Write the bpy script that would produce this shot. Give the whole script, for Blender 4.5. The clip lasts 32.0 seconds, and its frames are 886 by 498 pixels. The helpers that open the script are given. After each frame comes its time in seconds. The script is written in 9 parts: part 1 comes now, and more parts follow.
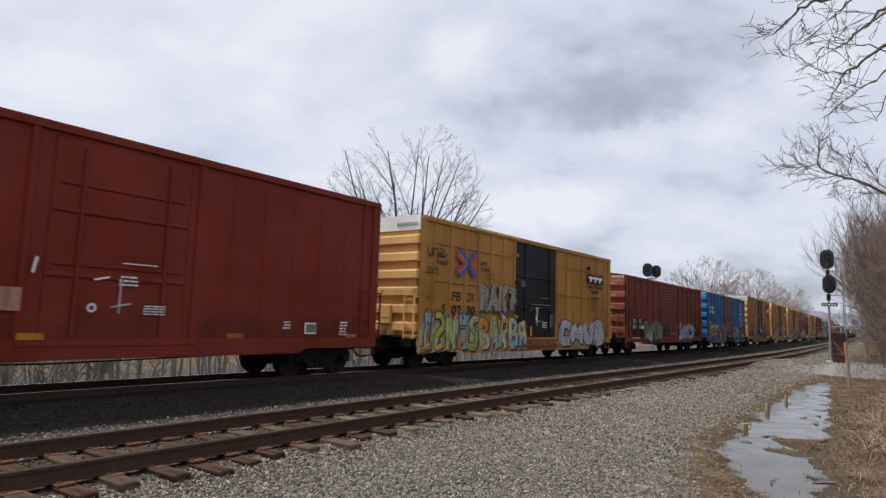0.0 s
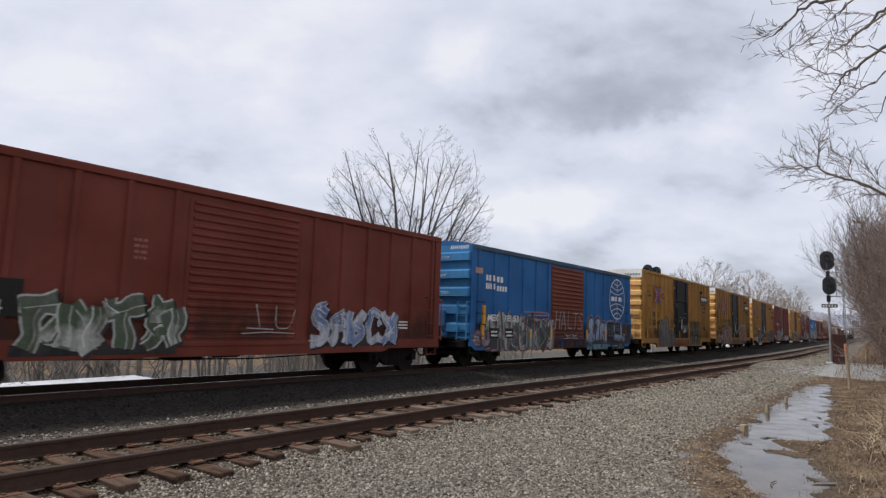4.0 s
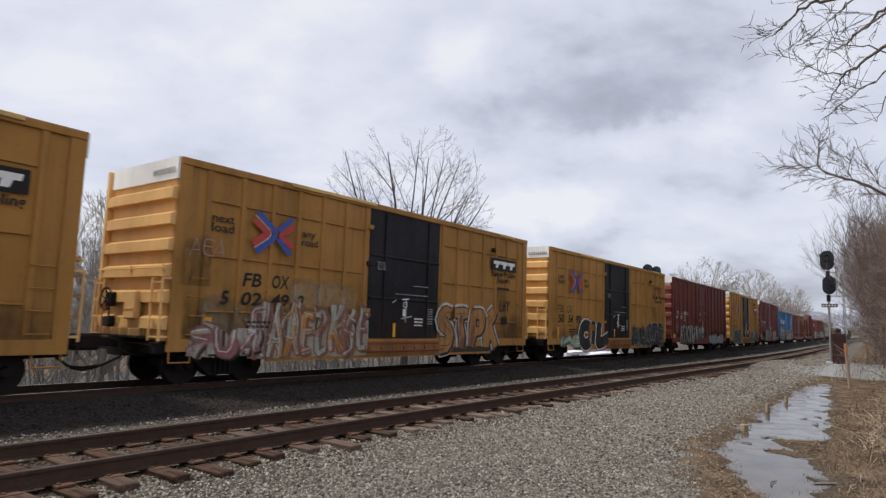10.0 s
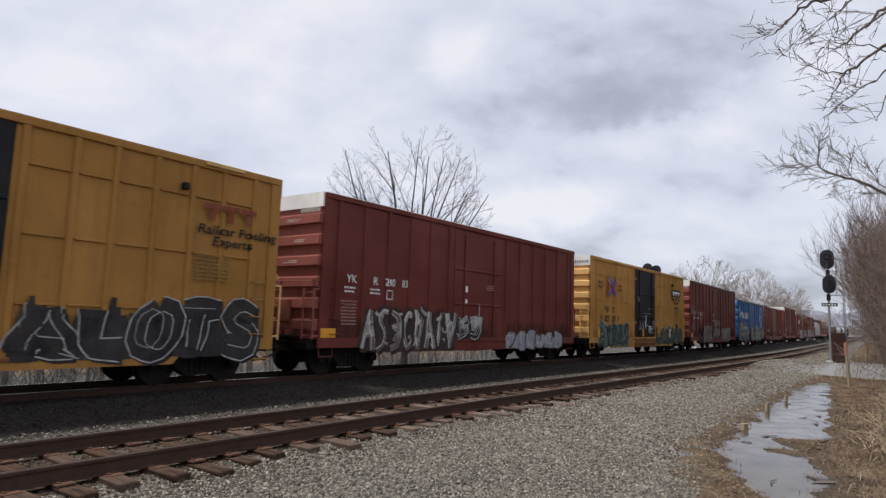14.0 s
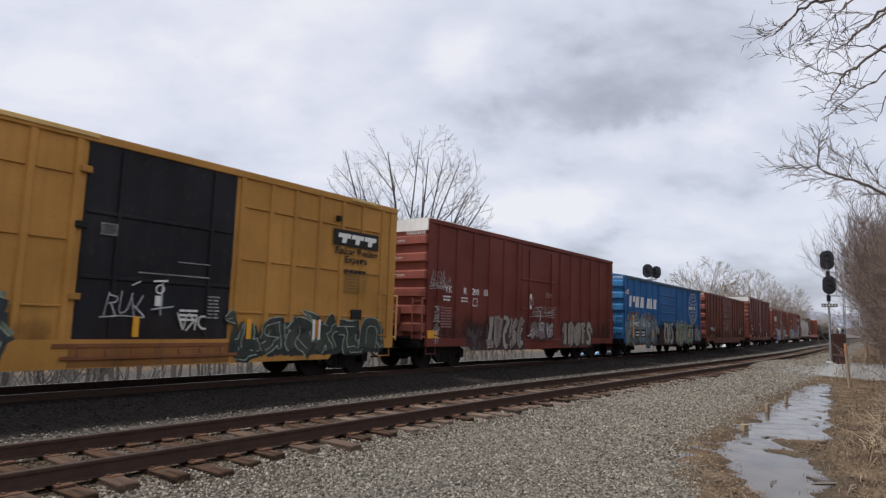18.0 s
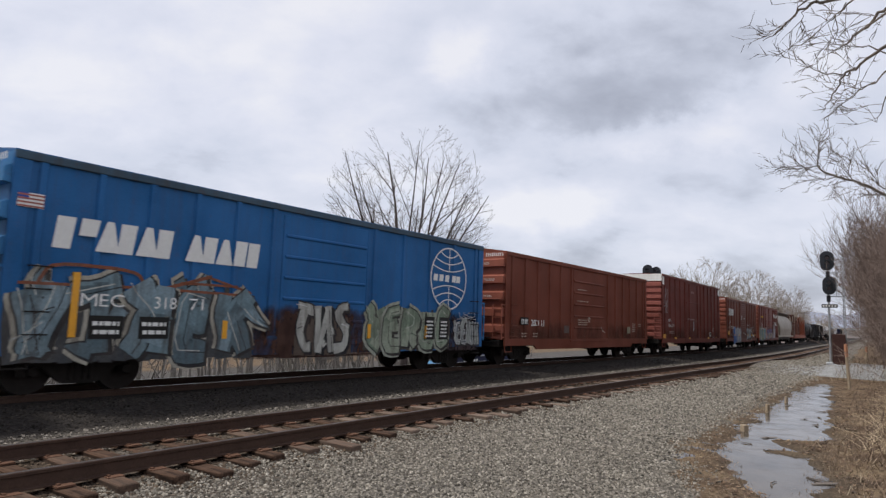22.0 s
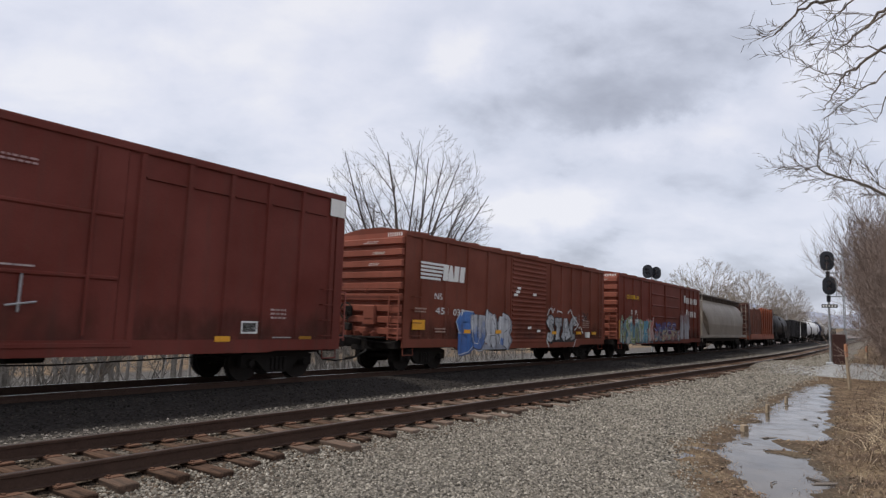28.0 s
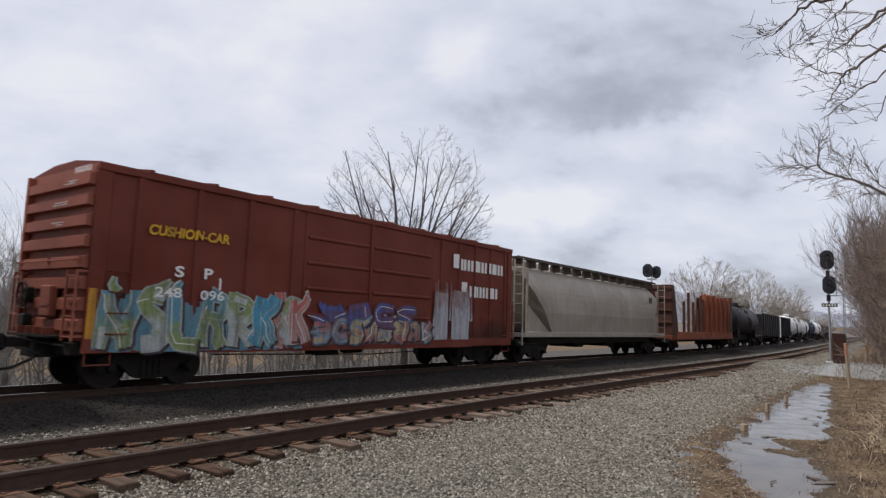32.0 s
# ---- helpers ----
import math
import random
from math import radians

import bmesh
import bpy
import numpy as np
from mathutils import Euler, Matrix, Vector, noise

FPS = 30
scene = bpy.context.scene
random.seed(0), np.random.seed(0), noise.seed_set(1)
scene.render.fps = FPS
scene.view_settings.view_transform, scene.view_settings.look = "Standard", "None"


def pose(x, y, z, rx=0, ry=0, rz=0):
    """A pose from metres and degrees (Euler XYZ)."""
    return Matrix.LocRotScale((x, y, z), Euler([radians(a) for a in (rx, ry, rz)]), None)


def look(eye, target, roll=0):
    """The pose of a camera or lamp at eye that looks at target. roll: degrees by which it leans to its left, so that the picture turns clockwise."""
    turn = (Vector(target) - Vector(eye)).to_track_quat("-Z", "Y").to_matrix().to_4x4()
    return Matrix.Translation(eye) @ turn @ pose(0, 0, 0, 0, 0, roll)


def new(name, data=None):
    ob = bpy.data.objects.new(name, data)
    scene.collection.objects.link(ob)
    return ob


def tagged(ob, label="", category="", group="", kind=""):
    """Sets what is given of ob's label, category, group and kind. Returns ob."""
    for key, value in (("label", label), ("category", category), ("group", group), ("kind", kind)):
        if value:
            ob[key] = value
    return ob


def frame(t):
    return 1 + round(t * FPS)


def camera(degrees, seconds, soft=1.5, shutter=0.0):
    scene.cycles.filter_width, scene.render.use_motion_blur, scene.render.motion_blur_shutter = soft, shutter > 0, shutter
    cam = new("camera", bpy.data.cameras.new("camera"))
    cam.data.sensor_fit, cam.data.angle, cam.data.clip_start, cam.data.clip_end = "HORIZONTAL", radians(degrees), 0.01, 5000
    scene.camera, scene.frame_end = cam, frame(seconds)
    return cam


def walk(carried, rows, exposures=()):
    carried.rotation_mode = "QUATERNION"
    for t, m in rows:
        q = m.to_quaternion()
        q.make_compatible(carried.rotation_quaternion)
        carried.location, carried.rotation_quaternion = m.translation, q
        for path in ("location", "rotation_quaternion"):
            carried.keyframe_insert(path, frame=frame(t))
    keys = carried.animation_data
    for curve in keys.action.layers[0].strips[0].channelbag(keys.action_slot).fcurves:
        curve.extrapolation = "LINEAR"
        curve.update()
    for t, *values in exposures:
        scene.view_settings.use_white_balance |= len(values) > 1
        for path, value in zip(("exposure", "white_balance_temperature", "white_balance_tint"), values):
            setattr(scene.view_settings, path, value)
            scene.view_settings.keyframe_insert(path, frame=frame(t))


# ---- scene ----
import collections

EYE = (0.0, 0.0, 1.582)
PSI, GRADE = 0.6116, 0.01251          # heading of the line at its nearest point, fall along it
SIN, COS = math.sin(PSI), math.cos(PSI)

cam = camera(69.98, 32.0, soft=1.34, shutter=0.2)


def tilt(t, lift):
    """The tripod's small nods: lift in thousandths of a radian."""
    a = 0.10191 + lift / 1000.0
    return (t, look(EYE, (0.0, math.cos(a) * 50, EYE[2] + math.sin(a) * 50), 1.495))


walk(cam, [tilt(0, 0), tilt(2.5, 0), tilt(3, 1.2), tilt(4, 2.0), tilt(5.5, 2.7), tilt(7, 2.6), tilt(7.5, 1.8), tilt(8.5, 2.4),
           tilt(10, 1.5), tilt(11.5, 1.3), tilt(12, 0.1), tilt(14, 0.1), tilt(14.5, 1.0), tilt(16.5, 1.3), tilt(18.5, 1.3),
           tilt(19.5, 0.4), tilt(20, 0.4), tilt(21, 2.2), tilt(23, 2.2), tilt(24, 1.5), tilt(27, 1.5), tilt(28, 2.3),
           tilt(28.5, 2.1), tilt(29, 1.4), tilt(31, 1.4), tilt(32, 0.9)], exposures=[(0, 0.0), (28, 0.0), (32, -0.06)])

# ---- world and sun ----
SUN_DIR = Vector((-SIN * 0.54 - COS * 0.44, -COS * 0.54 + SIN * 0.44, 1.40)).normalized()
sun = new("sun", bpy.data.lights.new("sun", "SUN"))
sun.data.energy, sun.data.angle, sun.data.color = 2.75, radians(5), (1.0, 0.96, 0.9)
sun.matrix_world = look(SUN_DIR * 60, (0, 0, 0))

world = bpy.data.worlds.new("overcast_sky")
scene.world = world
world.use_nodes = True
wn, wl = world.node_tree.nodes, world.node_tree.links
wn.clear()


def wnode(kind, **values):
    n = wn.new(kind)
    for k, v in values.items():
        n.inputs[k].default_value = v
    return n


w_out = wn.new("ShaderNodeOutputWorld")
w_bg = wnode("ShaderNodeBackground", Strength=0.98)
w_sky = wn.new("ShaderNodeTexSky")
w_sky.sky_type, w_sky.sun_disc = "NISHITA", False
w_sky.sun_elevation = math.asin(SUN_DIR.z)
w_sky.sun_rotation = math.atan2(SUN_DIR.x, SUN_DIR.y)
w_sky.air_density, w_sky.dust_density = 1.0, 1.5
w_sky_level = wn.new("ShaderNodeVectorMath")
w_sky_level.operation = "SCALE"
w_sky_level.inputs["Scale"].default_value = 0.11
w_tc = wn.new("ShaderNodeTexCoord")
w_sep = wn.new("ShaderNodeSeparateXYZ")
wl.new(w_tc.outputs["Generated"], w_sep.inputs[0])
# cloud layer: directions projected on a sheet overhead
w_h = wn.new("ShaderNodeMath")
w_h.operation = "MAXIMUM"
wl.new(w_sep.outputs["Z"], w_h.inputs[0])
w_h.inputs[1].default_value = 0.0
w_h2 = wn.new("ShaderNodeMath")
w_h2.operation = "ADD"
wl.new(w_h.outputs[0], w_h2.inputs[0])
w_h2.inputs[1].default_value = 0.42
w_div = wn.new("ShaderNodeVectorMath")
w_div.operation = "DIVIDE"
w_comb = wn.new("ShaderNodeCombineXYZ")
for k in "XYZ":
    wl.new(w_h2.outputs[0], w_comb.inputs[k])
wl.new(w_tc.outputs["Generated"], w_div.inputs[0])
wl.new(w_comb.outputs[0], w_div.inputs[1])
w_map = wn.new("ShaderNodeMapping")
w_map.inputs["Location"].default_value = (2.43, 1.62, 0)
w_map.inputs["Rotation"].default_value = (0, 0, radians(-18))
w_map.inputs["Scale"].default_value = (1.5, 1.9, 0)
wl.new(w_div.outputs[0], w_map.inputs["Vector"])
w_n1 = wnode("ShaderNodeTexNoise", Scale=1.25, Detail=8.0, Roughness=0.52, Distortion=0.15)
w_n2 = wnode("ShaderNodeTexNoise", Scale=3.6, Detail=6.0, Roughness=0.55, Distortion=0.2)
wl.new(w_map.outputs[0], w_n1.inputs["Vector"])
wl.new(w_map.outputs[0], w_n2.inputs["Vector"])
w_mix = wn.new("ShaderNodeMix")
w_mix.data_type = "FLOAT"
w_mix.inputs[0].default_value = 0.3
wl.new(w_n1.outputs[0], w_mix.inputs[2])
wl.new(w_n2.outputs[0], w_mix.inputs[3])
# the larger cloud banks and bright gaps: way, inverse half width and half height, how much lighter or darker
BANKS = (
    ((0.384, 0.917, 0.106), 1.78, 4.97, -0.070),
    ((0.348, 0.848, 0.399), 2.87, 8.78, -0.088),
    ((0.202, 0.920, 0.336), 2.87, 12.43, -0.085),
    ((0.411, 0.842, 0.349), 6.22, 16.58, -0.054),
    ((0.493, 0.827, 0.271), 5.74, 24.87, -0.054),
    ((0.254, 0.956, 0.145), 5.33, 17.76, -0.061),
    ((-0.527, 0.780, 0.337), 8.29, 11.48, -0.048),
    ((-0.392, 0.835, 0.386), 5.33, 20.72, -0.054),
    ((-0.162, 0.898, 0.409), 5.33, 12.43, -0.020),
    ((0.445, 0.870, 0.214), 4.97, 18.65, -0.020),
    ((0.014, 0.917, 0.400), 9.33, 16.58, 0.13),
    ((0.161, 0.969, 0.185), 6.78, 18.65, 0.12),
    ((-0.359, 0.888, 0.288), 2.87, 9.33, 0.06),
    ((0.484, 0.806, 0.341), 8.29, 14.92, 0.11),
    ((-0.493, 0.823, 0.282), 5.74, 12.43, 0.07),
    ((0.353, 0.895, 0.272), 3.93, 24.87, 0.11),
    ((-0.181, 0.949, 0.260), 6.22, 12.43, 0.04),
)
w_warp = wnode("ShaderNodeTexNoise", Scale=4.5, Detail=7.0, Roughness=0.6)
wl.new(w_tc.outputs["Generated"], w_warp.inputs["Vector"])
w_shift = wn.new("ShaderNodeVectorMath")
w_shift.operation = "MULTIPLY_ADD"
wl.new(w_warp.outputs["Color"], w_shift.inputs[0])
w_shift.inputs[1].default_value = (0.24, 0.24, 0.16)
wl.new(w_tc.outputs["Generated"], w_shift.inputs[2])
w_soft = wn.new("ShaderNodeMath")
w_soft.operation = "MULTIPLY_ADD"
wl.new(w_mix.outputs[0], w_soft.inputs[0])
w_soft.inputs[1].default_value, w_soft.inputs[2].default_value = 0.80, 0.130
w_total = w_soft.outputs[0]
for way, across, upward, weight in BANKS:
    w_off = wn.new("ShaderNodeVectorMath")
    w_off.operation = "SUBTRACT"
    wl.new(w_shift.outputs[0], w_off.inputs[0])
    w_off.inputs[1].default_value = (way[0] + 0.12, way[1] + 0.12, way[2] + 0.08)
    w_scale = wn.new("ShaderNodeVectorMath")
    w_scale.operation = "MULTIPLY"
    wl.new(w_off.outputs[0], w_scale.inputs[0])
    w_scale.inputs[1].default_value = (across, across, upward)
    w_len = wn.new("ShaderNodeVectorMath")
    w_len.operation = "LENGTH"
    wl.new(w_scale.outputs[0], w_len.inputs[0])
    w_fade = wn.new("ShaderNodeMapRange")
    w_fade.interpolation_type = "SMOOTHSTEP"
    w_fade.inputs["From Min"].default_value, w_fade.inputs["From Max"].default_value = 0.0, 1.0
    w_fade.inputs["To Min"].default_value, w_fade.inputs["To Max"].default_value = weight, 0.0
    wl.new(w_len.outputs["Value"], w_fade.inputs["Value"])
    w_sum = wn.new("ShaderNodeMath")
    wl.new(w_total, w_sum.inputs[0])
    wl.new(w_fade.outputs[0], w_sum.inputs[1])
    w_total = w_sum.outputs[0]
w_ramp = wn.new("ShaderNodeValToRGB")
el = w_ramp.color_ramp.elements
el[0].position, el[0].color = 0.30, (0.38, 0.40, 0.48, 1)
el[1].position, el[1].color = 0.64, (0.93, 0.93, 0.99, 1)
for pos, col in ((0.40, (0.52, 0.55, 0.65, 1)), (0.48, (0.715, 0.75, 0.87, 1)), (0.56, (0.82, 0.84, 0.95, 1))):
    e = el.new(pos)
    e.color = col
wl.new(w_total, w_ramp.inputs[0])
w_blend = wn.new("ShaderNodeMix")
w_blend.data_type = "RGBA"
w_blend.inputs[0].default_value = 0.88
wl.new(w_sky.outputs[0], w_sky_level.inputs[0])
wl.new(w_sky_level.outputs[0], w_blend.inputs[6])
wl.new(w_ramp.outputs[0], w_blend.inputs[7])
wl.new(w_blend.outputs[2], w_bg.inputs["Color"])
wl.new(w_bg.outputs[0], w_out.inputs["Surface"])


# ---- the line's course ----
def curvature(s):
    bend = -0.00214 + 0.003526 * min(max((s - 13.78) / 20, 0), 1) - 0.001402 * min(max((s - 60) / 20, 0), 1)
    return 0.0 if s < -60 else bend


COURSE_S = np.arange(-400.0, 900.0, 0.5)
_k = np.array([curvature(s) for s in COURSE_S])
_zero = int(np.argmin(np.abs(COURSE_S)))
_h = -np.concatenate([[0], np.cumsum((_k[1:] + _k[:-1]) * 0.25)])
COURSE_H = _h - _h[_zero] + PSI
_x = np.concatenate([[0], np.cumsum((np.sin(COURSE_H[1:]) + np.sin(COURSE_H[:-1])) * 0.25)])
_y = np.concatenate([[0], np.cumsum((np.cos(COURSE_H[1:]) + np.cos(COURSE_H[:-1])) * 0.25)])
COURSE_X = _x - _x[_zero] - COS * 14.442
COURSE_Y = _y - _y[_zero] + SIN * 14.442
SIDING, SIDING_Z = 6.327, -0.088
MAIN_Z = -0.075


def fall(x, y):
    return -GRADE * (x * SIN + y * COS)


def on_line(s, off, z=0.0):
    """A point at s metres along the main line, off metres to its right, z above its rail heads."""
    h = np.interp(s, COURSE_S, COURSE_H)
    x = np.interp(s, COURSE_S, COURSE_X) + math.cos(h) * off
    y = np.interp(s, COURSE_S, COURSE_Y) - math.sin(h) * off
    return Vector((x, y, z + fall(x, y)))


def heading(s):
    return float(np.interp(s, COURSE_S, COURSE_H))


def line_coords(xs, ys):
    """For arrays of places: metres along the main line and to its right."""
    step = 4
    cx, cy, cs, ch = COURSE_X[::step], COURSE_Y[::step], COURSE_S[::step], COURSE_H[::step]
    s_out, o_out = np.empty(len(xs)), np.empty(len(xs))
    for a in range(0, len(xs), 4000):
        px, py = xs[a:a + 4000], ys[a:a + 4000]
        d = (px[:, None] - cx[None]) ** 2 + (py[:, None] - cy[None]) ** 2
        i = d.argmin(1)
        ux, uy = np.sin(ch[i]), np.cos(ch[i])
        dx, dy = px - cx[i], py - cy[i]
        s_out[a:a + 4000] = cs[i] + dx * ux + dy * uy
        o_out[a:a + 4000] = dx * uy - dy * ux
    return s_out, o_out


# ---- mesh helpers ----
class Shape:
    """Vertices and faces gathered piece by piece."""

    def __init__(self):
        self.v, self.f, self.m, self.smooth = [], [], [], False

    def add(self, verts, faces, mat=0):
        n = len(self.v)
        self.v.extend([tuple(p) for p in verts])
        self.f.extend([tuple(n + i for i in f) for f in faces])
        self.m.extend([mat] * len(faces))
        return self

    def box(self, x0, x1, y0, y1, z0, z1, mat=0):
        v = [(x, y, z) for z in (z0, z1) for y in (y0, y1) for x in (x0, x1)]
        return self.add(v, [(0, 2, 3, 1), (4, 5, 7, 6), (0, 1, 5, 4), (2, 6, 7, 3), (0, 4, 6, 2), (1, 3, 7, 5)], mat)

    def soft_box(self, x0, x1, y0, y1, z0, z1, c=0.02, mat=0):
        """A box with chamfered edges."""
        c = min(c, (x1 - x0) * 0.45, (y1 - y0) * 0.45, (z1 - z0) * 0.45)
        v, idx = [], {}
        for ix, x in ((0, x0), (1, x1)):
            for iy, y in ((0, y0), (1, y1)):
                for iz, z in ((0, z0), (1, z1)):
                    sx, sy, sz = (1 if ix == 0 else -1), (1 if iy == 0 else -1), (1 if iz == 0 else -1)
                    for axis, p in (("x", (x, y + sy * c, z + sz * c)), ("y", (x + sx * c, y, z + sz * c)), ("z", (x + sx * c, y + sy * c, z))):
                        idx[ix, iy, iz, axis] = len(v)
                        v.append(p)
        f = []
        for i in (0, 1):
            q = [idx[i, a, b, "x"] for a, b in ((0, 0), (1, 0), (1, 1), (0, 1))]
            f.append(q if i else q[::-1])
            q = [idx[a, i, b, "y"] for a, b in ((0, 0), (1, 0), (1, 1), (0, 1))]
            f.append(q[::-1] if i else q)
            q = [idx[a, b, i, "z"] for a, b in ((0, 0), (1, 0), (1, 1), (0, 1))]
            f.append(q if i else q[::-1])
        for a in (0, 1):
            for b in (0, 1):
                f.append((idx[0, a, b, "y"], idx[1, a, b, "y"], idx[1, a, b, "z"], idx[0, a, b, "z"]))
                f.append((idx[a, 0, b, "x"], idx[a, 1, b, "x"], idx[a, 1, b, "z"], idx[a, 0, b, "z"]))
                f.append((idx[a, b, 0, "x"], idx[a, b, 1, "x"], idx[a, b, 1, "y"], idx[a, b, 0, "y"]))
                for d in (0, 1):
                    f.append((idx[a, b, d, "x"], idx[a, b, d, "y"], idx[a, b, d, "z"]))
        return self.add(v, f, mat)

    def prism(self, outline, axis, a, b, mat=0):
        """An outline (pairs) swept along an axis from a to b. Pairs are (y,z), (x,z) or (x,y)."""
        n = len(outline)
        put = {"x": lambda p, t: (t, p[0], p[1]), "y": lambda p, t: (p[0], t, p[1]), "z": lambda p, t: (p[0], p[1], t)}[axis]
        v = [put(p, a) for p in outline] + [put(p, b) for p in outline]
        f = [(i, (i + 1) % n, n + (i + 1) % n, n + i) for i in range(n)] + [tuple(range(n))[::-1], tuple(range(n, 2 * n))]
        return self.add(v, f, mat)

    def tube(self, points, radii, sides=6, mat=0, caps=True):
        """A tapered tube along points."""
        n0, pts = len(self.v), [Vector(p) for p in points]
        if not hasattr(radii, "__len__"):
            radii = [radii] * len(pts)
        up = None
        for i, p in enumerate(pts):
            d = (pts[min(i + 1, len(pts) - 1)] - pts[max(i - 1, 0)]).normalized()
            if up is None:
                up = d.orthogonal().normalized()
            up = (up - d * up.dot(d))
            up = up.normalized() if up.length > 1e-6 else d.orthogonal().normalized()
            side = d.cross(up)
            for k in range(sides):
                a = 2 * math.pi * k / sides
                self.v.append(tuple(p + (up * math.cos(a) + side * math.sin(a)) * radii[i]))
        for i in range(len(pts) - 1):
            for k in range(sides):
                a, b = n0 + i * sides + k, n0 + i * sides + (k + 1) % sides
                self.f.append((a, b, b + sides, a + sides))
                self.m.append(mat)
        if caps:
            self.f.append(tuple(n0 + k for k in range(sides))[::-1])
            self.f.append(tuple(n0 + (len(pts) - 1) * sides + k for k in range(sides)))
            self.m.extend([mat, mat])
        return self

    def lathe(self, rings, sides, centre=(0, 0, 0), axis="y", mat=0):
        """Rings of (place along the axis, radius), closed at both ends."""
        n0 = len(self.v)
        for t, r in rings:
            for k in range(sides):
                a = 2 * math.pi * k / sides
                c, s_ = math.cos(a) * r, math.sin(a) * r
                p = {"x": (t, c, s_), "y": (c, t, s_), "z": (c, s_, t)}[axis]
                self.v.append(tuple(p[j] + centre[j] for j in range(3)))
        for i in range(len(rings) - 1):
            for k in range(sides):
                a, b = n0 + i * sides + k, n0 + i * sides + (k + 1) % sides
                self.f.append((a, b, b + sides, a + sides))
                self.m.append(mat)
        self.f.append(tuple(n0 + k for k in range(sides))[::-1])
        self.f.append(tuple(n0 + (len(rings) - 1) * sides + k for k in range(sides)))
        self.m.extend([mat, mat])
        return self

    def mesh(self, name, mats):
        me = bpy.data.meshes.new(name)
        me.from_pydata(self.v, [], self.f)
        for m in mats:
            me.materials.append(m)
        if len(mats) > 1:
            me.polygons.foreach_set("material_index", self.m)
        if self.smooth:
            me.polygons.foreach_set("use_smooth", [True] * len(self.f))
        me.update()
        return me


def part(name, shape, material, parent, label=""):
    """Links a shape as one mesh object under a thing or a part."""
    mats = material if isinstance(material, (list, tuple)) else [material]
    data = shape.mesh(name, mats) if isinstance(shape, Shape) else shape
    ob = new(name, data)
    if not isinstance(shape, Shape) and not data.materials:
        for m in mats:
            data.materials.append(m)
    ob.parent = parent
    if label:
        ob["label"] = label
    return ob


def thing(name, label, category, m=None, group="", kind=""):
    ob = new(name)
    ob.empty_display_size = 0.3
    if m is not None:
        ob.matrix_basis = m
    return tagged(ob, label, category, group, kind)


# ---- materials ----
def material(name, rough=0.6, metal=0.0):
    m = bpy.data.materials.new(name)
    m.use_nodes = True
    n = m.node_tree.nodes
    b = n["Principled BSDF"]
    b.inputs["Roughness"].default_value, b.inputs["Metallic"].default_value = rough, metal
    return m, n, m.node_tree.links, b


def noise_node(n, l, vec, scale, detail=4.0, rough=0.55):
    t = n.new("ShaderNodeTexNoise")
    t.inputs["Scale"].default_value, t.inputs["Detail"].default_value, t.inputs["Roughness"].default_value = scale, detail, rough
    l.new(vec, t.inputs["Vector"])
    return t.outputs[0]


def ramp_node(n, l, src, stops):
    r = n.new("ShaderNodeValToRGB")
    e = r.color_ramp.elements
    for i, (pos, col) in enumerate(stops):
        x = e[i] if i < 2 else e.new(pos)
        x.position = pos
        x.color = (*col, 1) if len(col) == 3 else col
    l.new(src, r.inputs[0])
    return r.outputs[0]


def mix_node(n, l, fac, a, b, mode="MIX"):
    x = n.new("ShaderNodeMix")
    x.data_type, x.blend_type = "RGBA", mode
    for sock, val in ((x.inputs[0], fac), (x.inputs[6], a), (x.inputs[7], b)):
        if isinstance(val, (int, float)):
            sock.default_value = val
        elif isinstance(val, tuple):
            sock.default_value = (*val, 1) if len(val) == 3 else val
        else:
            l.new(val, sock)
    return x.outputs[2]


def bump_node(n, l, b, height, strength, dist):
    u = n.new("ShaderNodeBump")
    u.inputs["Strength"].default_value, u.inputs["Distance"].default_value = strength, dist
    l.new(height, u.inputs["Height"])
    l.new(u.outputs[0], b.inputs["Normal"])


def scaled_coords(n, l, out, scale):
    tc = n.new("ShaderNodeTexCoord")
    mp = n.new("ShaderNodeMapping")
    mp.inputs["Scale"].default_value = scale
    l.new(tc.outputs[out], mp.inputs["Vector"])
    return mp.outputs[0]


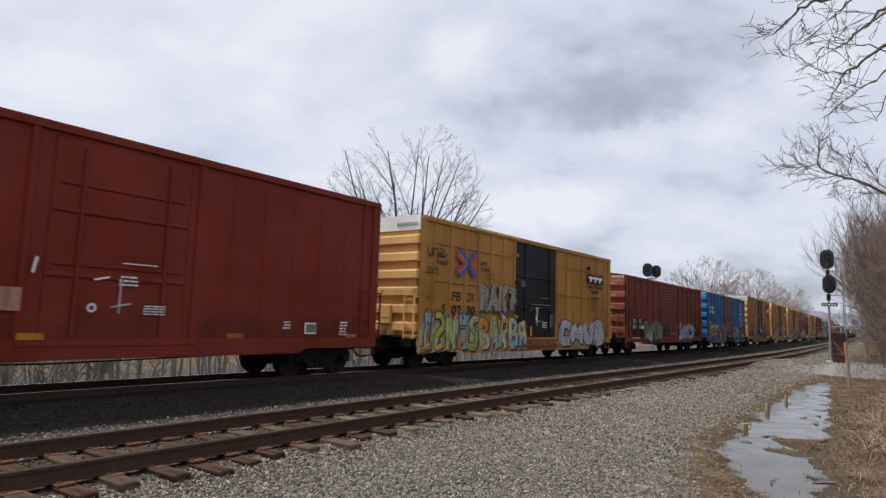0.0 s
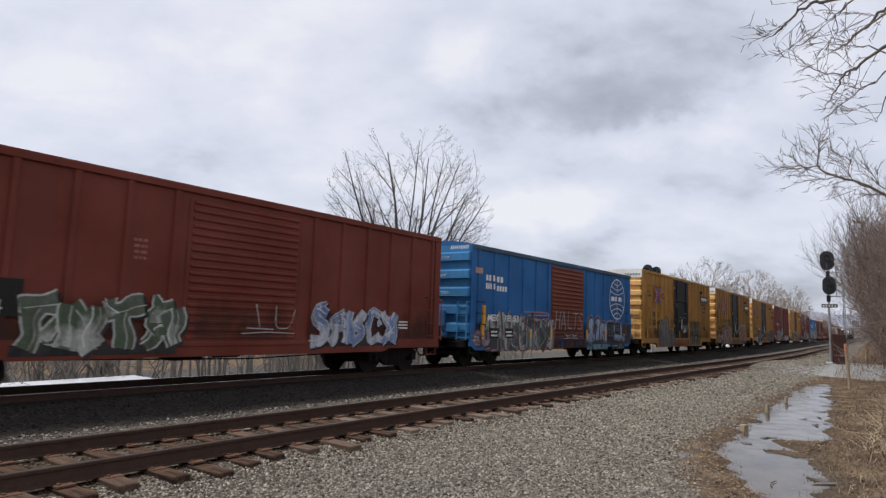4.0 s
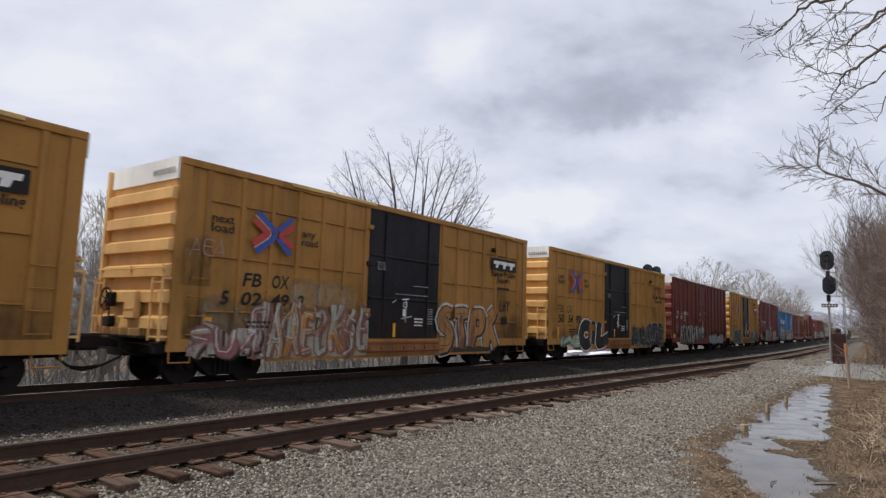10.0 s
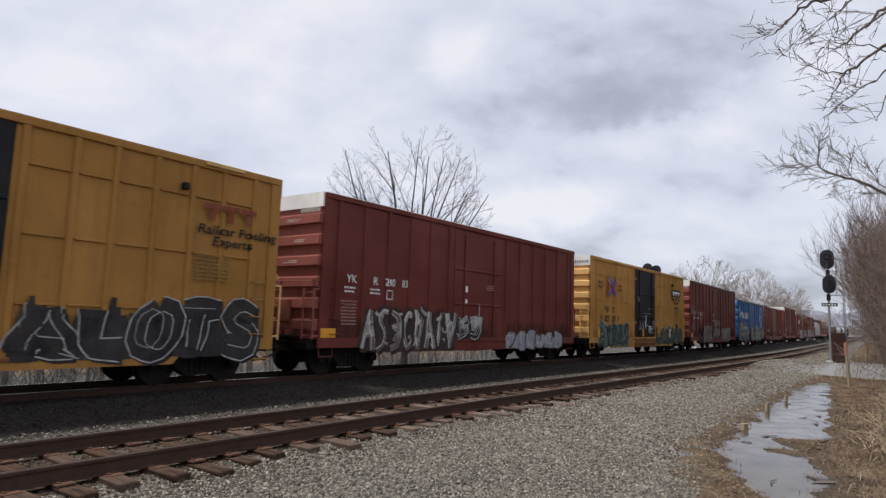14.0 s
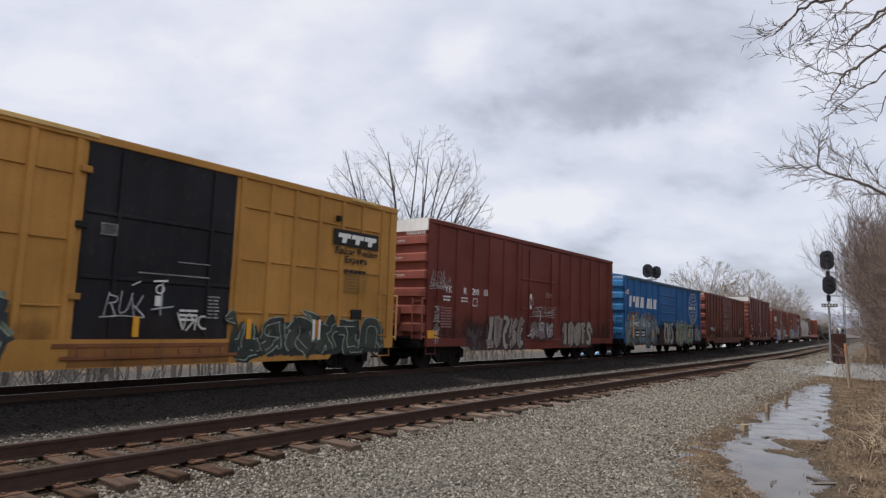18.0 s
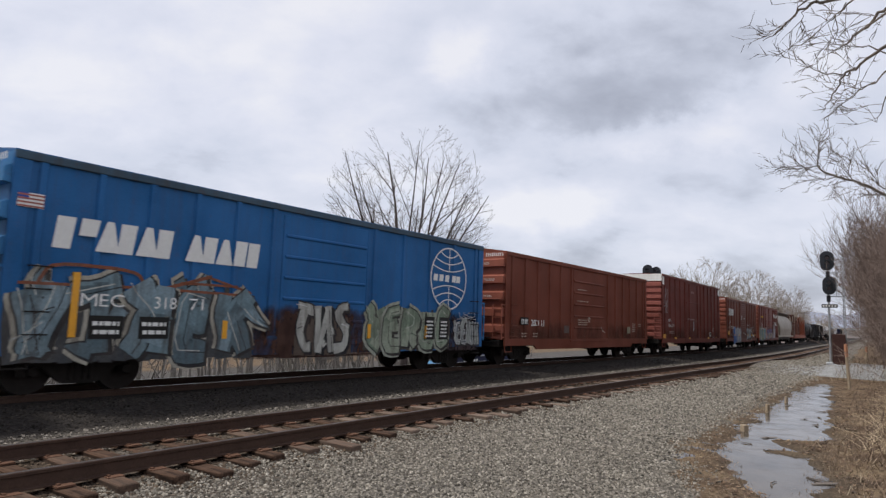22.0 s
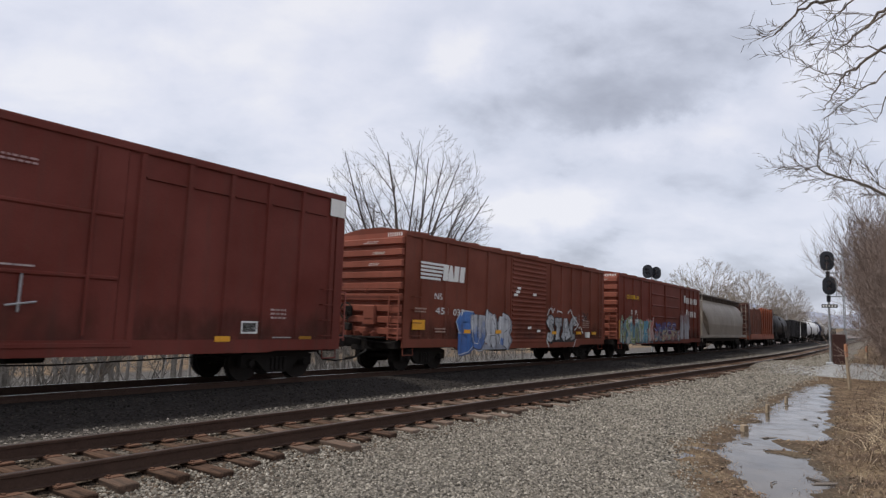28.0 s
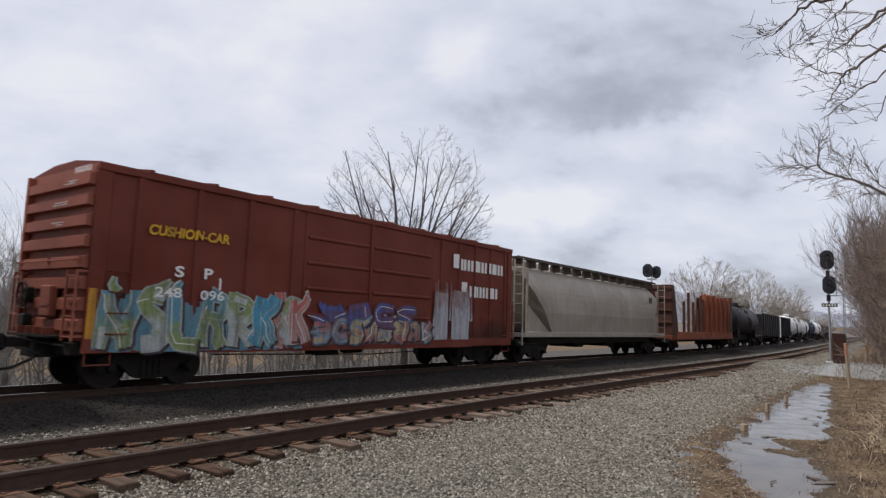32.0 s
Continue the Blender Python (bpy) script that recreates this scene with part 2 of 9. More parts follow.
def paint(name, col, rough=0.55, grime=0.35, rust=0.25, dirt=(0.06, 0.045, 0.035)):
    """Weathered paint on steel: faded patches, rain streaks, rust blooms, fine grain."""
    m, n, l, b = material(name, rough)
    obj = scaled_coords(n, l, "Object", (1, 1, 1))
    streak = scaled_coords(n, l, "Object", (3.0, 3.0, 0.16))
    fade = noise_node(n, l, obj, 0.55, 5.0)
    c = mix_node(n, l, ramp_node(n, l, fade, ((0.32, (0, 0, 0)), (0.72, (1, 1, 1)))), tuple(x * 0.80 for x in col), tuple(min(1, x * 1.12 + 0.012) for x in col))
    run = noise_node(n, l, streak, 1.6, 6.0, 0.62)
    c = mix_node(n, l, ramp_node(n, l, run, ((0.46, (0, 0, 0)), (0.80, (grime, grime, grime)))), c, dirt)
    spots = noise_node(n, l, obj, 5.5, 9.0, 0.72)
    c = mix_node(n, l, ramp_node(n, l, spots, ((0.585, (0, 0, 0)), (0.66, (rust, rust, rust)))), c, (0.11, 0.05, 0.028))
    fine = noise_node(n, l, obj, 38.0, 3.0)
    c = mix_node(n, l, 0.10, c, ramp_node(n, l, fine, ((0.3, (0, 0, 0)), (0.7, (1, 1, 1)))), "OVERLAY")
    l.new(c, b.inputs["Base Color"])
    b.inputs["Specular IOR Level"].default_value = 0.14
    dents = noise_node(n, l, obj, 1.9, 3.0)
    bump_node(n, l, b, dents, 0.25, 0.03)
    return m


def plain(name, col, rough=0.7, metal=0.0, vary=0.3, scale=6.0, bump=0.15):
    m, n, l, b = material(name, rough, metal)
    b.inputs["Specular IOR Level"].default_value = 0.2 if rough > 0.5 else 0.5
    obj = scaled_coords(n, l, "Object", (1, 1, 1))
    a = noise_node(n, l, obj, scale, 5.0)
    a2 = noise_node(n, l, obj, scale * 7, 4.0)
    c = mix_node(n, l, a, tuple(x * (1 - vary) for x in col), tuple(min(1, x * (1 + vary)) for x in col))
    c = mix_node(n, l, 0.25, c, ramp_node(n, l, a2, ((0.3, (0.1, 0.1, 0.1)), (0.7, (0.9, 0.9, 0.9)))), "OVERLAY")
    l.new(c, b.inputs["Base Color"])
    if bump:
        bump_node(n, l, b, a2, bump, 0.02)
    return m


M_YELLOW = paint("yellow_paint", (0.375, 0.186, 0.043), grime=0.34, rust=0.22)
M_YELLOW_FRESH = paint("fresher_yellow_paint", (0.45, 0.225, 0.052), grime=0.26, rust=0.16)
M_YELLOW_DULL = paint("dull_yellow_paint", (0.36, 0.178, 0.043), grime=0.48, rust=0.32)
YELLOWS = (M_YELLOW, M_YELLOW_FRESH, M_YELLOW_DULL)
# yellow for the ends, lightened to carry the sun that strikes them
M_YELLOW_END = paint("sunlit_yellow_end_paint", (0.72, 0.435, 0.165), grime=0.17, rust=0.15)
M_YELLOW_TRIM = paint("pale_yellow_paint", (0.62, 0.42, 0.16), grime=0.25)
M_BLACK = paint("black_paint", (0.011, 0.011, 0.014), grime=0.25, rust=0.2, dirt=(0.05, 0.05, 0.05))
M_MAROON = paint("maroon_paint", (0.140, 0.029, 0.020), grime=0.35)
M_RUST_RED = paint("red_oxide_paint", (0.150, 0.031, 0.018), grime=0.3)
M_RED = paint("red_paint", (0.165, 0.019, 0.009), grime=0.28)
M_BROWN = paint("brown_red_paint", (0.155, 0.040, 0.022), grime=0.3)
# red and maroon ends: side paint made paler, sunlight put into the colour
M_RED_END = paint("sunlit_red_end_paint", (0.25, 0.078, 0.050), grime=0.25)
M_MAROON_END = paint("sunlit_maroon_end_paint", (0.265, 0.085, 0.066), grime=0.25)
M_SILL_PLATE = paint("rust_streaked_sill_paint", (0.24, 0.105, 0.030), grime=0.6, rust=0.6)
M_BLUE_CHORD = paint("dirty_blue_roof_edge", (0.050, 0.088, 0.125), grime=0.6, rust=0.45)
M_RUST_SILL = paint("rusty_door_rail", (0.20, 0.075, 0.030), grime=0.5, rust=0.5)
M_BLUE = paint("blue_paint", (0.018, 0.115, 0.30), grime=0.3, rust=0.12)
# lit copy of the blue for the ends
M_BLUE_END = paint("sunlit_blue_end_paint", (0.045, 0.19, 0.40), grime=0.35, rust=0.15)
M_GREY_CAR = paint("grey_paint", (0.345, 0.305, 0.255), grime=0.32)
M_ORANGE = paint("orange_paint", (0.31, 0.088, 0.044), grime=0.42)
M_WHITE = paint("white_paint", (0.82, 0.81, 0.77), grime=0.16, rust=0.08)
M_WHITE_TANK = paint("white_tank_paint", (0.72, 0.72, 0.72), grime=0.35)
M_TANK = paint("black_tank_paint", (0.025, 0.024, 0.026), grime=0.3)
M_NAVY = paint("navy_paint", (0.018, 0.024, 0.060), grime=0.25)
M_STEEL = plain("dark_truck_steel", (0.019, 0.016, 0.014), 0.7, 0.2)
M_WHEEL = plain("wheel_steel", (0.022, 0.018, 0.016), 0.55, 0.5)
M_GALV = plain("galvanised_steel", (0.42, 0.43, 0.44), 0.45, 0.6, 0.15)
M_DECAL_WHITE = plain("white_lettering", (0.70, 0.70, 0.67), 0.6, 0, 0.12, 9, 0)
M_DECAL_BLACK = plain("black_lettering", (0.016, 0.015, 0.014), 0.6, 0, 0.3, 9, 0)
M_DECAL_YELLOW = plain("reflective_yellow", (0.70, 0.33, 0.02), 0.4, 0, 0.12, 9, 0)
M_DECAL_RED = plain("red_decal", (0.40, 0.035, 0.020), 0.5, 0, 0.15, 9, 0)
M_DECAL_BLUE = plain("blue_decal", (0.025, 0.06, 0.30), 0.5, 0, 0.15, 9, 0)
# ---- ground ----
def bed_profile(off):
    """Height of the ground across the line, over its rail heads."""
    xs = [-400, -60, -17, -11, -6.5, -4.2, -2.6, -1.9, -0.95, -0.6, 0.6, 0.95, 1.9, 2.6, 3.7, 4.3, 4.8, 5.2, 5.55, 7.0, 7.25, 7.75, 8.3, 9.4, 10.7, 11.3, 12.9, 13.6, 15, 18, 26, 60, 400]
    zs = [-6.5, -6.0, -5.6, -3.2, -0.95, -0.75, -0.31, -0.225, -0.195, -0.255, -0.255, -0.195, -0.225, -0.31, -0.47, -0.47, -0.42, -0.37, -0.325, -0.322, -0.34, -0.372, -0.42, -0.45, -0.475, -0.485, -0.475, -0.44, -0.30, 0.05, 0.5, 1.5, 2.5]
    return np.interp(off, xs, zs)


SIGNAL = Vector((21.2, 34.0, -0.50))      # foot of the near signal


def lump(x, y, size, seed=0.0):
    """Smooth uneven noise over arrays of places, about -1 to 1."""
    a = np.sin(x * 1.0 / size + 1.3 * np.sin(y * 0.7 / size + seed)) * np.cos(y * 0.9 / size + 1.1 * np.sin(x * 0.6 / size + 2 * seed))
    b = np.sin(x * 2.3 / size + 1.7 * np.sin(y * 1.9 / size + 3 * seed)) * np.cos(y * 2.1 / size + 0.8 * np.sin(x * 2.6 / size))
    return 0.65 * a + 0.35 * b


WATER = -0.505


def puddle_depth(s, o):
    """Positive inside the puddle's outline, negative outside."""
    ss = [2, 8, 9.4, 10.1, 10.6, 11.2, 12.2, 13.6, 15.4, 18.3, 20.6, 22, 26, 30.2, 32.4]
    lo = np.interp(s, ss, [13.9, 13.5, 13.05, 12.85, 12.6, 12.2, 11.95, 11.78, 11.6, 11.49, 11.3, 11.2, 10.95, 10.89, 11.25])
    hi = np.interp(s, ss, [14.6, 14.2, 13.95, 13.8, 13.68, 13.6, 13.36, 12.95, 13.2, 12.9, 12.58, 12.45, 12.04, 11.62, 11.42])
    lo = lo + 0.07 * np.sin(s * 2.3) + 0.05 * np.sin(s * 5.9 + 1) + 0.025 * np.sin(s * 13.1)
    hi = hi + 0.08 * np.sin(s * 2.9 + 0.5) + 0.06 * np.sin(s * 5.3) + 0.03 * np.sin(s * 11.7)
    d = np.minimum(o - lo, hi - o)
    isle = np.hypot((s - 14.2) / 0.75, (o - 13.0) / 0.62 + 0.25 * np.sin(s * 4)) - 1
    spit = np.hypot((s - 13.2) / 0.22, (o - 12.75) / 0.5) - 1
    d = np.minimum(d, np.minimum(isle * 0.5, spit * 0.35))
    return np.where((s > 2) & (s < 32.5), d, -1.0)


def ground_height(x, y, s, o):
    z = bed_profile(o)
    near = np.clip(1 - np.hypot(x, y) / 110, 0, 1)
    rough = 0.030 * lump(x, y, 0.8) + 0.020 * lump(x, y, 0.27, 1.0) + 0.010 * lump(x, y, 0.11, 2.0)
    z = z + np.where(o > 9.0, np.clip((o - 9.0) / 2, 0, 1) * rough, 0.3 * rough * (o > 7.8)) * near
    d = puddle_depth(s, o)
    shore = np.clip(d / 0.45 + 0.55, 0, 1)
    z = z - 0.064 * shore * shore * (3 - 2 * shore) + (0.016 * lump(x, y, 0.22, 6.0) + 0.010 * lump(x, y, 0.09, 7.0)) * np.clip(d / 0.5 + 1.2, 0, 1) * np.clip(1.5 - d / 0.45, 0.25, 1)
    z = z - 0.03 * np.clip((o - 13.6) / 0.3, 0, 1) * np.clip((15.2 - o) / 0.5, 0, 1) * np.clip((12.6 - s) / 0.8, 0, 1) * near
    z = z + fall(x, y)
    # raised stone pad round the signal
    r = np.hypot(x - SIGNAL.x, y - SIGNAL.y)
    k = np.clip((5.4 - r) / 2.6, 0, 1)
    k = k * k * (3 - 2 * k)
    return z * (1 - k) + np.maximum(z, SIGNAL.z) * k


def axis_steps(fine_lo, fine_hi, fine, far_lo, far_hi, grow=1.22):
    a = list(np.arange(fine_lo, fine_hi, fine))
    step, v = fine, fine_hi
    while v < far_hi:
        a.append(v)
        step *= grow
        v += step
    a.append(far_hi)
    step, v = fine, fine_lo
    while v > far_lo:
        step *= grow
        v -= step
        a.insert(0, max(v, far_lo))
    return np.array(a)


def build_ground():
    u = axis_steps(1.0, 42.0, 0.12, -900.0, 4200.0, 1.12)     # along the line's first heading
    w = axis_steps(-13.8, 4.0, 0.115, -2500.0, 2500.0, 1.13)    # across, from the camera
    uu, ww = np.meshgrid(u, w, indexing="ij")
    x = (uu * SIN + ww * COS).ravel()
    y = (uu * COS - ww * SIN).ravel()
    s, o = line_coords(x, y)
    z = ground_height(x, y, s, o)
    far = np.clip((np.hypot(x, y) - 500) / 1500, 0, 1)
    z = z * (1 - far) - 6 * far
    nu, nw = len(u), len(w)
    idx = np.arange(nu * nw).reshape(nu, nw)
    faces = np.stack([idx[:-1, :-1], idx[1:, :-1], idx[1:, 1:], idx[:-1, 1:]], -1).reshape(-1, 4)
    me = bpy.data.meshes.new("ground")
    me.from_pydata(np.stack([x, y, z], 1).tolist(), [], faces[:, ::-1].tolist())
    zone = me.color_attributes.new("zone", "FLOAT_COLOR", "POINT")
    wob = 0.5 * lump(x, y, 1.6, 4.0) + 0.3 * lump(x, y, 0.5, 5.0)
    edge_o = np.interp(s, [0, 8.6, 12.8, 19.6, 30, 60], [13.0, 12.4, 11.25, 10.9, 10.6, 10.4])
    stone = np.clip((edge_o + wob - o) / 0.5, 0, 1) * np.clip((o + 6.0) / 1.2, 0, 1) + np.clip((-o - 6.0) / 1.0, 0, 1) * np.clip((70 + o) / 10, 0, 1)
    r = np.hypot(x - SIGNAL.x, y - SIGNAL.y)
    pad = np.clip((5.0 - r + 0.5 * np.sin(3 * s)) / 0.8, 0, 1)
    wet = np.clip(puddle_depth(s, o) / 0.5 + 0.8, 0, 1)
    # dark bed out to the train's shadow edge: soot and painted shade
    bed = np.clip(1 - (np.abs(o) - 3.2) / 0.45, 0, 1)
    rusty = np.clip((o - 5.2) / 0.3, 0, 1) * np.clip((9.0 - o) / 1.8, 0, 1) * np.clip(0.75 + 0.4 * lump(x, y, 0.6, 8.0), 0, 1)
    col = np.stack([np.maximum(stone, pad), pad, wet, np.ones_like(wet)], 1)
    zone.data.foreach_set("color", col.ravel())
    rust_zone = me.color_attributes.new("rust_zone", "FLOAT_COLOR", "POINT")
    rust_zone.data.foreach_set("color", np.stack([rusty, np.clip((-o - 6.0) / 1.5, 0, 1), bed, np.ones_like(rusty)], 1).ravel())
    me.polygons.foreach_set("use_smooth", [True] * len(me.polygons))
    m, n, l, b = material("ground_surface", 0.95)
    b.inputs["Specular IOR Level"].default_value = 0.08
    att = n.new("ShaderNodeVertexColor")
    att.layer_name = "zone"
    sep = n.new("ShaderNodeSeparateColor")
    l.new(att.outputs["Color"], sep.inputs[0])
    pos = scaled_coords(n, l, "Object", (1, 1, 1))
    # crushed stone
    vor = n.new("ShaderNodeTexVoronoi")
    vor.inputs["Scale"].default_value = 21.0
    l.new(pos, vor.inputs["Vector"])
    stone_col = ramp_node(n, l, vor.outputs["Color"], ((0.1, (0.040, 0.036, 0.031)), (0.9, (0.22, 0.198, 0.172))))
    big = noise_node(n, l, pos, 0.7, 5)
    stone_col = mix_node(n, l, ramp_node(n, l, big, ((0.35, (0, 0, 0)), (0.75, (0.55, 0.55, 0.55)))), stone_col, (0.20, 0.17, 0.13))
    stone_col = mix_node(n, l, sep.outputs[1], stone_col, mix_node(n, l, vor.outputs["Color"], (0.20, 0.20, 0.20), (0.42, 0.42, 0.41)))
    att2 = n.new("ShaderNodeVertexColor")
    att2.layer_name = "rust_zone"
    sep2 = n.new("ShaderNodeSeparateColor")
    l.new(att2.outputs["Color"], sep2.inputs[0])
    stone_col = mix_node(n, l, sep2.outputs[1], stone_col, mix_node(n, l, big, (0.055, 0.050, 0.046), (0.13, 0.12, 0.11)))
    stone_col = mix_node(n, l, sep2.outputs[0], stone_col, mix_node(n, l, vor.outputs["Color"], (0.026, 0.018, 0.013), (0.105, 0.072, 0.048)))
    # main line ballast: sooty stone, darkened further for the shade beside the cars
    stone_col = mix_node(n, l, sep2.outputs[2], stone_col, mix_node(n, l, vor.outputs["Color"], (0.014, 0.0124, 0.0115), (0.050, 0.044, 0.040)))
    # dead grass and earth
    g1 = noise_node(n, l, pos, 1.3, 6)
    g2 = noise_node(n, l, pos, 24.0, 5, 0.7)
    earth = ramp_node(n, l, g1, ((0.3, (0.06, 0.042, 0.030)), (0.5, (0.14, 0.097, 0.062)), (0.72, (0.235, 0.175, 0.11))))
    earth = mix_node(n, l, 0.6, earth, ramp_node(n, l, g2, ((0.3, (0.05, 0.05, 0.05)), (0.7, (0.95, 0.95, 0.95)))), "OVERLAY")
    earth = mix_node(n, l, sep.outputs[2], earth, mix_node(n, l, ramp_node(n, l, g2, ((0.35, (0, 0, 0)), (0.65, (1, 1, 1)))), (0.05, 0.04, 0.03), (0.135, 0.105, 0.075)))
    edge = n.new("ShaderNodeMath")
    edge.operation = "ADD"
    l.new(sep.outputs[0], edge.inputs[0])
    e2 = n.new("ShaderNodeMath")
    e2.operation = "MULTIPLY_ADD"
    l.new(g2, e2.inputs[0])
    e2.inputs[1].default_value, e2.inputs[2].default_value = 0.8, -0.4
    l.new(e2.outputs[0], edge.inputs[1])
    sharp = ramp_node(n, l, edge.outputs[0], ((0.40, (0, 0, 0)), (0.60, (1, 1, 1))))
    l.new(mix_node(n, l, sharp, earth, stone_col), b.inputs["Base Color"])
    hgt = n.new("ShaderNodeMix")
    hgt.data_type = "FLOAT"
    l.new(sharp, hgt.inputs[0])
    l.new(g2, hgt.inputs[2])
    l.new(vor.outputs["Distance"], hgt.inputs[3])
    bump_node(n, l, b, hgt.outputs[0], 0.9, 0.04)
    me.materials.append(m)
    tagged(new("ground", me), "grey crushed stone beside the tracks and brown dead grass", "ground", kind="structure")


build_ground()


def build_water():
    m, n, l, b = material("puddle_water", 0.07)
    pos = scaled_coords(n, l, "Object", (1, 1, 1))
    silt = noise_node(n, l, pos, 0.9, 5, 0.6)
    l.new(mix_node(n, l, ramp_node(n, l, silt, ((0.38, (0, 0, 0)), (0.66, (1, 1, 1)))), (0.040, 0.034, 0.028), (0.105, 0.088, 0.070)), b.inputs["Base Color"])
    b.inputs["IOR"].default_value = 1.33
    b.inputs["Specular IOR Level"].default_value = 0.36
    l.new(ramp_node(n, l, noise_node(n, l, pos, 2.3, 5, 0.65), ((0.35, (0.03, 0.03, 0.03)), (0.7, (0.22, 0.22, 0.22)))), b.inputs["Roughness"])
    bump_node(n, l, b, noise_node(n, l, scaled_coords(n, l, "Object", (2.2, 1.6, 1)), 3.0, 6), 0.05, 0.02)
    shape = Shape()
    rows = [(s, lo, hi) for s, lo, hi in zip(np.arange(4.0, 34.1, 1.0), [10.4] * 31, [15.2] * 31)]
    for s, lo, hi in rows:
        shape.v.append(tuple(on_line(s, lo, WATER)))
        shape.v.append(tuple(on_line(s, hi, WATER)))
    for i in range(len(rows) - 1):
        shape.f.append((2 * i, 2 * i + 1, 2 * i + 3, 2 * i + 2))
        shape.m.append(0)
    ob = new("puddle", shape.mesh("puddle", [m]))
    tagged(ob, "shallow muddy puddle reflecting the cloudy sky", "water", kind="structure")


build_water()

# ---- tracks ----
M_RAIL = plain("rusty_rail", (0.062, 0.037, 0.027), 0.65, 0.3, 0.3, 5)
M_POLISHED = plain("polished_rail_head", (0.46, 0.45, 0.44), 0.28, 1.0, 0.15, 8, 0)
M_RAILTOP = plain("worn_rail_head", (0.16, 0.14, 0.13), 0.4, 0.8, 0.2, 8)


def tie_wood():
    m, n, l, b = material("weathered_tie_wood", 0.92)
    b.inputs["Specular IOR Level"].default_value = 0.12
    info = n.new("ShaderNodeObjectInfo")
    grain = noise_node(n, l, scaled_coords(n, l, "Object", (14, 1.2, 14)), 1.0, 6, 0.65)
    wear = noise_node(n, l, scaled_coords(n, l, "Object", (1, 1, 1)), 3.5, 4)
    c = mix_node(n, l, ramp_node(n, l, grain, ((0.35, (0, 0, 0)), (0.65, (1, 1, 1)))), (0.020, 0.013, 0.010), (0.118, 0.070, 0.046))
    c = mix_node(n, l, ramp_node(n, l, info.outputs["Random"], ((0.35, (0, 0, 0)), (0.85, (1, 1, 1)))), c, mix_node(n, l, 0.62, c, (0.25, 0.19, 0.15)))
    c = mix_node(n, l, ramp_node(n, l, wear, ((0.5, (0, 0, 0)), (0.7, (0.7, 0.7, 0.7)))), c, (0.13, 0.08, 0.055))
    l.new(c, b.inputs["Base Color"])
    bump_node(n, l, b, grain, 0.7, 0.02)
    return m


M_TIE = tie_wood()
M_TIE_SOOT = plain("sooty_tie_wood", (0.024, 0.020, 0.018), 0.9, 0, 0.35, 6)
M_TIE_RED = plain("rusty_tie_plate", (0.125, 0.066, 0.042), 0.85, 0.1, 0.4, 7)


def rail_shape(off, z, s0, s1, step):
    """A rail: head, web and foot, swept along the line."""
    prof = [(-0.076, -0.186), (0.076, -0.186), (0.076, -0.174), (0.018, -0.158), (0.012, -0.05), (0.037, -0.040), (0.037, -0.008),
            (0.028, 0.0), (-0.028, 0.0), (-0.037, -0.008), (-0.037, -0.040), (-0.012, -0.05), (-0.018, -0.158), (-0.076, -0.174)]
    sh, k = Shape(), len(prof)
    places = np.arange(s0, s1 + step / 2, step)
    for s in places:
        for a, b_ in prof:
            sh.v.append(tuple(on_line(s, off + a, z + b_)))
    for i in range(len(places) - 1):
        for j in range(k):
            a, b_ = i * k + j, i * k + (j + 1) % k
            sh.f.append((a, a + k, b_ + k, b_))
            sh.m.append(1 if j == 7 else 0)
    return sh


def tie_mesh(mat):
    return Shape().soft_box(-0.115, 0.115, -1.3, 1.3, -0.17, 0.0, 0.012).mesh("tie", [mat])


def plate_shape(offs, places, z):
    sh = Shape()
    for s in places:
        h = heading(s)
        for o in offs:
            c = on_line(s, o, z)
            ux, uy = Vector((math.sin(h), math.cos(h), 0)), Vector((math.cos(h), -math.sin(h), 0))
            pts = [c + ux * a + uy * b_ + Vector((0, 0, d)) for d in (0, 0.02) for b_ in (-0.19, 0.19) for a in (-0.095, 0.095)]
            sh.add(pts, [(0, 2, 3, 1), (4, 5, 7, 6), (0, 1, 5, 4), (2, 6, 7, 3), (0, 4, 6, 2), (1, 3, 7, 5)])
            for a, b_ in ((0.05, -0.11), (-0.05, 0.11)):
                q = c + ux * a + uy * b_
                pts = [q + ux * i + uy * j + Vector((0, 0, d)) for d in (0.01, 0.035) for j in (-0.02, 0.02) for i in (-0.018, 0.018)]
                sh.add(pts, [(4, 5, 7, 6), (0, 1, 5, 4), (2, 6, 7, 3), (0, 4, 6, 2), (1, 3, 7, 5)])
    return sh


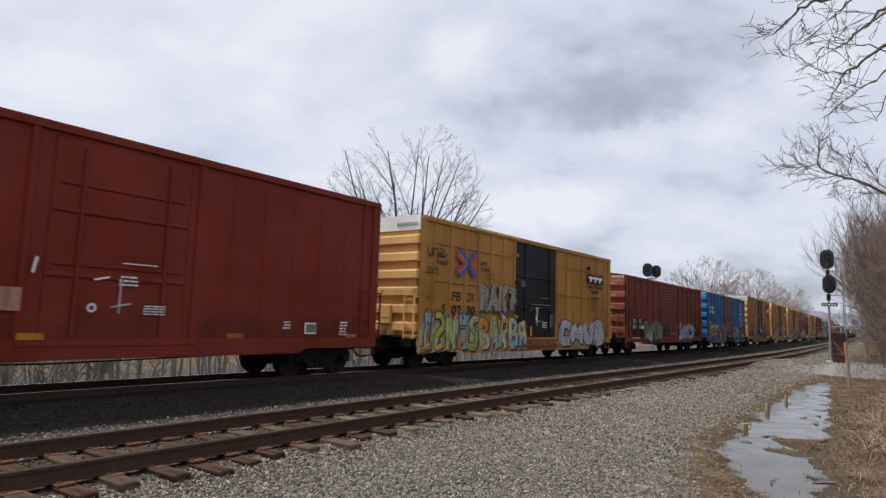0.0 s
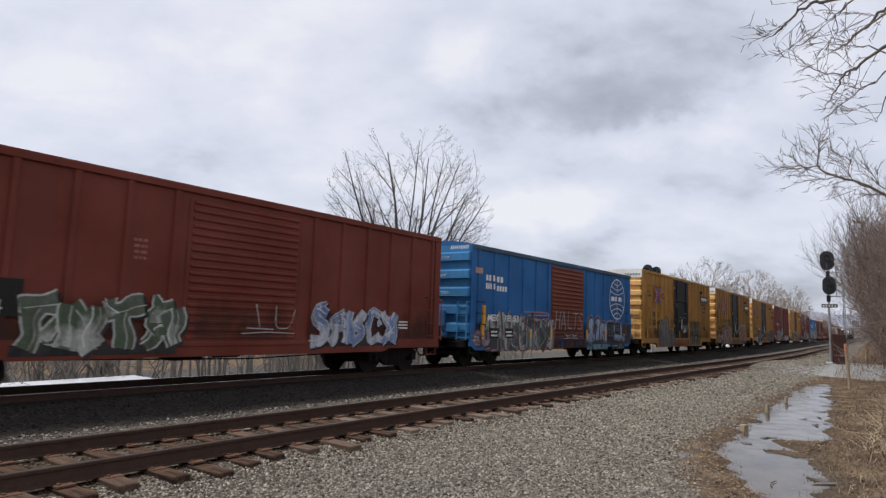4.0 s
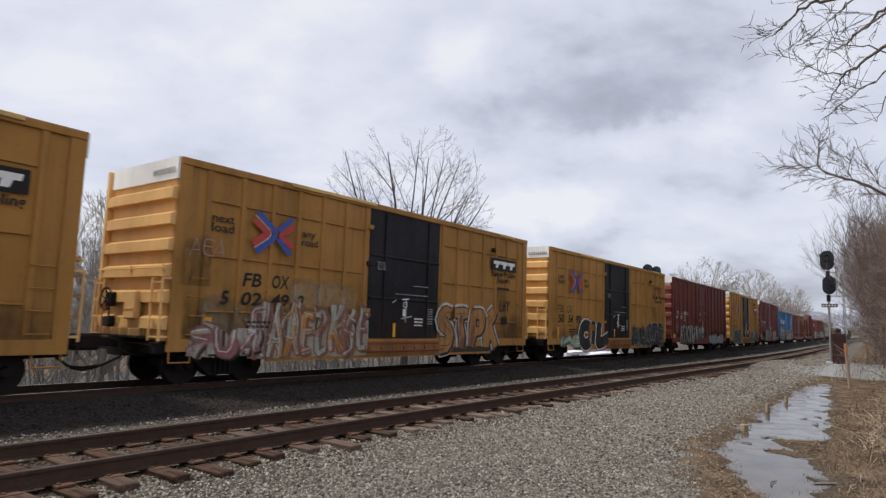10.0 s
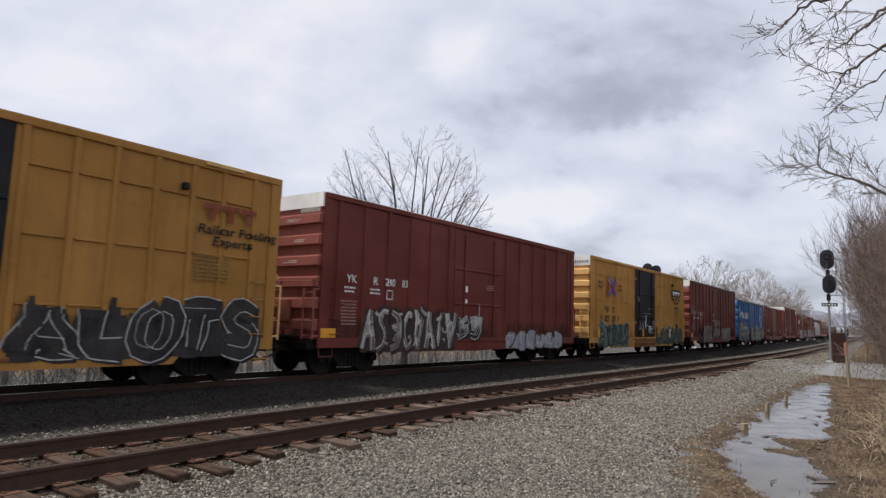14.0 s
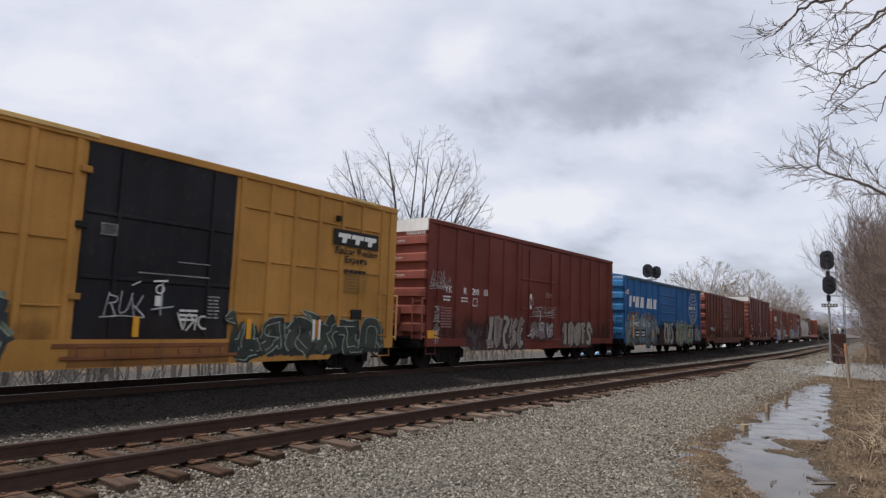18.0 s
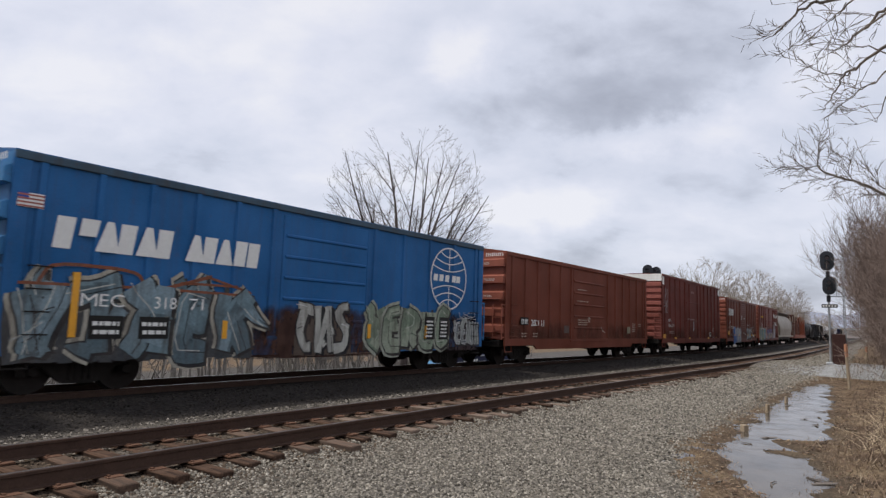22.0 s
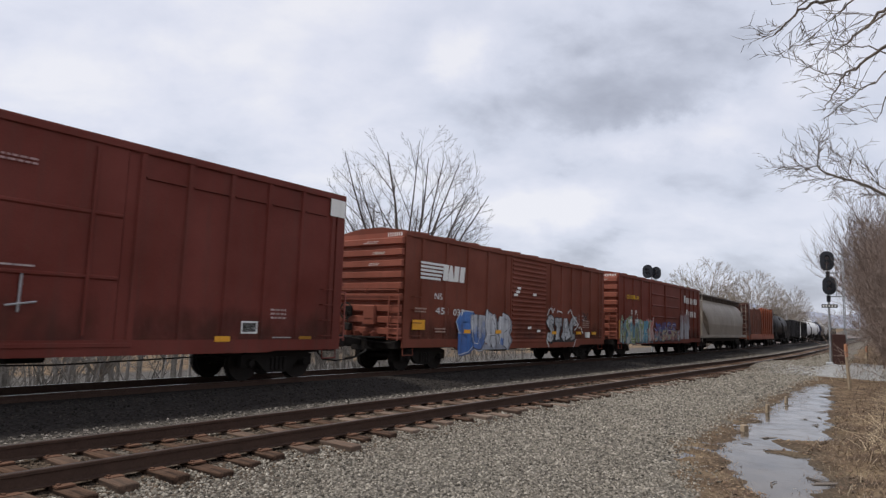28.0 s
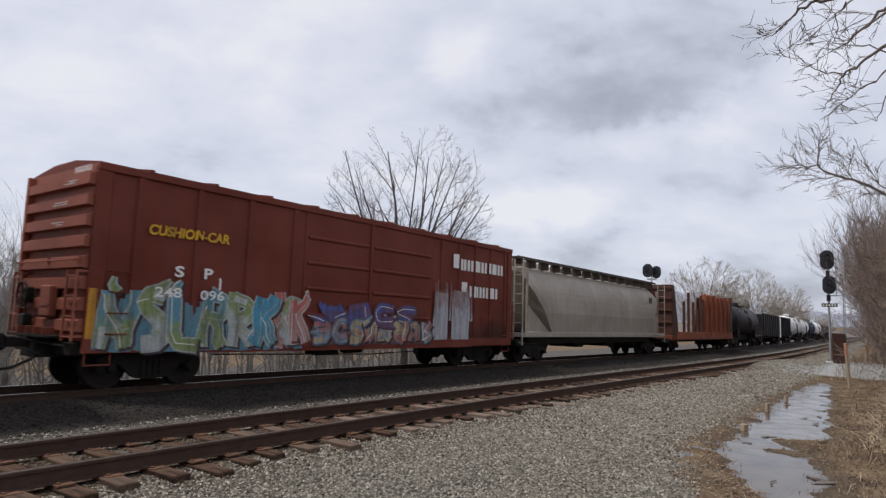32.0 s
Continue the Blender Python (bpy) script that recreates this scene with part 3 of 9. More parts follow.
def build_track(name, label, centre, z, singles, s_far, wood, head):
    track = thing(name, label, "railway track", kind="structure")
    rnd = random.Random(name)
    for o in (centre - 0.7535, centre + 0.7535):
        sh = rail_shape(o, z, -14, 140, 1.0)
        part("rail", sh, [M_RAIL, head], track)
        part("rail", rail_shape(o, z, 140, s_far, 5.0), [M_RAIL, head], track)
    tie = tie_mesh(wood)
    places, s = [], singles[0] + 0.03
    while s < 150:
        places.append(s)
        s += 0.575 + rnd.uniform(-0.06, 0.06)
    rest = Shape()
    for s in places:
        h = heading(s) + rnd.gauss(0, 0.02)
        m = Matrix.Translation(on_line(s, centre + rnd.gauss(0, 0.09), z - 0.197 + rnd.choice((0.012, 0.0, -0.01, -0.02, -0.04)))) @ Matrix.Rotation(math.pi / 2 - h, 4, "Z") @ Matrix.Rotation(math.atan(GRADE), 4, "Y")
        if s < singles[1]:
            ob = part("tie", tie, wood, track)
            ob.matrix_basis = m
        else:
            box = [(-0.115, -1.3), (0.115, -1.3), (0.115, 1.3), (-0.115, 1.3)]
            v = [m @ Vector((a, b_, d)) for d in (-0.17, 0) for a, b_ in box]
            rest.add(v, [(4, 5, 6, 7), (0, 1, 5, 4), (1, 2, 6, 5), (2, 3, 7, 6), (3, 0, 4, 7)])
    tagged(part("tie_row", rest, wood, track), kind="stuff")
    tagged(part("tie_plates", plate_shape((centre - 0.7535, centre + 0.7535), [p for p in places if p < 60], z - 0.197), M_TIE_RED, track), kind="stuff")


build_track("main_track", "dark main railway line on ballast coloured with soot and shade", 0.0, MAIN_Z, (-12.0, 60.0), 600, M_TIE_SOOT, M_POLISHED)
build_track("siding_track", "rusty siding rails on brown wooden ties", SIDING, SIDING_Z, (-8.0, 90.0), 600, M_TIE, M_RAILTOP)
# ---- the train ----
HALF = 1.53            # half width of a car body
PROUD = 1.585          # outer face of the side posts


def travelled(t):
    return 8.3114 * t - 0.045072 * t ** 2 + 1.42116e-3 * t ** 3 - 2.39503e-5 * t ** 4


def wheel_mesh():
    sh = Shape().lathe([(-0.055, 0.12), (-0.06, 0.40), (-0.065, 0.457), (0.07, 0.463), (0.075, 0.485), (0.10, 0.49), (0.10, 0.40), (0.06, 0.36), (0.03, 0.15), (0.09, 0.11), (0.09, 0.08)], 24)
    sh.smooth = False
    return sh.mesh("wheel", [M_WHEEL])


WHEEL = wheel_mesh()


def axle_mesh():
    return Shape().lathe([(-0.72, 0.085), (0.72, 0.085)], 10).mesh("axle", [M_STEEL])


AXLE = axle_mesh()


def side_frame_mesh():
    out = [(-1.16, 0.36), (-1.16, 0.66), (-0.92, 0.72), (-0.42, 0.80), (0.42, 0.80), (0.92, 0.72), (1.16, 0.66), (1.16, 0.36), (0.98, 0.36), (0.90, 0.52),
           (0.72, 0.52), (0.42, 0.26), (0.30, 0.20), (-0.30, 0.20), (-0.42, 0.26), (-0.72, 0.52), (-0.90, 0.52), (-0.98, 0.36)]
    sh = Shape().prism(out, "y", -0.07, 0.07)
    for x in (-0.20, -0.07, 0.07, 0.20):
        sh.lathe([(0.27, 0.055), (0.60, 0.055)], 8, (x, -0.075, 0), "z")
    for x in (-0.89, 0.89):
        sh.lathe([(-0.16, 0.09), (-0.07, 0.12), (0.07, 0.12)], 10, (x, 0, 0.46))
    return sh.mesh("side_frame", [M_STEEL])


SIDE_FRAME = side_frame_mesh()
BOLSTER = Shape().soft_box(-0.2, 0.2, -1.05, 1.05, 0.42, 0.78, 0.03).mesh("bolster", [M_STEEL])


def add_truck(car, x):
    truck = part("truck", BOLSTER, M_STEEL, car)
    truck.location = (x, 0, MAIN_Z)
    for y in (-1.0, 1.0):
        f = part("side_frame", SIDE_FRAME, M_STEEL, truck)
        f.location = (0, y, 0)
        if y > 0:
            f.rotation_euler = (0, 0, math.pi)
    for dx in (-0.89, 0.89):
        a = part("axle", AXLE, M_STEEL, truck)
        a.location = (dx, 0, 0.457)
        for y in (-0.75, 0.75):
            w = part("wheel", WHEEL, M_WHEEL, truck)
            w.location = (dx, y, 0.457)
            if y > 0:
                w.rotation_euler = (0, 0, math.pi)


def add_coupler(car, x, side):
    sh = Shape()
    sh.soft_box(min(x, x + side * 0.75), max(x, x + side * 0.75), -0.09, 0.09, 0.78, 0.98, 0.02)
    tip = x + side * 0.75
    sh.soft_box(min(tip, tip + side * 0.3), max(tip, tip + side * 0.3), -0.17, 0.17, 0.72, 1.05, 0.05)
    part("coupler", sh, M_STEEL, car)
    gear = Shape().soft_box(min(x - side * 0.3, x + side * 0.32), max(x - side * 0.3, x + side * 0.32), -0.36, 0.36, 0.58, 1.02, 0.03)
    for y in (-0.9, 0.9):
        gear.soft_box(min(x - side * 0.25, x + side * 0.08), max(x - side * 0.25, x + side * 0.08), y - 0.45, y + 0.45, 0.66, 0.92, 0.02)
    part("draft_gear", gear, M_STEEL, car)
    part("uncoupling_lever", Shape().tube([(x + side * 0.18, -1.45, 0.70), (x + side * 0.22, -1.40, 0.86), (x + side * 0.30, -0.35, 0.90), (x + side * 0.62, 0.0, 0.98)], 0.018, 5), M_STEEL, car)
    part("air_pipe", Shape().tube([(x - side * 0.6, -0.55, 0.60), (x + side * 0.2, -0.50, 0.62), (x + side * 0.45, -0.36, 0.72)], 0.03, 5), M_STEEL, car)
    hose = Shape().tube([(x + side * 0.15, -0.35, 0.80), (x + side * 0.35, -0.33, 0.55), (x + side * 0.65, -0.2, 0.38), (x + side * 1.0, -0.1, 0.33)], 0.028, 6)
    part("brake_hose", hose, M_DECAL_BLACK, car)


CARS = []


def new_car(name, label, category, front, rear):
    car = thing(name, label, category, group="freight cars of the train")
    CARS.append((car, front, rear))
    return car, rear - front


def text_mesh(body, size, shear=0.0, spread=1.0, fat=0.0):
    cu = bpy.data.curves.new("lettering", "FONT")
    cu.body, cu.size, cu.shear, cu.space_character, cu.offset, cu.resolution_u = body, size, shear, spread, fat, 3
    ob = bpy.data.objects.new("lettering", cu)
    me = bpy.data.meshes.new_from_object(ob)
    bpy.data.objects.remove(ob)
    bpy.data.curves.remove(cu)
    return me


SIDES = {}
RIB = 0.13              # how far the pressed ribs of an end stand out


def boxcar(label, front, rear, top, mat, posts, door, door_mat, door_kind, end_ribs=7, end_top=None, roof_mat=None, creases=(), low=(2.6, 0.46), peak=0.12, roof_seams=0, edge_mat=None, name="boxcar", end_mat=None):
    """A box car; lengths are from its front, heights over the rail."""
    car, length = new_car(name, label, "box car", front, rear)
    half = length / 2
    end_mat = end_mat or mat
    d0, d1, dz0, dz1 = door
    # body shell with the door bay set back
    sh = Shape()
    sh.box(-half + 0.05, half - 0.05, -HALF + 0.1, HALF, 1.02, top - 0.12)
    part("body", sh, mat, car)
    for a, b in ((0.0, d0), (d1, length)):
        part("side_panel", Shape().box(a - half, b - half, -HALF, -HALF + 0.1, 0.95, top - 0.06), mat, car)
    part("door_header", Shape().box(d0 - half, d1 - half, -HALF, -HALF + 0.1, dz1, top - 0.06), mat, car)
    # side posts and corner posts
    for x in posts:
        w = 0.055
        part("side_post", Shape().prism([(x - half - w * 1.5, -HALF), (x - half - w, -PROUD), (x - half + w, -PROUD), (x - half + w * 1.5, -HALF)], "z", 1.0, top - 0.16), mat, car)
    for x, w in ((0.0, 0.30), (length - 0.30, 0.30)):
        part("corner_post", Shape().soft_box(x - half - 0.004, x + w - half + 0.004, -PROUD + 0.012, -HALF + 0.02, 0.72, top - 0.04, 0.012), mat, car)
    for z in creases:
        for a, b in ((0.72, d0 - 0.08), (d1 + 0.08, length - 0.62)):
            xs = sorted([a] + [x for x in posts if a < x < b] + [b])
            for p, q in zip(xs, xs[1:]):
                if q - p > 0.3:
                    part("side_ledge", Shape().prism([(-HALF, z - 0.03), (-HALF - 0.048, z - 0.020), (-HALF - 0.048, z + 0.010), (-HALF, z + 0.02)], "x", p + 0.09 - half, q - 0.09 - half), mat, car)
    # top chord, side sill, roof
    part("top_chord", Shape().soft_box(-half, half, -PROUD - 0.01, -HALF + 0.02, top - 0.16, top, 0.015), edge_mat or mat, car)
    lx, lz = low
    sill = [(0.0, 0.72), (lx - 0.25, 0.72), (lx, lz), (length - lx, lz), (length - lx + 0.25, 0.72), (length, 0.72), (length, 1.0), (0.0, 1.0)]
    part("side_sill", Shape().prism([(x - half, z) for x, z in sill], "y", -PROUD + 0.004, -HALF + 0.03), mat, car)
    part("far_side_sill", Shape().prism([(x - half, z) for x, z in sill], "y", HALF - 0.03, HALF), mat, car)
    roof = Shape().prism([(-PROUD, top - 0.02), (-PROUD, top + 0.01), (-0.5, top + peak), (0.5, top + peak), (PROUD, top + 0.01), (PROUD, top - 0.02)], "x", -half, half)
    for i in range(roof_seams):
        x = -half + (i + 0.7) * length / (roof_seams + 0.4)
        roof.prism([(-PROUD - 0.02, top - 0.03), (-PROUD - 0.02, top + 0.05), (-0.5, top + peak + 0.05), (0.5, top + peak + 0.05), (PROUD, top + 0.05), (PROUD, top - 0.03)], "x", x - 0.05, x + 0.05)
    part("roof", roof, roof_mat or mat, car)
    part("underframe", Shape().box(-half - 0.1, half + 0.1, -0.35, 0.35, 0.62, 1.0).box(-half + 3.4, half - 3.4, -1.3, 1.3, 0.8, 1.0), M_STEEL, car)
    # ends: a plate with pressed ribs
    for sgn in (-1, 1):
        x = sgn * half
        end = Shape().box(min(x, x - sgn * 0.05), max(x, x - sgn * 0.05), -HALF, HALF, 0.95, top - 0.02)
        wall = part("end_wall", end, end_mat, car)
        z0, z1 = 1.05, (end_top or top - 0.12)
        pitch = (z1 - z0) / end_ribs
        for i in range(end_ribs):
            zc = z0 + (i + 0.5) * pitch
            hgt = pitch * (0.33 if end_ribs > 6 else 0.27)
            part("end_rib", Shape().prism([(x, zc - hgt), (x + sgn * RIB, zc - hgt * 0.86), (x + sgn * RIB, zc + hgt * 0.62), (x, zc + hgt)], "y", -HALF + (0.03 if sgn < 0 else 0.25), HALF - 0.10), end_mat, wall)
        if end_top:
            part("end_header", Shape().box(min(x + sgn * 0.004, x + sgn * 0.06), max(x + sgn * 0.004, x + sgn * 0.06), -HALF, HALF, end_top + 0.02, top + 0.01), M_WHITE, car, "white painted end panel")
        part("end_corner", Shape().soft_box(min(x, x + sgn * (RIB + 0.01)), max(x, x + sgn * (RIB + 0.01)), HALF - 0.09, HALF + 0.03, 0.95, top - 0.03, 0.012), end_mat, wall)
        # ladders, hand brake platform and sill steps
        for y0, z1_ in (((-1.52, 2.35), (1.10, 2.35)) if sgn < 0 else ((-1.52, 2.35),)):
            lad = Shape()
            xx = x + sgn * 0.20
            for yy in (y0, y0 + 0.42):
                lad.box(xx - 0.02, xx + 0.02, yy - 0.02, yy + 0.02, 0.95, z1_)
                lad.box(min(x, xx), max(x, xx), yy - 0.015, yy + 0.015, z1_ - 0.05, z1_)
                lad.box(min(x, xx), max(x, xx), yy - 0.015, yy + 0.015, 1.02, 1.07)
            for k in range(4):
                lad.box(xx - 0.014, xx + 0.014, y0, y0 + 0.42, 1.02 + k * 0.4, 1.05 + k * 0.4)
            part("end_ladder", lad, end_mat, car)
        part("crossover_platform", Shape().box(min(x + sgn * 0.02, x + sgn * 0.42), max(x + sgn * 0.02, x + sgn * 0.42), -1.0, 1.0, 1.0, 1.04), M_STEEL, car)
        zr = 2.55
        rail = Shape().tube([(x + sgn * (RIB + 0.10), -1.42, zr), (x + sgn * (RIB + 0.10), 1.42, zr)], 0.016, 5)
        for y in (-1.40, 0.0, 1.40):
            rail.tube([(x, y, zr + 0.04), (x + sgn * (RIB + 0.10), y, zr)], 0.016, 5).box(min(x + sgn * RIB, x + sgn * (RIB + 0.03)), max(x + sgn * RIB, x + sgn * (RIB + 0.03)), y - 0.04, y + 0.04, zr - 0.06, zr + 0.08)
        part("end_handrail", rail, end_mat, car)
        for y in (-0.55, -0.15, 0.25, 0.65):
            part("platform_bracket", Shape().soft_box(min(x + sgn * 0.02, x + sgn * 0.36), max(x + sgn * 0.02, x + sgn * 0.36), y - 0.02, y + 0.02, 1.04, 1.20, 0.008), end_mat, car)
        if sgn < 0:
            part("hand_brake", Shape().soft_box(x - 0.24, x - 0.08, -0.50, 0.02, 1.40, 2.05, 0.03).box(x - 0.255, x - 0.24, -0.44, -0.04, 1.62, 1.66), end_mat, car)
            rim = Shape().tube([(x - 0.30, 0.75 + 0.27 * math.cos(k * math.pi / 8), 1.85 + 0.27 * math.sin(k * math.pi / 8)) for k in range(17)], 0.022, 5)
            for k in range(3):
                a = k * math.pi / 3 + 0.3
                rim.tube([(x - 0.30, 0.75 - 0.27 * math.cos(a), 1.85 - 0.27 * math.sin(a)), (x - 0.28, 0.75 + 0.27 * math.cos(a), 1.85 + 0.27 * math.sin(a))], 0.016, 4)
            rim.soft_box(x - 0.24, x - 0.10, 0.60, 0.90, 1.68, 2.02, 0.03)
            part("brake_wheel", rim, M_STEEL, car)
            part("brake_chain", Shape().tube([(x - 0.2, 0.75, 1.68), (x - 0.22, 0.70, 1.05)], 0.02, 5).soft_box(x - 0.30, x - 0.12, 0.55, 0.85, 1.2, 1.45, 0.03), M_STEEL, car)
        irons = M_STEEL if mat is M_BLUE else mat
        step = Shape()
        sx = (-half + 0.08) if sgn < 0 else (half - 0.58)
        step.tube([(sx, -1.50, 0.74), (sx, -1.52, 0.48), (sx + 0.5, -1.52, 0.48), (sx + 0.5, -1.50, 0.74)], 0.022, 5)
        part("sill_step", step, irons, car)
        gx = (-half + 0.40) if sgn < 0 else (half - 0.78)
        for k in range(4):
            zz = 1.1 + k * 0.42
            part("grab_iron", Shape().tube([(gx, -HALF, zz), (gx, -PROUD - 0.07, zz), (gx + 0.40, -PROUD - 0.07, zz), (gx + 0.40, -HALF, zz)], 0.014, 5), irons, car)
        add_coupler(car, x + sgn * 0.05, sgn)
        add_truck(car, x - sgn * 1.72)
    # door
    slab = part("door", Shape().soft_box(d0 - half + 0.01, d1 - half - 0.01, -HALF - 0.02, -HALF + 0.09, dz0, dz1, 0.02), door_mat, car)
    dy = -HALF - 0.02
    if door_kind == "ribbed":
        n = 18
        for i in range(n):
            zc = dz0 + (i + 0.5) * (dz1 - dz0) / n
            h = (dz1 - dz0) / n * 0.30
            part("door_rib", Shape().prism([(dy, zc - h), (dy - 0.035, zc - h * 0.4), (dy - 0.035, zc + h * 0.4), (dy, zc + h)], "x", d0 - half + 0.12, d1 - half - 0.12), door_mat, slab)
    elif door_kind == "panelled":
        for i in range(1, 6):
            zc = dz0 + i * (dz1 - dz0) / 6
            part("door_rib", Shape().prism([(dy, zc - 0.05), (dy - 0.04, zc - 0.02), (dy - 0.04, zc + 0.02), (dy, zc + 0.05)], "x", d0 - half + 0.1, d1 - half - 0.1), door_mat, slab)
    elif door_kind == "double":
        mid = d0 + (d1 - d0) * 0.46
        part("door_seam", Shape().soft_box(mid - half - 0.06, mid - half + 0.06, dy - 0.05, dy, dz0, dz1, 0.015), door_mat, slab)
        for a, b in ((d0, mid), (mid, d1)):
            for i in range(1, 5):
                zc = dz0 + i * (dz1 - dz0) / 5
                part("door_rib", Shape().prism([(dy, zc - 0.06), (dy - 0.045, zc - 0.02), (dy - 0.045, zc + 0.02), (dy, zc + 0.06)], "x", a - half + 0.12, b - half - 0.12), door_mat, slab)
    else:
        for k in (0.2, 0.82):
            xx = d0 + (d1 - d0) * k - half
            part("door_bar", Shape().soft_box(xx - 0.035, xx + 0.035, dy - 0.05, dy, dz0 + 0.1, dz1 - 0.1, 0.012), door_mat, slab)
        for k in (0.32, 0.64):
            zc = dz0 + (dz1 - dz0) * k
            part("door_rib", Shape().prism([(dy, zc - 0.05), (dy - 0.035, zc - 0.02), (dy - 0.035, zc + 0.02), (dy, zc + 0.05)], "x", d0 - half + 0.05, d1 - half - 0.05), door_mat, slab)
        part("door_handle", Shape().tube([(d0 + (d1 - d0) * 0.5 - half, dy - 0.03, 1.5), (d0 + (d1 - d0) * 0.5 - half, dy - 0.05, 2.2)], 0.022, 6).tube([(d0 + (d1 - d0) * 0.44 - half, dy - 0.05, 1.62), (d0 + (d1 - d0) * 0.58 - half, dy - 0.05, 1.7)], 0.02, 6), M_GALV, slab)
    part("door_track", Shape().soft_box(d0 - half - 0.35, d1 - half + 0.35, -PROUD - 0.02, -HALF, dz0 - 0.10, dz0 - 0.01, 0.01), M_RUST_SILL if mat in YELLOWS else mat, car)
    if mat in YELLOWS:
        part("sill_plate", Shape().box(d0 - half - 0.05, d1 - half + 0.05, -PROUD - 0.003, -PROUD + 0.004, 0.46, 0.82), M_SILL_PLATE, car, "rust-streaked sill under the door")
        part("door_rail", Shape().soft_box(d0 - half - 0.2, d1 - half + 0.25, -PROUD - 0.05, -PROUD - 0.005, 0.60, 0.68, 0.01), M_RUST_SILL, car, "rusty door rail")
        for k in range(7):
            x = d0 + (d1 - d0) * (k + 0.3) / 6.6 - half
            part("rail_bracket", Shape().prism([(-PROUD - 0.055, 0.62), (-PROUD - 0.055, 0.68), (-PROUD, 0.84), (-PROUD, 0.62)], "x", x - 0.04, x + 0.04), M_RUST_SILL, car)
    rod = Shape().tube([(-half + 3.1, -1.2, 0.62), (0.5, -1.1, 0.50), (half - 3.1, -1.2, 0.62)], 0.018, 5)
    rod.lathe([(-0.9, 0.2), (-0.2, 0.2)], 12, (0.6, -0.75, 0.72), "x").soft_box(-1.6, -0.8, -1.1, -0.5, 0.5, 0.85, 0.04)
    part("brake_gear", rod, M_STEEL, car)
    SIDES[car.name] = (tuple(posts), d0, d1, length)
    return car, half


FBOX_POSTS = (0.75, 1.70, 2.60, 3.45, 4.32, 5.20, 6.02, 9.85, 10.75, 11.55, 12.42, 13.30, 14.12, 15.0)


def yellow_car(front, rear, label, mat=M_YELLOW):
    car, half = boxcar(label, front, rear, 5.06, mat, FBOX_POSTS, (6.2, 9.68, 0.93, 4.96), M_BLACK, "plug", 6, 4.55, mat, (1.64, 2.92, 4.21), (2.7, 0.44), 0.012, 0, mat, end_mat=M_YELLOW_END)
    for a, b in ((3.1, 6.35), (13.55, 14.6)):
        part("roof_edge", Shape().soft_box(a - half, b - half, -PROUD - 0.05, -PROUD - 0.008, 4.97, 5.07, 0.012), M_YELLOW_TRIM, car, "pale yellow roof edge strip")
    return car, half


def even(a, b, n):
    return [a + (b - a) * i / (n - 1) for i in range(n)]


A_LABEL = "yellow steel box car with a black plug door and graffiti"
c0, h0 = boxcar("large red steel box car with a wide plug door", -4.0, 14.65, 5.08, M_RED, (0.6, 9.0, 12.5, 18.0), (9.35, 12.25, 0.95, 4.85), M_RED, "plug", 7, None, M_RED, (), (3.0, 0.60), 0.08)
for x in even(1.8, 8.0, 6) + even(13.4, 17.2, 5):
    part("side_seam", Shape().box(x - h0 - 0.012, x - h0 + 0.012, -HALF - 0.007, -HALF + 0.002, 1.02, 4.9), M_RED, c0)
for z in (2.42, 3.98):
    part("door_ledge", Shape().prism([(-HALF - 0.02, z - 0.04), (-HALF - 0.055, z - 0.02), (-HALF - 0.055, z + 0.02), (-HALF - 0.02, z + 0.04)], "x", 9.5 - h0, 12.1 - h0), M_RED, c0)
c1, h1 = yellow_car(16.7, 32.55, A_LABEL)
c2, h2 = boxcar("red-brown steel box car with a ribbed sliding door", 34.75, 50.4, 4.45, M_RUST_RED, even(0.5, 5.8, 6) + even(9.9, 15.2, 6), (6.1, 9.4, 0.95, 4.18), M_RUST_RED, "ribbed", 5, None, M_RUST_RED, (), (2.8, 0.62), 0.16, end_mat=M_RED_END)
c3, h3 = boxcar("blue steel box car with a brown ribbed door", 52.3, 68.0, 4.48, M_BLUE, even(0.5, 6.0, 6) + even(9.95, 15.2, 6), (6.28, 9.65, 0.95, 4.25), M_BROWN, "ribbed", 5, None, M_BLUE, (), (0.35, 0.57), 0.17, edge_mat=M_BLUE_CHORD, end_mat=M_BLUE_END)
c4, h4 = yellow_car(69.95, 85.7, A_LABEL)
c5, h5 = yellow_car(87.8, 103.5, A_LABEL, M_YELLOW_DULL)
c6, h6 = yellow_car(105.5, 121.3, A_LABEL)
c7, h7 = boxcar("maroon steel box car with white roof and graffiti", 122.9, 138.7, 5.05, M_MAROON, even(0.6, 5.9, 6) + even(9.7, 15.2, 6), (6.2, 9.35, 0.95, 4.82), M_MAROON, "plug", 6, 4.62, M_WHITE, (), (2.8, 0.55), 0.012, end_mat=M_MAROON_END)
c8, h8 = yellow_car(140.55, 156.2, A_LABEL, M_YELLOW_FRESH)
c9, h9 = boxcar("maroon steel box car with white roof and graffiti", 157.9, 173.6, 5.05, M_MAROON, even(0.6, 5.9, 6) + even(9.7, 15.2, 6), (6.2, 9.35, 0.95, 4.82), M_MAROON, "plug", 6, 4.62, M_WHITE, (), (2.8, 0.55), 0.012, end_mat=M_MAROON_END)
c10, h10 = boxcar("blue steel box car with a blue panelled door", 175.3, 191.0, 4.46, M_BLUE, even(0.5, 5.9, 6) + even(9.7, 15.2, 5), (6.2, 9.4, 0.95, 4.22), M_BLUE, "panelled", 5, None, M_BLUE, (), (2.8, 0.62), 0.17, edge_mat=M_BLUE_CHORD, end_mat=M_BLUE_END)
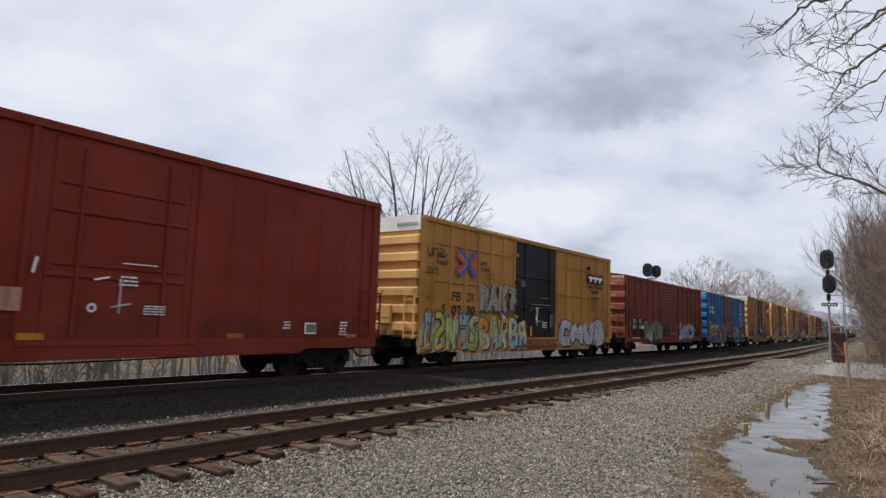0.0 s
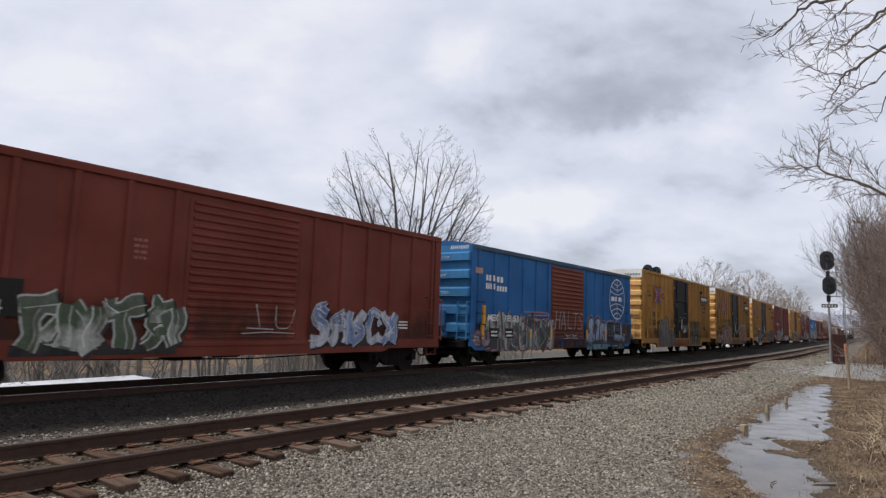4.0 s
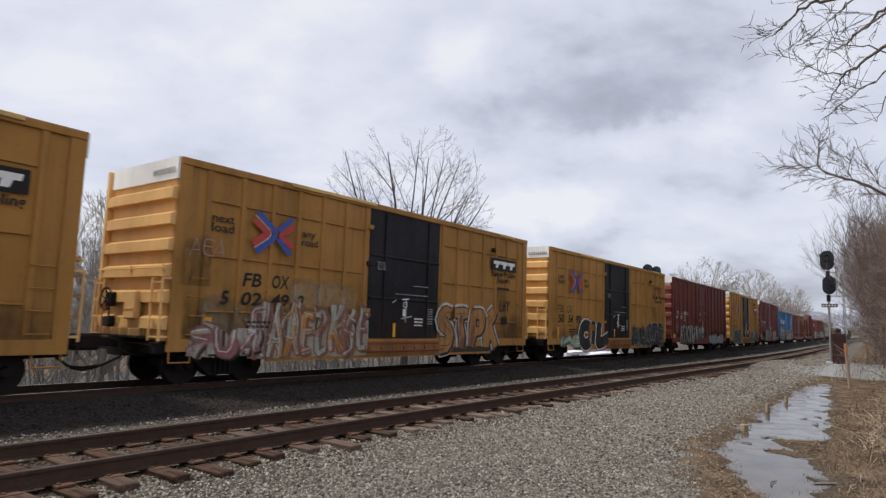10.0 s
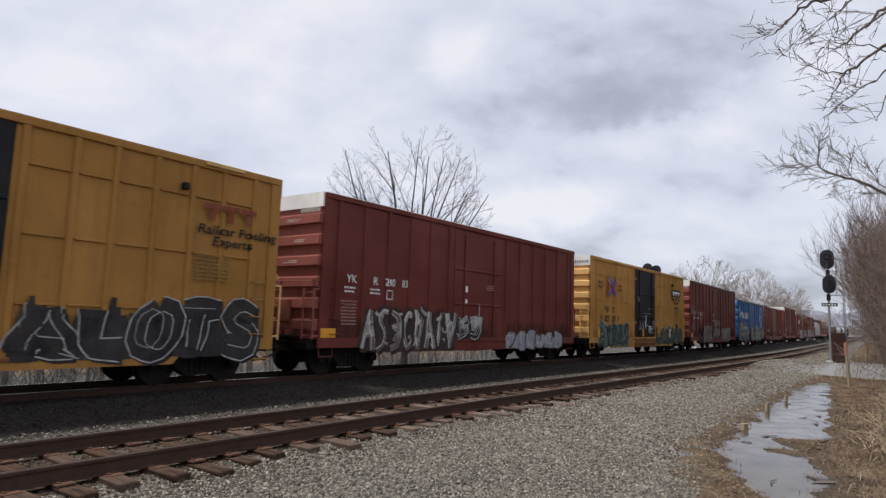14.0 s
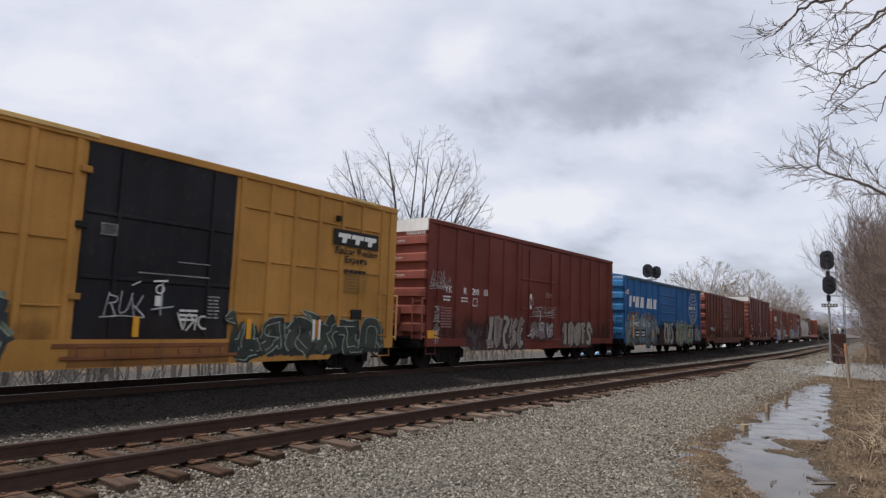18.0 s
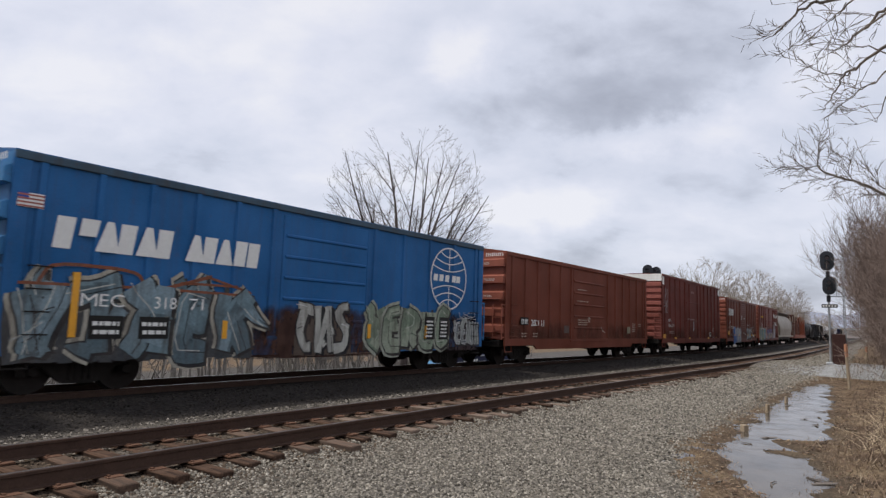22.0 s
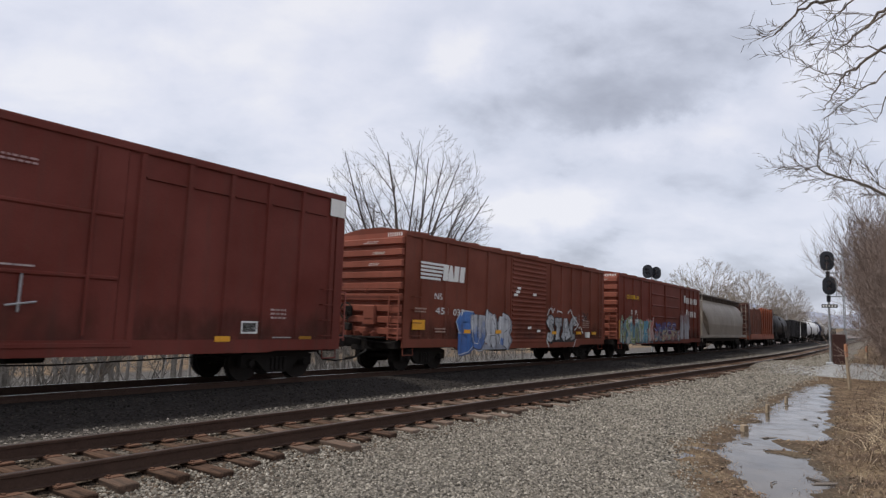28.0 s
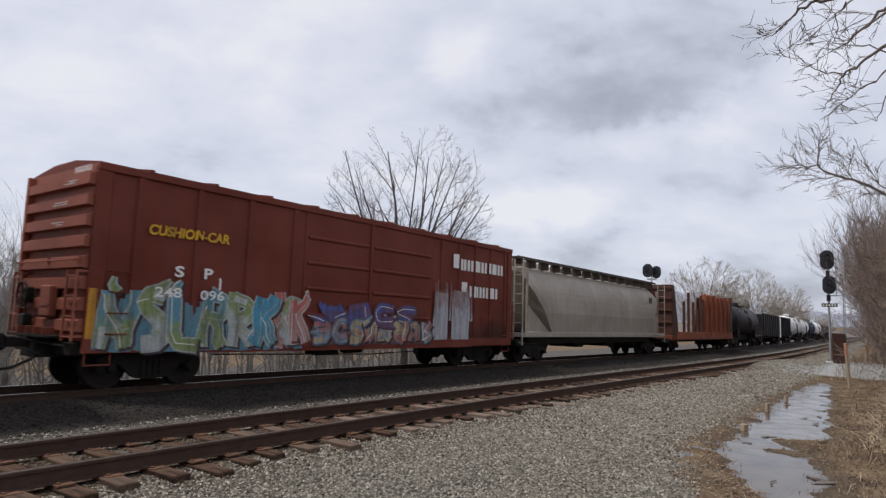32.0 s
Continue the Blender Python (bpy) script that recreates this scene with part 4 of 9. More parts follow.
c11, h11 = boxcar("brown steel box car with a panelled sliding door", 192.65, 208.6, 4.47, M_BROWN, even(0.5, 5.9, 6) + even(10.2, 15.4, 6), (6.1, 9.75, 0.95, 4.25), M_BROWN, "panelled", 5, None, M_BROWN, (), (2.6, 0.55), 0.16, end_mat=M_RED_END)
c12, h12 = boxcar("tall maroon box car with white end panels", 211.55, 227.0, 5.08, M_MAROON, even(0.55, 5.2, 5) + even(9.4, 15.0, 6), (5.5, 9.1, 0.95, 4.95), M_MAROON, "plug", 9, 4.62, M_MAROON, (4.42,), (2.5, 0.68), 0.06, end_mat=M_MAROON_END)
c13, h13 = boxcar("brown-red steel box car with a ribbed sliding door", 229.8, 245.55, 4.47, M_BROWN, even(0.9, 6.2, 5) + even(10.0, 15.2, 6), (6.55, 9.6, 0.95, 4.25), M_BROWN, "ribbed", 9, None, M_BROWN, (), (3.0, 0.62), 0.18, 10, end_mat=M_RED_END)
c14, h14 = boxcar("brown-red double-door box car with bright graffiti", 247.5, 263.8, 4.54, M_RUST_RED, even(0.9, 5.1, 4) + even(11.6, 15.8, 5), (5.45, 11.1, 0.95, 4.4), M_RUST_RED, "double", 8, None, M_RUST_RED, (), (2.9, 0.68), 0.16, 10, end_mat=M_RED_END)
# ---- the other cars ----
def plain_frame(car, half, sill_mat, inset=1.9):
    part("underframe", Shape().box(-half + 0.1, half - 0.1, -0.3, 0.3, 0.62, 1.02), M_STEEL, car)
    for sgn in (-1, 1):
        add_coupler(car, sgn * half, sgn)
        add_truck(car, sgn * (half - inset))


M_WALK = plain("weathered_grating", (0.095, 0.078, 0.068), 0.8, 0.1, 0.3, 6)


def covered_hopper(front, rear):
    car, length = new_car("covered_hopper_car", "grey rounded covered hopper car with stained sides", "hopper car", front, rear)
    half = length / 2
    # rounded tank body with sloping ends
    sh = Shape()
    prof = []
    for i in range(31):
        a = math.pi * i / 30
        prof.append((-1.56 * math.cos(a) if i not in (0, 30) else (-1.45 if i == 0 else 1.45), 1.25 + 2.95 * (math.sin(a) ** 0.55)))
    n = len(prof)
    for sgn, inset in ((-1, 0.9), (-1, 1.3), (1, 1.3), (1, 0.9)):
        sc = 0.97 if inset < 1 else 1.0
        for y, z in prof:
            zz = 1.25 + (z - 1.25) * sc
            slope = 2.0 * min(max((3.3 - zz) / 2.05, 0), 1)
            sh.v.append((sgn * (half - inset - slope), y * sc, zz))
    for k in range(3):
        for i in range(n - 1):
            a = k * n + i
            sh.f.append((a, a + 1, a + 1 + n, a + n))
            sh.m.append(0)
        sh.f.append((k * n, k * n + n, k * n + n + n - 1, k * n + n - 1))
        sh.m.append(0)
    sh.f.append(tuple(range(n))[::-1])
    sh.f.append(tuple(range(3 * n, 4 * n)))
    sh.m += [0, 0]
    sh.smooth = False
    part("tank_body", sh, M_GREY_CAR, car)
    for sgn in (-1, 1):
        x = sgn * half
        for y in (-1.25, 1.25):
            part("end_post", Shape().tube([(x - sgn * 0.9, y, 1.1), (x - sgn * 0.9, y, 3.9)], 0.06, 5), M_GREY_CAR, car)
            part("end_gusset", Shape().prism([(x - sgn * 0.95, 1.2), (x - sgn * 3.0, 1.2), (x - sgn * 0.95, 2.4)], "y", y - 0.02, y + 0.02), M_GREY_CAR, car)
        part("end_platform", Shape().box(min(x, x - sgn * 1.5), max(x, x - sgn * 1.5), -1.5, 1.5, 1.02, 1.2), M_GREY_CAR, car)
        lad = Shape()
        for yy in (-1.5, -1.08):
            lad.box(x - 0.03 - sgn * 0.1, x + 0.03 - sgn * 0.1, yy - 0.02, yy + 0.02, 0.7, 4.3)
        for k in range(9):
            lad.box(x - 0.02 - sgn * 0.1, x + 0.02 - sgn * 0.1, -1.5, -1.08, 0.8 + k * 0.4, 0.83 + k * 0.4)
        part("end_ladder", lad, M_GREY_CAR, car)
    part("side_sill", Shape().soft_box(-half + 0.3, half - 0.3, -1.55, -1.40, 1.02, 1.26, 0.02), M_GREY_CAR, car)
    walk_grate = Shape().box(-half + 0.4, half - 0.4, -1.02, -0.55, 4.40, 4.45).box(-half + 0.4, half - 0.4, -1.04, -1.02, 4.36, 4.47)
    for k in range(15):
        x = -half + 0.9 + k * (length - 1.8) / 14
        walk_grate.box(x - 0.04, x + 0.04, -1.0, -0.5, 4.05, 4.40)
    part("roof_walk", walk_grate, M_WALK, car)
    for k in range(9):
        x = -half + 2.2 + k * (length - 4.4) / 8
        part("roof_hatch", Shape().soft_box(x - 0.45, x + 0.45, -0.35, 0.35, 4.15, 4.42, 0.04), M_GREY_CAR, car)
    for x, w, h in ((half - 3.2, 0.5, 0.34),):
        part("stencil_patch", Shape().box(x, x + w, -1.585, -1.575, 3.05, 3.05 + h), M_WALK, car, "dark worn stencil")
    part("bay_frame", Shape().box(-half + 2.3, half - 2.3, -1.25, 1.25, 0.74, 1.04), M_STEEL, car)
    for k in range(4):
        x = -half + 3.3 + k * (length - 6.6) / 3
        part("discharge_gate", Shape().prism([(x - 1.1, 1.25), (x + 1.1, 1.25), (x + 0.4, 0.5), (x - 0.4, 0.5)], "y", -0.75, 0.75), M_STEEL, car)
    plain_frame(car, half, M_GREY_CAR)


M_BROWN_DARK = paint("dark_brown_paint", (0.070, 0.026, 0.018), grime=0.4)


def bulkhead_flat(front, rear):
    car, length = new_car("bulkhead_flat_car", "rust-brown bulkhead flat car with side stakes and orange load panels", "flat car", front, rear)
    half = length / 2
    part("deck", Shape().soft_box(-half + 0.2, half - 0.2, -1.5, 1.5, 0.80, 1.15, 0.03), M_BROWN, car)
    for sgn, x in ((-1, -half + 0.25), (1, half - 0.55)):
        wall = part("bulkhead", Shape().soft_box(x, x + 0.3, -1.5, 1.5, 1.15, 4.50, 0.03), M_BROWN_DARK, car)
        for z in (1.9, 2.7, 3.5, 4.2):
            part("rib", Shape().soft_box(x - 0.1 if sgn < 0 else x + 0.3, x if sgn < 0 else x + 0.4, -1.48, 1.48, z, z + 0.16, 0.02), M_BROWN_DARK, wall)
        for y in (-1.5, 1.4):
            part("brace", Shape().prism([(x + 0.3, 1.15), (x + 1.5, 1.15), (x + 0.5, 4.4), (x + 0.3, 4.4)] if sgn < 0 else [(x - 1.2, 1.15), (x, 1.15), (x, 4.4), (x - 0.2, 4.4)], "y", y, y + 0.1), M_BROWN_DARK, car)
    for i, (x, top) in enumerate(((3.35, 3.5), (4.55, 4.2), (5.85, 3.55), (7.0, 3.1), (8.1, 4.15), (8.75, 3.9))):
        part("stake", Shape().soft_box(x - half - 0.08, x - half + 0.08, -1.50, -1.34, 1.1, top, 0.015), M_BROWN_DARK, car)
        part("stake", Shape().soft_box(x - half + 0.1, x - half + 0.24, 1.34, 1.50, 1.1, top - 0.2, 0.015), M_BROWN_DARK, car)
    part("side_board", Shape().soft_box(-half + 1.2, half - 0.6, -1.56, -1.50, 0.85, 1.38, 0.015), M_ORANGE, car)
    x0 = -half + 9.0
    rnd = random.Random(61)
    count = 6
    wide = (half - 0.6 - x0) / count
    for i in range(count):
        x = x0 + i * wide
        part("load_panel", Shape().soft_box(x + 0.02, x + wide - 0.02, -1.45, -1.22, 1.15, 4.28 + rnd.uniform(-0.10, 0.10), 0.04), M_ORANGE, car)
        part("panel_rib", Shape().soft_box(x - 0.09, x + 0.09, -1.60, -1.44, 1.15, 4.34 + rnd.uniform(-0.1, 0.1), 0.015), M_ORANGE, car)
    plain_frame(car, half, M_BROWN)


def tank_car(front, rear, mat, label, bands=2, radius=1.45):
    car, length = new_car("tank_car", label, "tank car", front, rear)
    half = length / 2
    zc = 1.15 + radius
    rings = [(-half + 0.9, 0.35), (-half + 0.95, radius * 0.6), (-half + 1.2, radius * 0.88), (-half + 1.55, radius), (half - 1.55, radius), (half - 1.2, radius * 0.88), (half - 0.95, radius * 0.6), (half - 0.9, 0.35)]
    sh = Shape().lathe(rings, 28, (0, 0, zc), "x")
    sh.smooth = True
    part("tank_shell", sh, mat, car)
    part("dome", Shape().lathe([(zc + radius - 0.15, 0.45), (zc + radius + 0.35, 0.45), (zc + radius + 0.42, 0.3)], 16, (0, 0, 0), "z"), mat, car)
    part("walkway", Shape().box(-1.4, 1.4, -0.9, 0.9, zc + radius + 0.0, zc + radius + 0.05), M_STEEL, car)
    for sgn in (-1, 1):
        part("tank_saddle", Shape().soft_box(sgn * (half - 2.4) - 0.5, sgn * (half - 2.4) + 0.5, -1.3, 1.3, 0.9, zc - radius * 0.6, 0.05), M_STEEL, car)
        lad = Shape()
        for xx in (-0.2, 0.2):
            lad.tube([(sgn * 0.55 + xx, -radius * 0.75, zc + radius * 0.75), (sgn * 0.55 + xx, -radius - 0.1, zc), (sgn * 0.55 + xx, -radius - 0.05, 0.9)], 0.025, 5)
        part("ladder", lad, M_STEEL, car)
    for k in range(bands):
        x = -half + 3 + k * (length - 6) / max(bands - 1, 1)
        part("tank_band", Shape().lathe([(x - 0.06, radius + 0.02), (x + 0.06, radius + 0.02)], 28, (0, 0, zc), "x"), mat, car)
    part("sill", Shape().soft_box(-half + 0.1, half - 0.1, -0.5, 0.5, 0.85, 1.15, 0.03), M_STEEL, car)
    plain_frame(car, half, M_STEEL)


def open_hopper(front, rear, mat, trim, label, top=3.55):
    car, length = new_car("open_hopper_car", label, "hopper car", front, rear)
    half = length / 2
    sh = Shape()
    for y in (-1.5, 1.42):
        sh.box(-half + 0.3, half - 0.3, y, y + 0.08, 1.1, top)
    sh.box(-half + 0.3, half - 0.3, -1.42, 1.42, 1.1, 1.4)
    part("body", sh, mat, car)
    for sgn in (-1, 1):
        part("end_wall", Shape().box(min(sgn * (half - 0.3), sgn * (half - 0.4)), max(sgn * (half - 0.3), sgn * (half - 0.4)), -1.42, 1.42, 1.4, top), mat, car)
        fr = Shape()
        for y in (-1.5, 1.44):
            fr.box(min(sgn * half, sgn * (half - 0.14)), max(sgn * half, sgn * (half - 0.14)), y, y + 0.12, 0.9, top)
        fr.box(min(sgn * half, sgn * (half - 0.14)), max(sgn * half, sgn * (half - 0.14)), -1.38, 1.44, top - 0.12, top)
        part("end_frame", fr, trim, car)
    for i in range(9):
        x = -half + 0.6 + i * (length - 1.2) / 8
        part("side_post", Shape().soft_box(x - 0.06, x + 0.06, -1.60, -1.5, 1.1, top, 0.012), mat, car)
    part("top_chord", Shape().soft_box(-half + 0.2, half - 0.2, -1.61, -1.45, top, top + 0.12, 0.015), mat, car)
    plain_frame(car, half, mat)


covered_hopper(264.7, 283.0)
bulkhead_flat(284.3, 303.6)
tank_car(305.2, 320.3, M_TANK, "black cylindrical tank car", 2)
open_hopper(321.4, 337.0, M_TANK, M_TANK, "black open-top steel hopper car")
open_hopper(338.2, 350.0, M_TANK, M_WHITE, "black open-top hopper car with white end frames")
tank_car(351.4, 367.0, M_WHITE_TANK, "white cylindrical tank car with stained shell", 3, 1.5)
tank_car(368.4, 384.0, M_WHITE_TANK, "white cylindrical tank car with stained shell", 3, 1.5)
tank_car(385.4, 400.0, M_NAVY, "dark blue cylindrical tank car", 2, 1.5)
tank_car(401.4, 417.0, M_WHITE_TANK, "white cylindrical tank car with stained shell", 3, 1.5)
open_hopper(418.4, 434.0, M_NAVY, M_NAVY, "dark blue open-top hopper car")
open_hopper(435.4, 451.0, M_TANK, M_TANK, "black open-top steel hopper car")

# longer shanks and hoses where cushioned cars stand further apart
for (car, front, rear), (_, front2, rear2) in zip(CARS, CARS[1:]):
    gap, half = front2 - rear, (rear - front) / 2
    if gap > 2.05:
        part("coupler_shank", Shape().soft_box(half + 0.7, half + gap - 0.7, -0.10, 0.10, 0.77, 0.98, 0.02).soft_box(half + gap / 2 - 0.3, half + gap / 2 + 0.3, -0.19, 0.19, 0.70, 1.06, 0.05), M_STEEL, car)
        part("brake_hose", Shape().tube([(half + 0.75, -0.15, 0.34), (half + gap / 2, -0.1, 0.27), (half + gap - 0.75, -0.15, 0.34)], 0.028, 6), M_DECAL_BLACK, car)
# ---- paint on the cars' sides ----
def side_y(car, x, z=2.0):
    """Outer face of a car's side at x metres from its front."""
    posts, d0, d1, length = SIDES[car.name]
    if z < 1.09:
        return -PROUD - 0.001 if not d0 - 0.4 < x < d1 + 0.4 or z < 0.83 else -PROUD - 0.022
    if d0 - 0.02 < x < d1 + 0.02:
        return -(HALF + 0.062)
    if x < 0.32 or x > length - 0.32:
        return -PROUD + 0.006
    near = min(abs(x - p) for p in posts)
    if near < 0.056:
        return -PROUD
    if near < 0.084:
        return -PROUD + (near - 0.056) / 0.028 * (PROUD - HALF)
    return -HALF


def pieces_of(me):
    """Groups of joined faces, as lists of face numbers."""
    root = list(range(len(me.vertices)))

    def find(i):
        while root[i] != i:
            root[i] = root[root[i]]
            i = root[i]
        return i

    for p in me.polygons:
        first = find(p.vertices[0])
        for v in p.vertices[1:]:
            root[find(v)] = first
    groups = collections.defaultdict(list)
    for p in me.polygons:
        groups[find(p.vertices[0])].append(p.index)
    return list(groups.values())


def letter(car, body, x, z, size, mat, width=None, name="letter", fat=0.0, shear=0.0, lift=0.007):
    """Painted characters on a car's side, each a part of its own."""
    me = text_mesh(body, size, shear, 1.0, fat)
    half = SIDES[car.name][3] / 2
    xs = [v.co.x for v in me.vertices]
    low = min(xs)
    k = width / max(max(xs) - low, 1e-3) if width else 1.0
    for group in pieces_of(me):
        sh, seen = Shape(), {}
        for i in group:
            face = []
            for v in me.polygons[i].vertices:
                if v not in seen:
                    co = me.vertices[v].co
                    xx = (co.x - low) * k + x
                    seen[v] = len(sh.v)
                    sh.v.append((xx - half, side_y(car, xx, co.y + z) - lift, co.y + z))
                face.append(seen[v])
            sh.f.append(tuple(face))
            sh.m.append(0)
        part(name, sh, mat, car)
    bpy.data.meshes.remove(me)


def proud_over(car, x0, x1):
    return min(side_y(car, x0 + (x1 - x0) * i / 12) for i in range(13))


def over_paint(car, z):
    """Low notices and reflectors of these cars were fixed over the sprayed pieces."""
    return z < 2.0 and car in (c3, c8, c10, c13)


def panel(car, x, z, w, h, mat, name="placard", label=""):
    half = SIDES[car.name][3] / 2
    y = back = proud_over(car, x, x + w)
    if over_paint(car, z) and name in ("notice", "reflector"):
        y = min(y, coat_y(car, x) - 0.018)
    return part(name, Shape().box(x - half, x + w - half, y - 0.006, back + 0.002, z, z + h), mat, car, label)


def print_rows(car, x, z, w, h, rows, mat, seed=1, gap=0.03):
    """Lines of print too small to read."""
    rnd = random.Random(seed)
    half = SIDES[car.name][3] / 2
    y = back = proud_over(car, x, x + w)
    if over_paint(car, z):
        y = min(y, coat_y(car, x) - 0.018)
    sh = Shape()
    for r in range(rows):
        zz = z + h - (r + 0.8) * h / rows
        xx = x + rnd.uniform(0, 0.04)
        while xx < x + w - 0.03:
            ww = min(rnd.uniform(0.05, 0.15), x + w - xx)
            sh.box(xx - half, xx + ww - half, y - 0.010, back - 0.004, zz, zz + h / rows * 0.48)
            xx += ww + gap
    return tagged(part("small_print", sh, mat, car), kind="stuff")


def coat_y(car, x):
    """The plane in which thick coats of spray paint bridge posts, ledges and sill."""
    posts, d0, d1, length = SIDES[car.name]
    out = max(d0 - x, x - d1, 0.0)
    return -PROUD - 0.001 - 0.022 * min(max((0.7 - out) / 0.35, 0.0), 1.0)


def stroke(sh, car, pts, width, lift, mat, cols=4, flat=True):
    """A painted stroke that follows the side's relief. pts: (x, z) from the car's front; width: one number or one a point."""
    half = SIDES[car.name][3] / 2
    wid = width if hasattr(width, "__len__") else [width] * len(pts)
    fine, fw = [], []
    for (a, b), wa, wb in zip(zip(pts, pts[1:]), wid, wid[1:]):
        n = max(1, int(math.hypot(b[0] - a[0], b[1] - a[1]) / 0.09))
        for i in range(n):
            fine.append((a[0] + (b[0] - a[0]) * i / n, a[1] + (b[1] - a[1]) * i / n))
            fw.append(wa + (wb - wa) * i / n)
    fine.append(pts[-1])
    fw.append(wid[-1])
    n0, count = len(sh.v), len(fine)
    for i, (x, z) in enumerate(fine):
        p, q = fine[max(i - 1, 0)], fine[min(i + 1, count - 1)]
        dx, dz = q[0] - p[0], q[1] - p[1]
        ln = math.hypot(dx, dz) or 1.0
        for c in range(cols + 1):
            k = (c / cols - 0.5) * fw[i]
            xx, zz = x - dz / ln * k, z + dx / ln * k
            sh.v.append((xx - half, (coat_y(car, xx) if flat else side_y(car, xx, zz)) - lift, zz))
    for i in range(count - 1):
        for c in range(cols):
            a = n0 + i * (cols + 1) + c
            sh.f.append((a, a + 1, a + cols + 2, a + cols + 1))
            sh.m.append(mat)


def arc(cx, cz, rx, rz, a0, a1, n=8):
    return [(cx + rx * math.cos(radians(a0 + (a1 - a0) * i / n)), cz + rz * math.sin(radians(a0 + (a1 - a0) * i / n))) for i in range(n + 1)]


def round_off(pts, times):
    for _ in range(times):
        soft = [pts[0]]
        for a, b in zip(pts, pts[1:]):
            soft += [(a[0] * 0.8 + b[0] * 0.2, a[1] * 0.8 + b[1] * 0.2), (a[0] * 0.2 + b[0] * 0.8, a[1] * 0.2 + b[1] * 0.8)]
        pts = soft + [pts[-1]]
    return pts


INK_BLACK = (0.022, 0.022, 0.024)
_spray = {}


def weathered(n, l, obj, c):
    """Fades and dirties a painted colour: pale chalking, rain-washed soot and fine speckle."""
    chalk = noise_node(n, l, obj, 1.7, 6.0, 0.6)
    c = mix_node(n, l, ramp_node(n, l, chalk, ((0.45, (0, 0, 0)), (0.75, (0.24, 0.24, 0.24)))), c, (0.16, 0.135, 0.115))
    run = noise_node(n, l, scaled_coords(n, l, "Object", (4.0, 4.0, 0.5)), 1.8, 6.0, 0.65)
    c = mix_node(n, l, ramp_node(n, l, run, ((0.46, (0, 0, 0)), (0.72, (0.62, 0.62, 0.62)))), c, (0.055, 0.042, 0.035))
    fine = noise_node(n, l, obj, 21.0, 4.0)
    return mix_node(n, l, 0.22, c, ramp_node(n, l, fine, ((0.3, (0.1, 0.1, 0.1)), (0.7, (0.9, 0.9, 0.9)))), "OVERLAY")


def spray(col):
    """Sprayed paint of one colour, worn by weather."""
    if col not in _spray:
        m, n, l, b = material("spray_paint", 0.65)
        b.inputs["Specular IOR Level"].default_value = 0.15
        l.new(weathered(n, l, scaled_coords(n, l, "Object", (1, 1, 1)), mix_node(n, l, 0.0, col, col)), b.inputs["Base Color"])
        _spray[col] = m
    return _spray[col]


def sprayed_blend(low, high, z0, z1):
    """Sprayed paint that fades from one colour below to another above, with mottled edges."""
    key = (low, high, z0, z1)
    if key not in _spray:
        m, n, l, b = material("spray_blend", 0.65)
        b.inputs["Specular IOR Level"].default_value = 0.15
        obj = scaled_coords(n, l, "Object", (1, 1, 1))
        sep = n.new("ShaderNodeSeparateXYZ")
        l.new(obj, sep.inputs[0])
        rise = n.new("ShaderNodeMapRange")
        rise.inputs["From Min"].default_value, rise.inputs["From Max"].default_value = z0, z1
        l.new(sep.outputs["Z"], rise.inputs["Value"])
        mott = n.new("ShaderNodeMath")
        mott.operation = "MULTIPLY_ADD"
        l.new(noise_node(n, l, obj, 2.2, 5, 0.6), mott.inputs[0])
        mott.inputs[1].default_value = 1.5
        add = n.new("ShaderNodeMath")
        add.operation = "SUBTRACT"
        l.new(rise.outputs[0], add.inputs[0])
        add.inputs[1].default_value = 0.75
        l.new(add.outputs[0], mott.inputs[2])
        c = ramp_node(n, l, mott.outputs[0], ((0.30, low), (0.62, high)))
        l.new(weathered(n, l, obj, c), b.inputs["Base Color"])
        _spray[key] = m
    return _spray[key]


# bodies of sprayed forms: stems, hooks, arms and slants in a unit cell
FORMS = (
    ([(0.16, 0.0), (0.20, 1.0)], [(0.20, 0.95), (0.85, 0.80), (0.82, 0.55), (0.30, 0.48)], [(0.42, 0.48), (0.95, 0.0)]),
    ([(0.92, 0.88), (0.40, 0.98), (0.14, 0.72), (0.80, 0.40), (0.72, 0.06), (0.08, 0.08)],),
    ([(0.06, 0.0), (0.48, 1.0)], [(0.46, 0.98), (0.90, 0.0)], [(0.25, 0.32), (0.78, 0.36)]),
    ([(0.12, 1.0), (0.20, 0.14), (0.80, 0.10), (0.88, 1.0)],),
    ([(0.02, 0.86), (0.98, 0.98)], [(0.52, 0.92), (0.44, 0.0)]),
    ([(0.94, 0.84), (0.45, 0.98), (0.12, 0.52), (0.40, 0.04), (0.96, 0.18)],),
    ([(0.14, 0.0), (0.18, 1.0)], [(0.22, 0.46), (0.90, 1.0)], [(0.36, 0.58), (0.96, 0.0)]),
    ([(0.08, 0.0), (0.16, 1.0)], [(0.16, 0.96), (0.82, 0.06)], [(0.82, 0.0), (0.90, 1.0)]),
    ([(0.90, 0.95), (0.18, 0.92), (0.16, 0.06), (0.95, 0.08)], [(0.20, 0.50), (0.80, 0.54)]),
)


